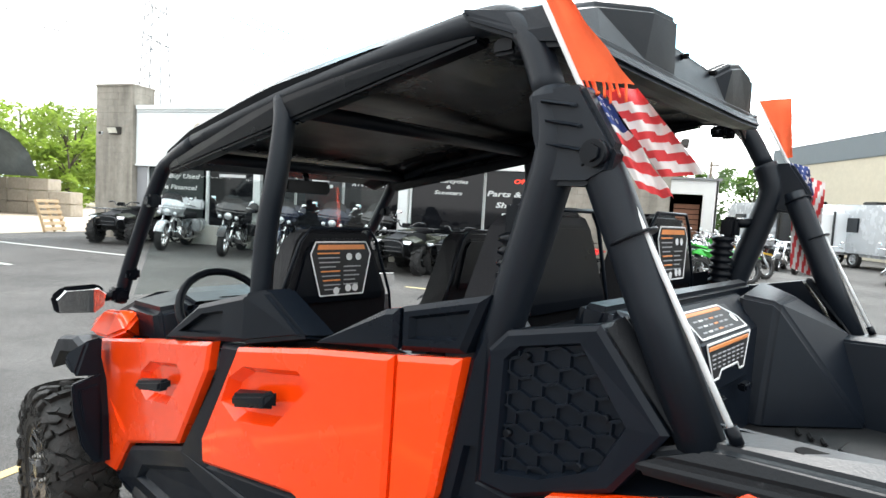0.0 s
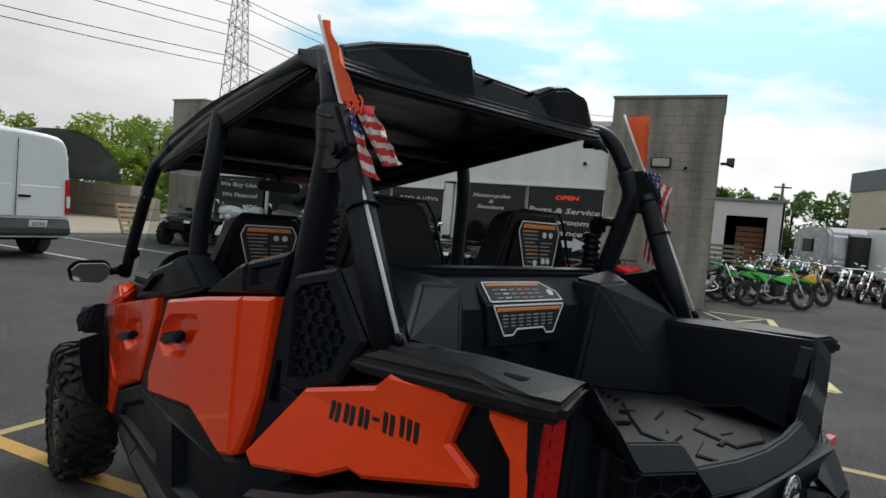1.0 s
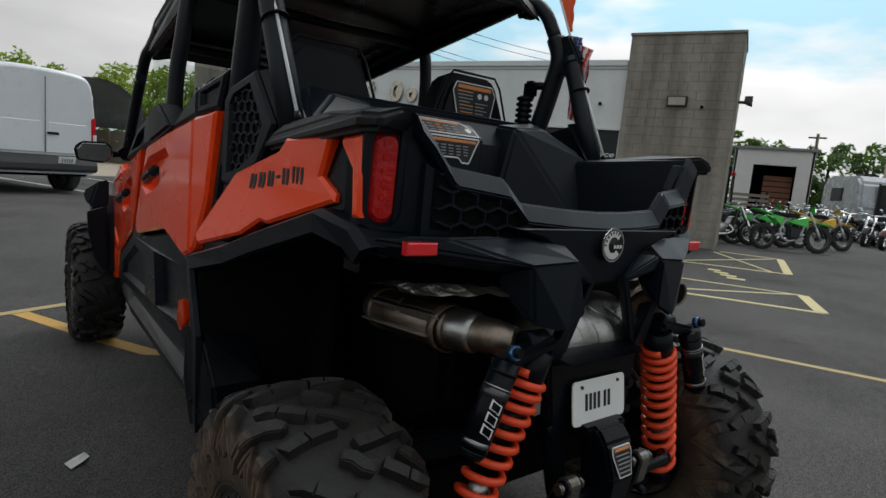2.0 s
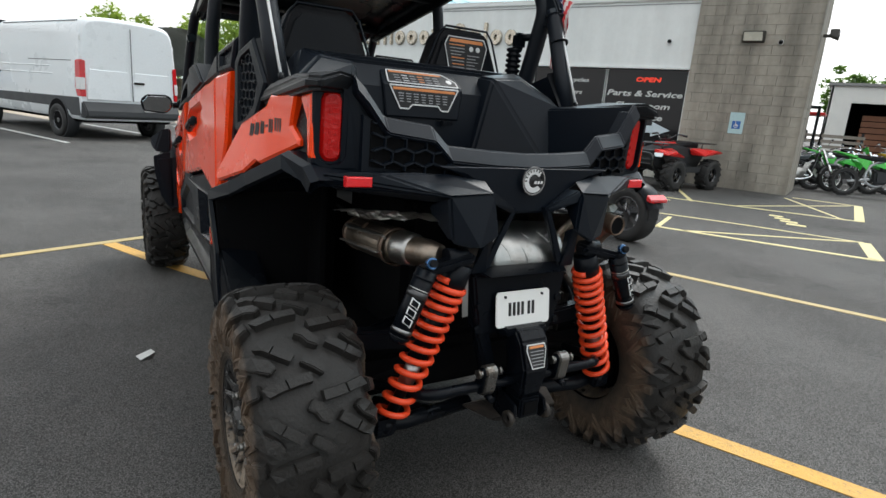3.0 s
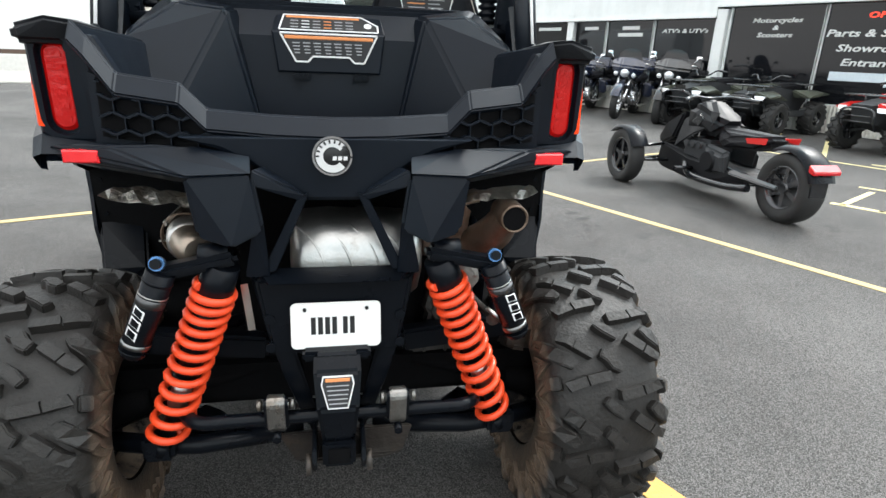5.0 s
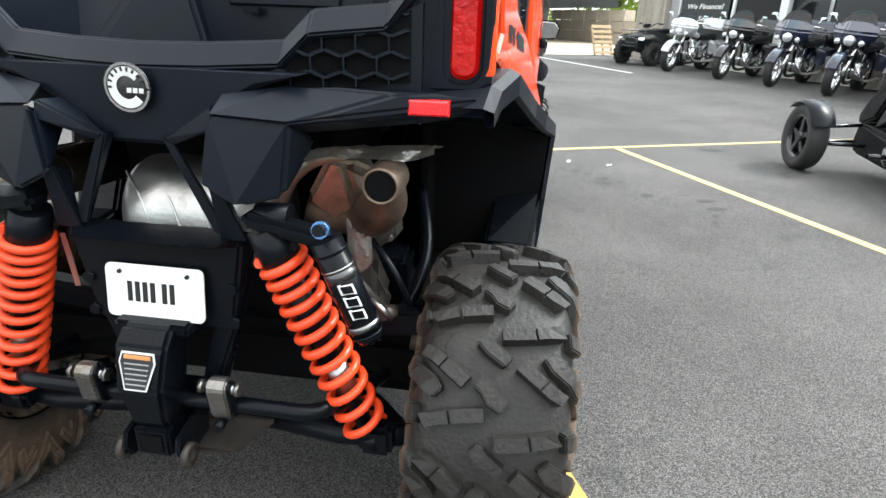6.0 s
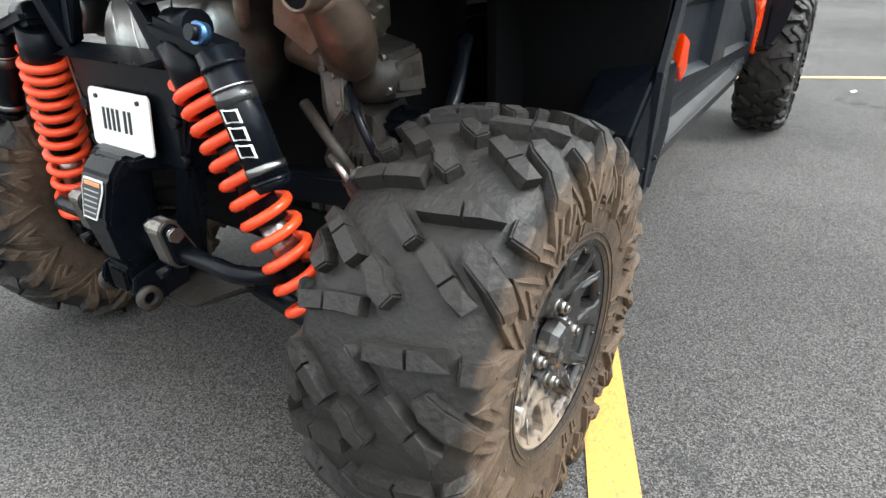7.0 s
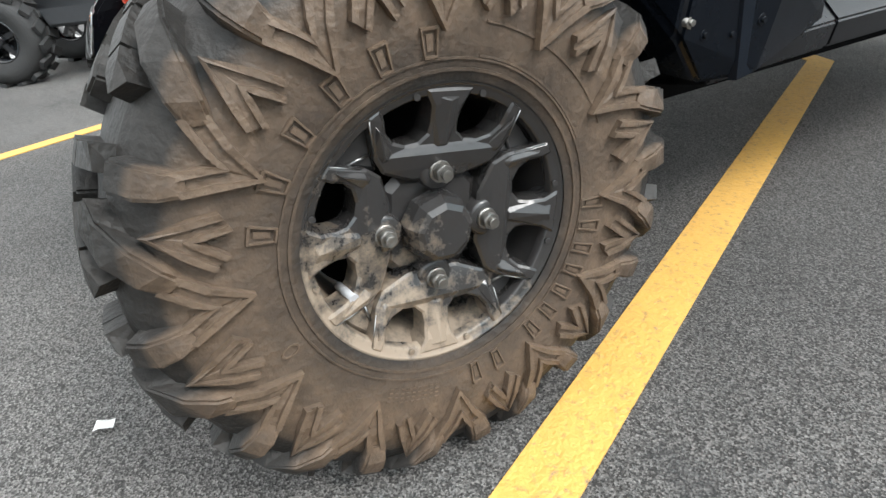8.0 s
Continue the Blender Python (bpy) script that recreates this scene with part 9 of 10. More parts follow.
def sedan(m, paint, label_):
    t = thing("car", m, label_, "car", "cars behind the barrier")
    prof = [(-2.25, 0.45), (-2.30, 0.80), (-2.1, 0.98), (-1.6, 1.04), (-0.9, 1.42), (0.35, 1.45), (1.15, 1.02), (2.0, 0.88), (2.25, 0.65), (2.2, 0.35), (-2.1, 0.32)]
    bm = bmesh.new()
    rows = [[bm.verts.new((x * (0.80 if 1.2 < z else 0.92), y, z)) for y, z in prof] for x in (-1, 1)]
    n = len(prof)
    for j in range(n):
        bm.faces.new((rows[0][j], rows[0][(j + 1) % n], rows[1][(j + 1) % n], rows[1][j]))
    bm.faces.new(rows[0]), bm.faces.new(rows[1])
    part("body", bevel(solid(bm), 0.06, 3, 15), paint, t)
    part("rear_window", hull([(sx * x, y, z) for sx in (-1, 1) for x, y, z in ((0.72, -1.58, 1.06), (0.66, -0.98, 1.40), (0.7, -1.5, 1.0))], 0.01), AUTOGLASS, t)
    part("windscreen", hull([(sx * x, y, z) for sx in (-1, 1) for x, y, z in ((0.74, 1.14, 1.06), (0.68, 0.45, 1.44), (0.7, 1.05, 1.0))], 0.01), AUTOGLASS, t)
    for s in (-1, 1):
        part("side_window", plate([(-1.2, 1.06), (-0.8, 1.38), (0.3, 1.40), (0.85, 1.08)], lambda u, v, d: Vector((s * (0.93 - 0.30 * max(0, v - 1.04) - d), u, v)), 0.03, 0.01), AUTOGLASS, t)
        part("tail_light", box((s * 0.72, -2.27, 0.80), (0.34, 0.08, 0.12), bev=0.02), TAILR, t)
        for y in (-1.4, 1.4):
            small_wheel(t, (s * 0.84, y, 0.32), 0.32, 0.2, 0.62, 0, 7, SILVER, "wheel")
    return t


car1 = sedan(at(2.05, 24.9, 0), SILVER, "silver sedan with a roof rack behind the barrier")
car2 = sedan(at(6.15, 25.8, 180), PAINTW, "white car with a blue sky reflection painted on its windscreen behind the barrier")
# blue sheets over the screens carry the sky's reflection as colour
SKYREF = mat("screen_with_painted_sky", (0.012, 0.075, 0.18), 0.08, var=0.1, bump=0)
part("sky_reflection_sheet", hull([(sx * x, y, z) for sx in (-1, 1) for x, y, z in ((0.72, 1.15, 1.085), (0.665, 0.50, 1.445), (0.68, 1.05, 1.05))], 0.01), SKYREF, car2)
part("sky_reflection_sheet", hull([(sx * x, y, z) for sx in (-1, 1) for x, y, z in ((0.68, -1.59, 1.085), (0.63, -1.00, 1.425), (0.66, -1.5, 1.05))], 0.01), SKYREF, car1)
part("tail_band", box((0, -2.285, 0.86), (1.1, 0.05, 0.16), bev=0.02), PAINTB, car1, "black band between the tail lights")
for sx in (-1, 1):
    part("rack_rail", join(rod((sx * 0.55, -0.85, 1.54), (sx * 0.55, 0.3, 1.56), 0.02), rod((sx * 0.55, -0.7, 1.40), (sx * 0.55, -0.7, 1.54), 0.02), rod((sx * 0.55, 0.2, 1.42), (sx * 0.55, 0.2, 1.56), 0.02)), PAINTB, car1)
for y in (-0.6, 0.1):
    part("rack_bar", box((0, y, 1.58), (1.3, 0.06, 0.03), bev=0.008), PAINTB, car1)
part("rear_spoiler", box((0, -2.05, 1.03), (1.3, 0.2, 0.03), bev=0.01), PAINTB, car1)
RED_TRUCK = mat("faded_red_steel", (0.22, 0.06, 0.04), 0.7, var=0.25, bump=0.1)
tk = thing("dump_truck", at(7.25, 34.0, 0) @ Matrix.Diagonal((0.66, 0.7, 0.88, 1)), "dark truck with a faded red steel bed behind the fence", "truck")
part("truck_bed", hull([(sx * 1.2, y, z) for sx in (-1, 1) for y, z in ((-2.6, 1.2), (-2.6, 2.6), (2.0, 2.6), (2.0, 1.2))], 0.05), RED_TRUCK, tk)
part("truck_cab", hull([(sx * 1.1, y, z) for sx in (-1, 1) for y, z in ((2.2, 0.8), (2.2, 2.7), (3.4, 2.6), (3.9, 1.6), (3.9, 0.8))], 0.08), PAINTB, tk)
part("tailgate", box((0, -2.63, 1.9), (2.2, 0.08, 1.2), bev=0.03), RED_TRUCK, tk)
for s in (-1, 1):
    for y in (-1.6, 2.9):
        small_wheel(tk, (s * 1.0, y, 0.5), 0.5, 0.3, 0.55, 0, 6, SILVER, "wheel")

SIDING = mat("white_siding", (0.75, 0.74, 0.71), 0.7, var=0.06, bump=0.05)
BROWN = mat("brown_trim", (0.10, 0.06, 0.04), 0.6)
FENCEM = mat("grey_weathered_wood", (0.27, 0.24, 0.205), 0.9, var=0.3, scale=14, bump=0.3, pieces=0.2)
house = thing("white_house", pose(0, 0, 0), "white sided house with brown trim behind the cars", "house")
part("wall", box((-2.8, 33.5, 2.6), (11.8, 6.0, 5.2), bev=0.02), SIDING, house)
part("roof", hull([(x, y, z) for x in (-9.2, 3.5) for y, z in ((30.0, 5.2), (37.0, 5.2), (33.5, 7.4))], 0.03), BROWN, house)
part("base_trim", box((-2.8, 30.47, 0.5), (11.9, 0.06, 0.55), bev=0.01), BROWN, house)
part("corner_trim", box((-1.2, 30.46, 2.6), (0.12, 0.06, 5.0), bev=0.01), BROWN, house)
w = part("window", box((-1.9, 30.46, 3.0), (0.9, 0.06, 1.5), bev=0.01), AUTOGLASS, house)
for k in range(3):
    part("glazing_bar", box((-1.9, 30.42, 2.6 + 0.4 * k), (0.9, 0.04, 0.05), bev=0), WHITE, w)
far = thing("white_outbuilding", pose(0, 0, 0), "long low white building behind the fence", "building")
part("wall", box((9.0, 52.0, 1.9), (18.0, 5.0, 3.8), bev=0.02), SIDING, far)
part("roof", box((9.0, 52.0, 3.88), (18.4, 5.4, 0.16), bev=0.02), ROOFG, far)
fence = thing("wooden_fence", pose(0, 0, 0), "grey weathered board fence beside the house", "fence")
me = None
for k in range(8):
    x = 3.66 + 0.285 * k
    if me is None:
        bm = box((0, 0, 0), (0.235, 0.025, 2.1), bev=0.006, seg=1)
        me = bpy.data.meshes.new("fence_board")
        bm.to_mesh(me)
        bm.free()
        me.materials.append(FENCEM)
    ob = new("fence_board", me)
    ob.parent = fence
    ob.location = (x, 31.0 + 0.10 * (k % 2), 1.06 + random.uniform(-0.03, 0.03))
for z in (0.5, 1.6):
    part("fence_rail", box((4.66, 31.05, z), (2.3, 0.05, 0.09), bev=0.005), FENCEM, fence)

# tarpaulin shed on concrete blocks, with a pallet beside it
TARP = mat("grey_tarpaulin", (0.16, 0.17, 0.165), 0.6, var=0.25, scale=4, bump=0.3, bscale=12)
shed = thing("storage_shed", pose(0, 0, 0), "grey tarpaulin arch roof on walls of concrete blocks", "shed")
bm = bmesh.new()
rows = []
for y in (30.0, 31.5, 33.0, 35.0, 37.0, 39.0):
    row = []
    for i in range(13):
        a = i / 12
        row.append(bm.verts.new((14.0 + 6.2 * a, y + random.uniform(-0.04, 0.04), 1.95 + 2.45 * math.sin(math.pi * a) ** 0.55 + random.uniform(-0.03, 0.03))))
    rows.append(row)
for p, q in zip(rows, rows[1:]):
    for j in range(12):
        bm.faces.new((p[j], p[j + 1], q[j + 1], q[j])).smooth = True
bmesh.ops.solidify(bm, geom=bm.faces, thickness=0.05)
part("arch_cover", bm, TARP, shed)
bm = bmesh.new()
ring = [bm.verts.new((14.05 + 6.1 * i / 12, 38.8, 1.95 + 2.4 * math.sin(math.pi * i / 12) ** 0.55)) for i in range(13)]
bm.faces.new(ring + [bm.verts.new((20.1, 38.8, 0)), bm.verts.new((14.05, 38.8, 0))])
part("back_sheet", bm, TARP, shed)
me = None
bm = box((0, 0, 0), (0.72, 1.45, 0.60), bev=0.03, seg=2)
me = bpy.data.meshes.new("concrete_block")
bm.to_mesh(me)
bm.free()
me.materials.append(BLOCKC)
for x, y, z in [(x, 30.0 + 1.5 * j, 0.31 + 0.62 * k) for x in (13.6, 20.5) for j in range(6) for k in range(3)] + [(13.6, 28.5, 0.31), (13.6, 28.5, 0.93), (13.6, 27.0, 0.31), (20.5, 28.5, 0.31), (20.5, 28.5, 0.93), (21.3, 29.6, 0.31), (21.3, 29.6, 0.93)]:
    ob = new("concrete_block", me)
    ob.parent = shed
    ob.location = (x + random.uniform(-0.04, 0.04), y, z)
    ob.rotation_euler = (0, 0, random.uniform(-0.03, 0.03))
PALW = mat("pallet_wood", (0.45, 0.33, 0.2), 0.85, var=0.2, bump=0.2)
pal = thing("wooden_pallet", pose(12.75, 19.0, 0.02, 72, 0, 15), "pale wooden pallet leaning on the pier", "pallet")
for k in range(6):
    part("slat", box((0, 0.08 + 0.19 * k, 0.06), (1.0, 0.11, 0.02), bev=0.004), PALW, pal)
for x in (-0.44, 0, 0.44):
    part("bearer", box((x, 0.55, 0.0), (0.05, 1.1, 0.09), bev=0.004), PALW, pal)

# ---- right-hand distance ----
BEIGE = mat("beige_block_wall", (0.50, 0.45, 0.35), 0.85, var=0.1, scale=4, coarse=0.3, bump=0.1)
SLATE = mat("slate_metal_roof", (0.13, 0.15, 0.16), 0.6, var=0.1)
big = thing("beige_warehouse", pose(0, 0, 0), "long beige warehouse with a dark metal roof edge", "building")
part("wall", hull([(x, y, z) for x in (20.0, 58.0) for y in (-9.6 - 0.0 * x, -40.0) for z in (0, 5.6)] , 0.02) if 0 else hull([(45.0, -8.0, 0), (45.0, -8.0, 5.9), (10.0, -19.5, 0), (10.0, -19.5, 5.9), (55.0, -40.0, 0), (55.0, -40, 5.9), (10.0, -45.0, 0), (10, -45, 5.9)], 0.02), BEIGE, big)
part("roof_edge", hull([(45.1, -7.9, 5.6), (45.1, -7.9, 6.9), (9.9, -19.4, 5.6), (9.9, -19.4, 6.9), (55.0, -40.0, 5.6), (55.0, -40, 6.9), (10.0, -45.0, 5.6), (10, -45, 6.9)], 0.03), SLATE, big)
part("roof_unit", box((38.0, -13.5, 7.3), (2.0, 1.6, 0.9), bev=0.05), DECALG, big)
part("wall_vent", box((24.0, -14.85, 5.1), (0.4, 0.5, 0.7), (0, 0, 18), 0.03), DECALG, big)

shk = thing("white_garage", pose(0, 0, 0), "small white garage with an open door full of pallets", "garage")
part("wall", plate([(0.4, 0), (0.4, 3.75), (-3.1, 3.75), (-3.1, 0), (-2.4, 0), (-2.4, 3.0), (-0.5, 3.0), (-0.5, 0)], lambda u, v, d: Vector((32 + d, u, v)), 0.25, 0.01), SIDING, shk)
part("side_wall", box((34.5, 0.35, 1.87), (5.0, 0.12, 3.75), bev=0.01), SIDING, shk)
part("side_wall", box((34.5, -3.05, 1.87), (5.0, 0.12, 3.75), bev=0.01), SIDING, shk)
part("back_wall", box((37.0, -1.35, 1.87), (0.1, 3.5, 3.75), bev=0.0), DARK, shk)
part("roof", box((34.5, -1.35, 3.82), (5.3, 3.8, 0.14), bev=0.02), ROOFG, shk)
CRATE = mat("reddish_board", (0.28, 0.13, 0.08), 0.85, var=0.25, bump=0.1)
stack = thing("stacked_boards", pose(33.0, -1.7, 0), "stack of reddish boards inside the garage", "board stack")
for k in range(9):
    part("board", box((0, 0.0, 0.14 + 0.28 * k), (0.12, 1.3, 0.24), bev=0.01), CRATE, stack)
rail = thing("slatted_gate", pose(28.0, -0.2, 0), "grey slatted gate before the garage", "gate")
for k in range(6):
    part("slat", box((0, 0, 0.3 + 0.22 * k), (0.05, 2.2, 0.13), bev=0.008), FENCEM, rail)
for y in (-1.0, 1.0):
    part("post", box((0.06, y, 0.8), (0.1, 0.1, 1.6), bev=0.01), GREYP, rail)
lift = thing("fork_truck", at(23.5, 0.6, 90), "dark fork truck with a red top beside the garage", "fork truck")
part("mast", join(*[box((s * 0.35, 0.9, 1.2), (0.10, 0.12, 2.3), bev=0.01) for s in (-1, 1)], box((0, 0.9, 2.3), (0.8, 0.1, 0.12), bev=0.01)), PAINTB, lift)
part("guard_roof", box((0, 0, 2.1), (1.1, 1.3, 0.12), bev=0.03), PAINTR, lift)
part("truck_body", hull([(sx * x, y, z) for sx in (-1, 1) for x, y, z in ((0.55, 0.7, 0.3), (0.55, -1.1, 0.3), (0.55, -1.1, 1.1), (0.5, -0.2, 1.1), (0.5, 0.6, 0.7))], 0.05), GREYP, lift)
for s in (-1, 1):
    for y in (0.5, -0.8):
        small_wheel(lift, (s * 0.5, y, 0.3), 0.3, 0.2, 0.5, 0, 5, GREYP, "wheel")
    part("guard_post", rod((s * 0.5, -0.5, 1.0), (s * 0.5, -0.5, 2.1), 0.03), PAINTB, lift)

def caravan(m, label_, dark):
    t = thing("camper_trailer", m, label_, "camper", "parked campers")
    prof = [(-1.9, 0.5), (-2.0, 1.2), (-1.85, 2.35), (-1.5, 2.65), (1.6, 2.7), (1.95, 2.2), (2.0, 0.8), (1.8, 0.5)]
    bm = bmesh.new()
    rows = [[bm.verts.new((x, y, z)) for y, z in prof] for x in (-1.15, 1.15)]
    for j in range(8):
        bm.faces.new((rows[0][j], rows[0][(j + 1) % 8], rows[1][(j + 1) % 8], rows[1][j]))
    bm.faces.new(rows[0]), bm.faces.new(rows[1])
    part("shell", bevel(solid(bm), 0.12, 4, 15), SILVER if dark else WHITE, t)
    part("rear_door", box((0, -2.0, 1.45), (0.9, 0.10, 1.7), bev=0.03), PAINTB if dark else PAINTW, t)
    for x in (-0.5, 0.5):
        part("door_frame", box((x, -2.03, 1.45), (0.06, 0.10, 1.8), bev=0.01), PAINTB, t)
    part("roof_vent", box((0, 0.4, 2.76), (0.6, 0.9, 0.16), bev=0.04), PAINTB, t)
    part("side_stripe", box((1.16, 0, 1.5), (0.03, 3.2, 0.3), bev=0.01), PAINTB, t)
    part("side_window", box((-1.16, 0.3, 1.8), (0.03, 1.2, 0.6), bev=0.02), AUTOGLASS, t)
    for s in (-1, 1):
        small_wheel(t, (s * 1.0, 0, 0.36), 0.36, 0.2, 0.6, 0, 6, SILVER, "wheel")


caravan(at(31.0, -5.3, -75), "white camper trailer with a dark door", True)
caravan(at(29.8, -7.2, -75), "silver camper trailer with a black rear door", False)
caravan(at(27.8, -9.0, -72), "rounded silver camper trailer with a dark frame", True)

# ---- trees ----
BARK = mat("bark", (0.07, 0.055, 0.04), 0.95, var=0.3, bump=0.5, bscale=25)
def leaf_material(name, col):
    m = mat(name, col, 0.6, var=0.35, scale=0.8, coarse=0.3, bump=0)
    n, l = m.node_tree.nodes, m.node_tree.links
    b = n["Principled BSDF"]
    tr, mx = n.new("ShaderNodeBsdfTranslucent"), n.new("ShaderNodeMixShader")
    tr.inputs[0].default_value = (col[0] * 2.2, col[1] * 2.2, col[2] * 1.2, 1)
    mx.inputs[0].default_value = 0.4
    l.new(b.outputs[0], mx.inputs[1])
    l.new(tr.outputs[0], mx.inputs[2])
    l.new(mx.outputs[0], n["Material Output"].inputs[0])
    return m


LEAF = leaf_material("spring_leaves", (0.155, 0.215, 0.055))
LEAF2 = leaf_material("dark_leaves", (0.06, 0.11, 0.03))


def crown_mesh(rnd, R, H, z0, count, size):
    verts, faces = [], []
    clumps = [(rnd.uniform(-0.75, 0.75) * R, rnd.uniform(-0.75, 0.75) * R, z0 + rnd.uniform(0.05, 1.0) * H, rnd.uniform(0.22, 0.45) * R) for _ in range(22)]
    for i in range(count):
        cx, cy, cz, cr = clumps[rnd.randrange(len(clumps))]
        a, b = rnd.uniform(0, 6.283), math.acos(rnd.uniform(-1, 1))
        rr = cr * rnd.uniform(0.55, 1.05)
        p = Vector((cx + rr * math.sin(b) * math.cos(a), cy + rr * math.sin(b) * math.sin(a), cz + 0.8 * rr * math.cos(b)))
        d = Vector((rnd.uniform(-1, 1), rnd.uniform(-1, 1), rnd.uniform(-0.6, 0.6))).normalized()
        e = d.orthogonal().normalized()
        s = size * rnd.uniform(0.6, 1.3)
        k = len(verts)
        verts += [p - d * s, p + e * s * 0.45, p + d * s, p - e * s * 0.45]
        faces.append((k, k + 1, k + 2, k + 3))
    me = bpy.data.meshes.new("crown")
    me.from_pydata(verts, [], faces)
    return me, clumps


def tree(x, y, H, R, leaf, label_, count=2600, size=0.22, bare=0.25):
    rnd = random.Random(int(x * 13 + y * 7))
    t = thing("tree", pose(x, y, 0, 0, 0, rnd.uniform(0, 360)), label_, "tree", "trees in the distance")
    me, clumps = crown_mesh(rnd, R, H * (1 - bare), H * bare, count, size)
    me.materials.append(leaf)
    ob = new("crown", me)
    ob.parent = t
    limbs = [pipe([(0, 0, 0), (0.05, 0, H * 0.3), (0, 0.1, H * 0.62), (0.1, 0, H * 0.9)], 0.1, 8, rad=[R * 0.075, R * 0.06, R * 0.035, R * 0.012])]
    for c in clumps[:9]:
        zb = min(c[2] * 0.6, H * 0.6)
        limbs.append(pipe([(0, 0, zb), (c[0] * 0.5, c[1] * 0.5, zb + (c[2] - zb) * 0.6), (c[0], c[1], c[2])], 0.05, 6, rad=[R * 0.03, R * 0.02, R * 0.008]))
    part("trunk", join(*limbs), BARK, t)


for x, y, H, R in ((27.0, 45.0, 7.0, 2.8), (31.0, 47.0, 8.0, 3.4), (35.0, 46.0, 7.6, 3.2), (23.0, 49.0, 7.0, 3.0), (39.0, 52.0, 8.2, 3.6), (44.0, 55.0, 8.2, 3.6), (30.0, 40.5, 4.6, 2.6), (34.0, 41.0, 5.2, 2.8)):
    tree(x, y, H, R, LEAF, "leafy bright green tree beyond the shed", bare=0.08)
for x, y, H, R in ((-2.0, 60.0, 9.5, 4.5), (6.0, 62.0, 9.0, 4.2), (13.0, 63.0, 8.6, 4.0), (9.6, 60.0, 7.6, 3.6), (17.5, 61.0, 5.0, 3.0), (-12.0, 60.0, 10.0, 5.0)):
    tree(x, y, H, R, LEAF, "leafy green tree behind the buildings")
for k in range(9):
    tree(78 + 3 * (k % 3), -1.5 - 3.6 * k, 7.4 + 1.4 * ((k * 7) % 5) / 5, 3.2, LEAF2, "dark green tree on the skyline", 1700, 0.34, 0.06)
tree(60, 0.1, 7.2, 1.9, LEAF2, "lone round tree above the garage", 1500, 0.22, 0.45)

# ---- pole, pylon and wires ----
WOODP = mat("utility_pole_wood", (0.16, 0.13, 0.10), 0.9)
WIRE = mat("dark_wire", (0.05, 0.05, 0.055), 0.6, bump=0)
GALV = mat("galvanised_steel", (0.36, 0.37, 0.38), 0.5, metal=0.7)
pole = thing("utility_pole", pose(50, -4.45, 0), "wooden utility pole with a transformer", "utility pole")
part("shaft", rod((0, 0, 0), (0, 0, 6.5), 0.14, 0.10), WOODP, pole)
part("crossarm", box((0, 0, 6.2), (0.12, 1.2, 0.12), bev=0.01), WOODP, pole)
part("transformer", rod((0.25, 0, 4.8), (0.25, 0, 5.5), 0.2), GALV, pole)
pyl = thing("lattice_pylon", pose(86, 90, 0, 0, 0, 20), "tall steel lattice power pylon", "pylon")
for sx in (-1, 1):
    for sy in (-1, 1):
        part("leg", rod((sx * 3.0, sy * 3.0, 0), (sx * 0.9, sy * 0.9, 46), 0.12, n=6), GALV, pyl)
for k in range(18):
    z0, z1 = 2.4 * k, 2.4 * (k + 1)
    w0, w1 = 3.0 - 2.1 * z0 / 46, 3.0 - 2.1 * z1 / 46
    for ax in (0, 1):
        for s in (-1, 1):
            A_ = [(-w0, s * w0, z0), (w1, s * w1, z1), (w0, s * w0, z0), (-w1, s * w1, z1)]
            if ax:
                A_ = [(b, a, c) for a, b, c in A_]
            part("brace", rod(A_[0], A_[1], 0.06, n=5), GALV, pyl)
            part("brace", rod(A_[2], A_[3], 0.06, n=5), GALV, pyl)
for z in (30, 36, 42):
    part("arm", join(rod((-5, 0, z), (5, 0, z), 0.10, n=6), rod((-5, 0, z), (0, 0, z + 1.6), 0.06, n=5), rod((5, 0, z), (0, 0, z + 1.6), 0.06, n=5)), GALV, pyl)
for k, (z, dx) in enumerate(((30, -5), (30, 5), (36, -5), (36, 5), (42, -5), (42, 5))):
    a = Vector((86 + dx * 0.94, 90 + dx * 0.34, z - 0.8))
    for b in (Vector((-150 + dx, 125, z + 2)), Vector((200 + dx, 20, z - 2))):
        pts = [a + (b - a) * (i / 16) - Vector((0, 0, 7.0 * 4 * (i / 16) * (1 - i / 16))) for i in range(17)]
        tagged(part("power_line", pipe(pts, 0.07, 5), WIRE), "thin sagging high-voltage power line", "power line", "power lines")

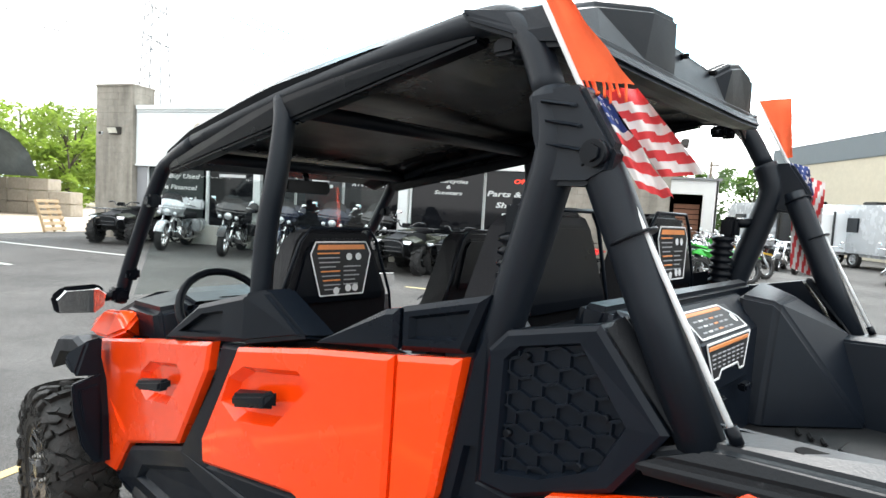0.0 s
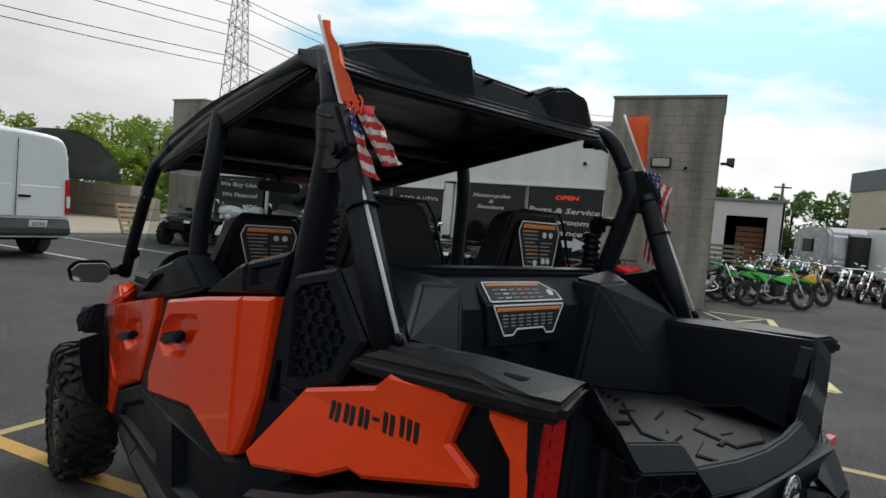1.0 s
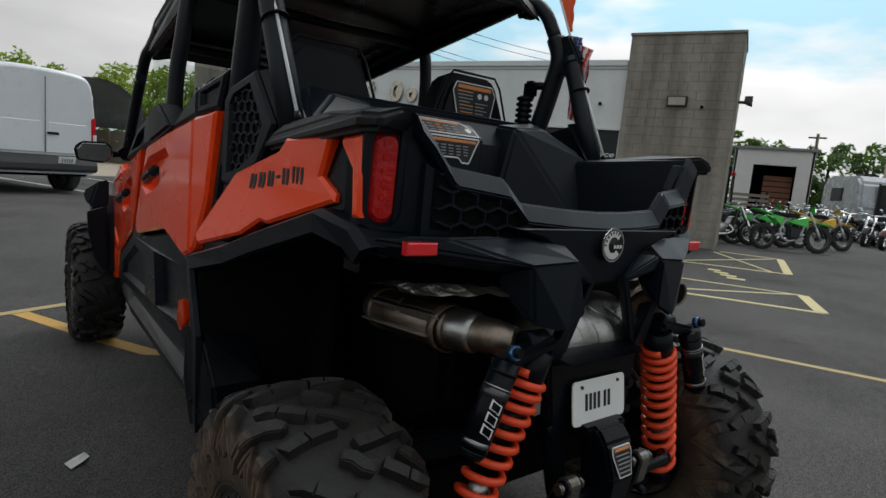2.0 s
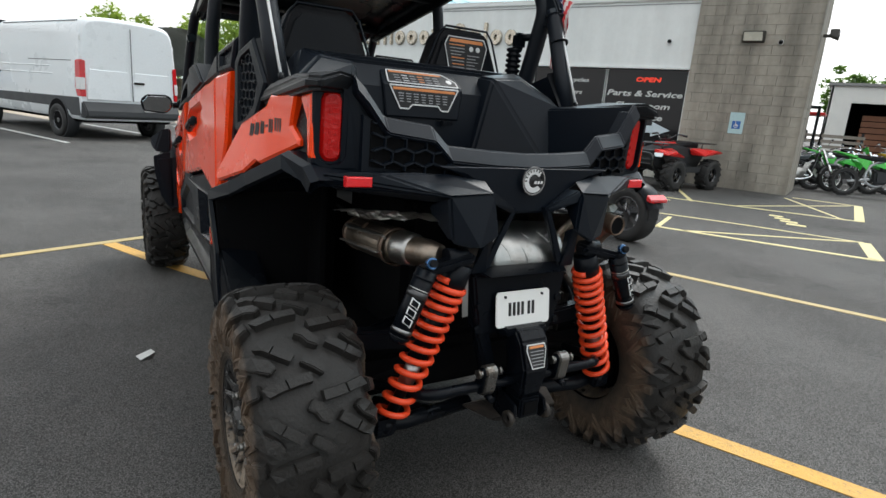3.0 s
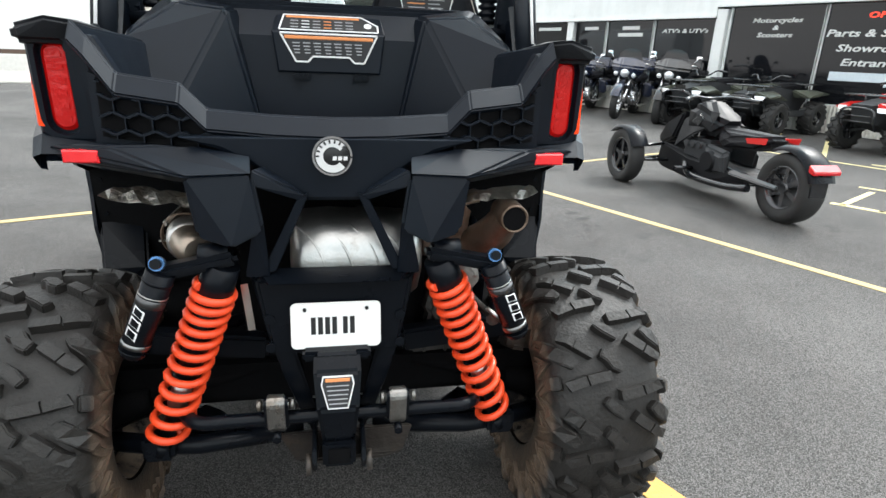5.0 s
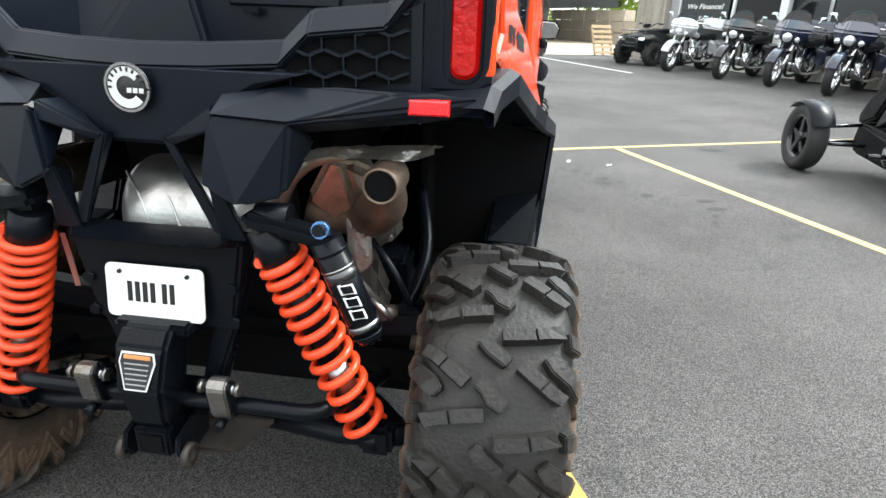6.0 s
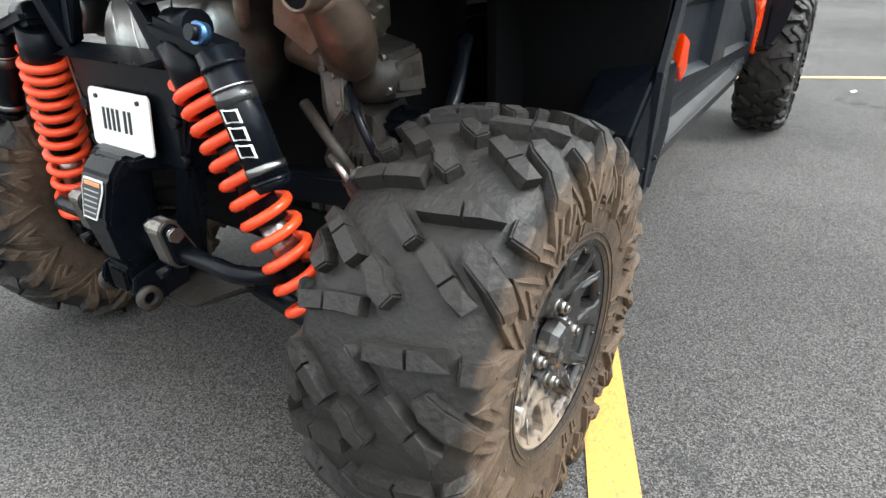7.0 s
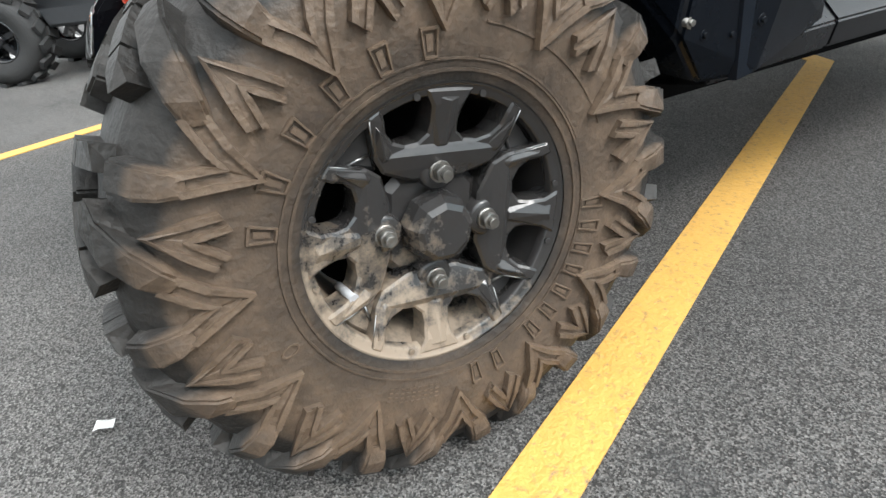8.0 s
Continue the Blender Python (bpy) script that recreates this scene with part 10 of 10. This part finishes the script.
# ---- litter on the asphalt ----
PAPER = mat("white_paper", (0.60, 0.60, 0.585), 0.8, var=0.05, bump=0.1)
for x, y, sx, sy, r in ((-0.212, 1.592, 0.05, 0.028, 20), (2.80, 3.24, 0.035, 0.02, 40), (0.25, -0.62, 0.018, 0.012, 40), (3.1, 3.05, 0.03, 0.012, 10)):
    bm = bmesh.new()
    vs = [bm.verts.new((u * sx, v * sy, 0.006 + h)) for u, v, h in ((-1, -0.6, 0), (-0.2, -1, 0.008), (0.9, -0.5, 0.002), (1, 0.5, 0.010), (0.1, 1, 0.003), (-0.8, 0.7, 0.009))]
    c = bm.verts.new((0, 0, 0.014))
    for i in range(6):
        bm.faces.new((vs[i], vs[(i + 1) % 6], c))
    ob = part("paper_scrap", solid(bm), PAPER)
    ob.matrix_world = pose(x, y, 0, 0, 0, r)
    tagged(ob, "small crumpled white paper scrap on the asphalt", "litter", "litter")

# ---- oil stains on the asphalt ----
OIL = mat("oil_soaked_asphalt", (0.036, 0.035, 0.034), 0.8, var=0.5, scale=60, coarse=9, bump=0.5, bscale=200, spec=0.3)
rnd = random.Random(11)
for x, y, r in ((2.70, 2.93, 0.055), (2.62, 3.03, 0.045), (2.78, 2.84, 0.035), (2.80, 2.66, 0.075), (2.72, 2.55, 0.05), (2.90, 2.56, 0.045), (2.84, 2.42, 0.035), (2.86, 2.17, 0.06), (2.95, 2.08, 0.03), (3.23, 1.97, 0.06), (3.17, 1.79, 0.07), (3.05, 1.66, 0.03), (2.95, 1.55, 0.04), (4.55, 3.51, 0.13)):
    bm = bmesh.new()
    wob = [rnd.uniform(0.55, 1.15) for i in range(18)]
    ring = [bm.verts.new((r * 1.25 * (wob[i] + wob[i - 1]) / 2 * math.cos(2 * math.pi * i / 18), r * 0.7 * (wob[i] + wob[i - 1]) / 2 * math.sin(2 * math.pi * i / 18), 0.003)) for i in range(18)]
    bm.faces.new(ring)
    ob = part("oil_stain", bm, OIL)
    ob.matrix_world = pose(x, y, 0, 0, 0, rnd.uniform(-30, 60))
    tagged(ob, "dark irregular oil stain soaked into the asphalt", "stain", kind="structure")
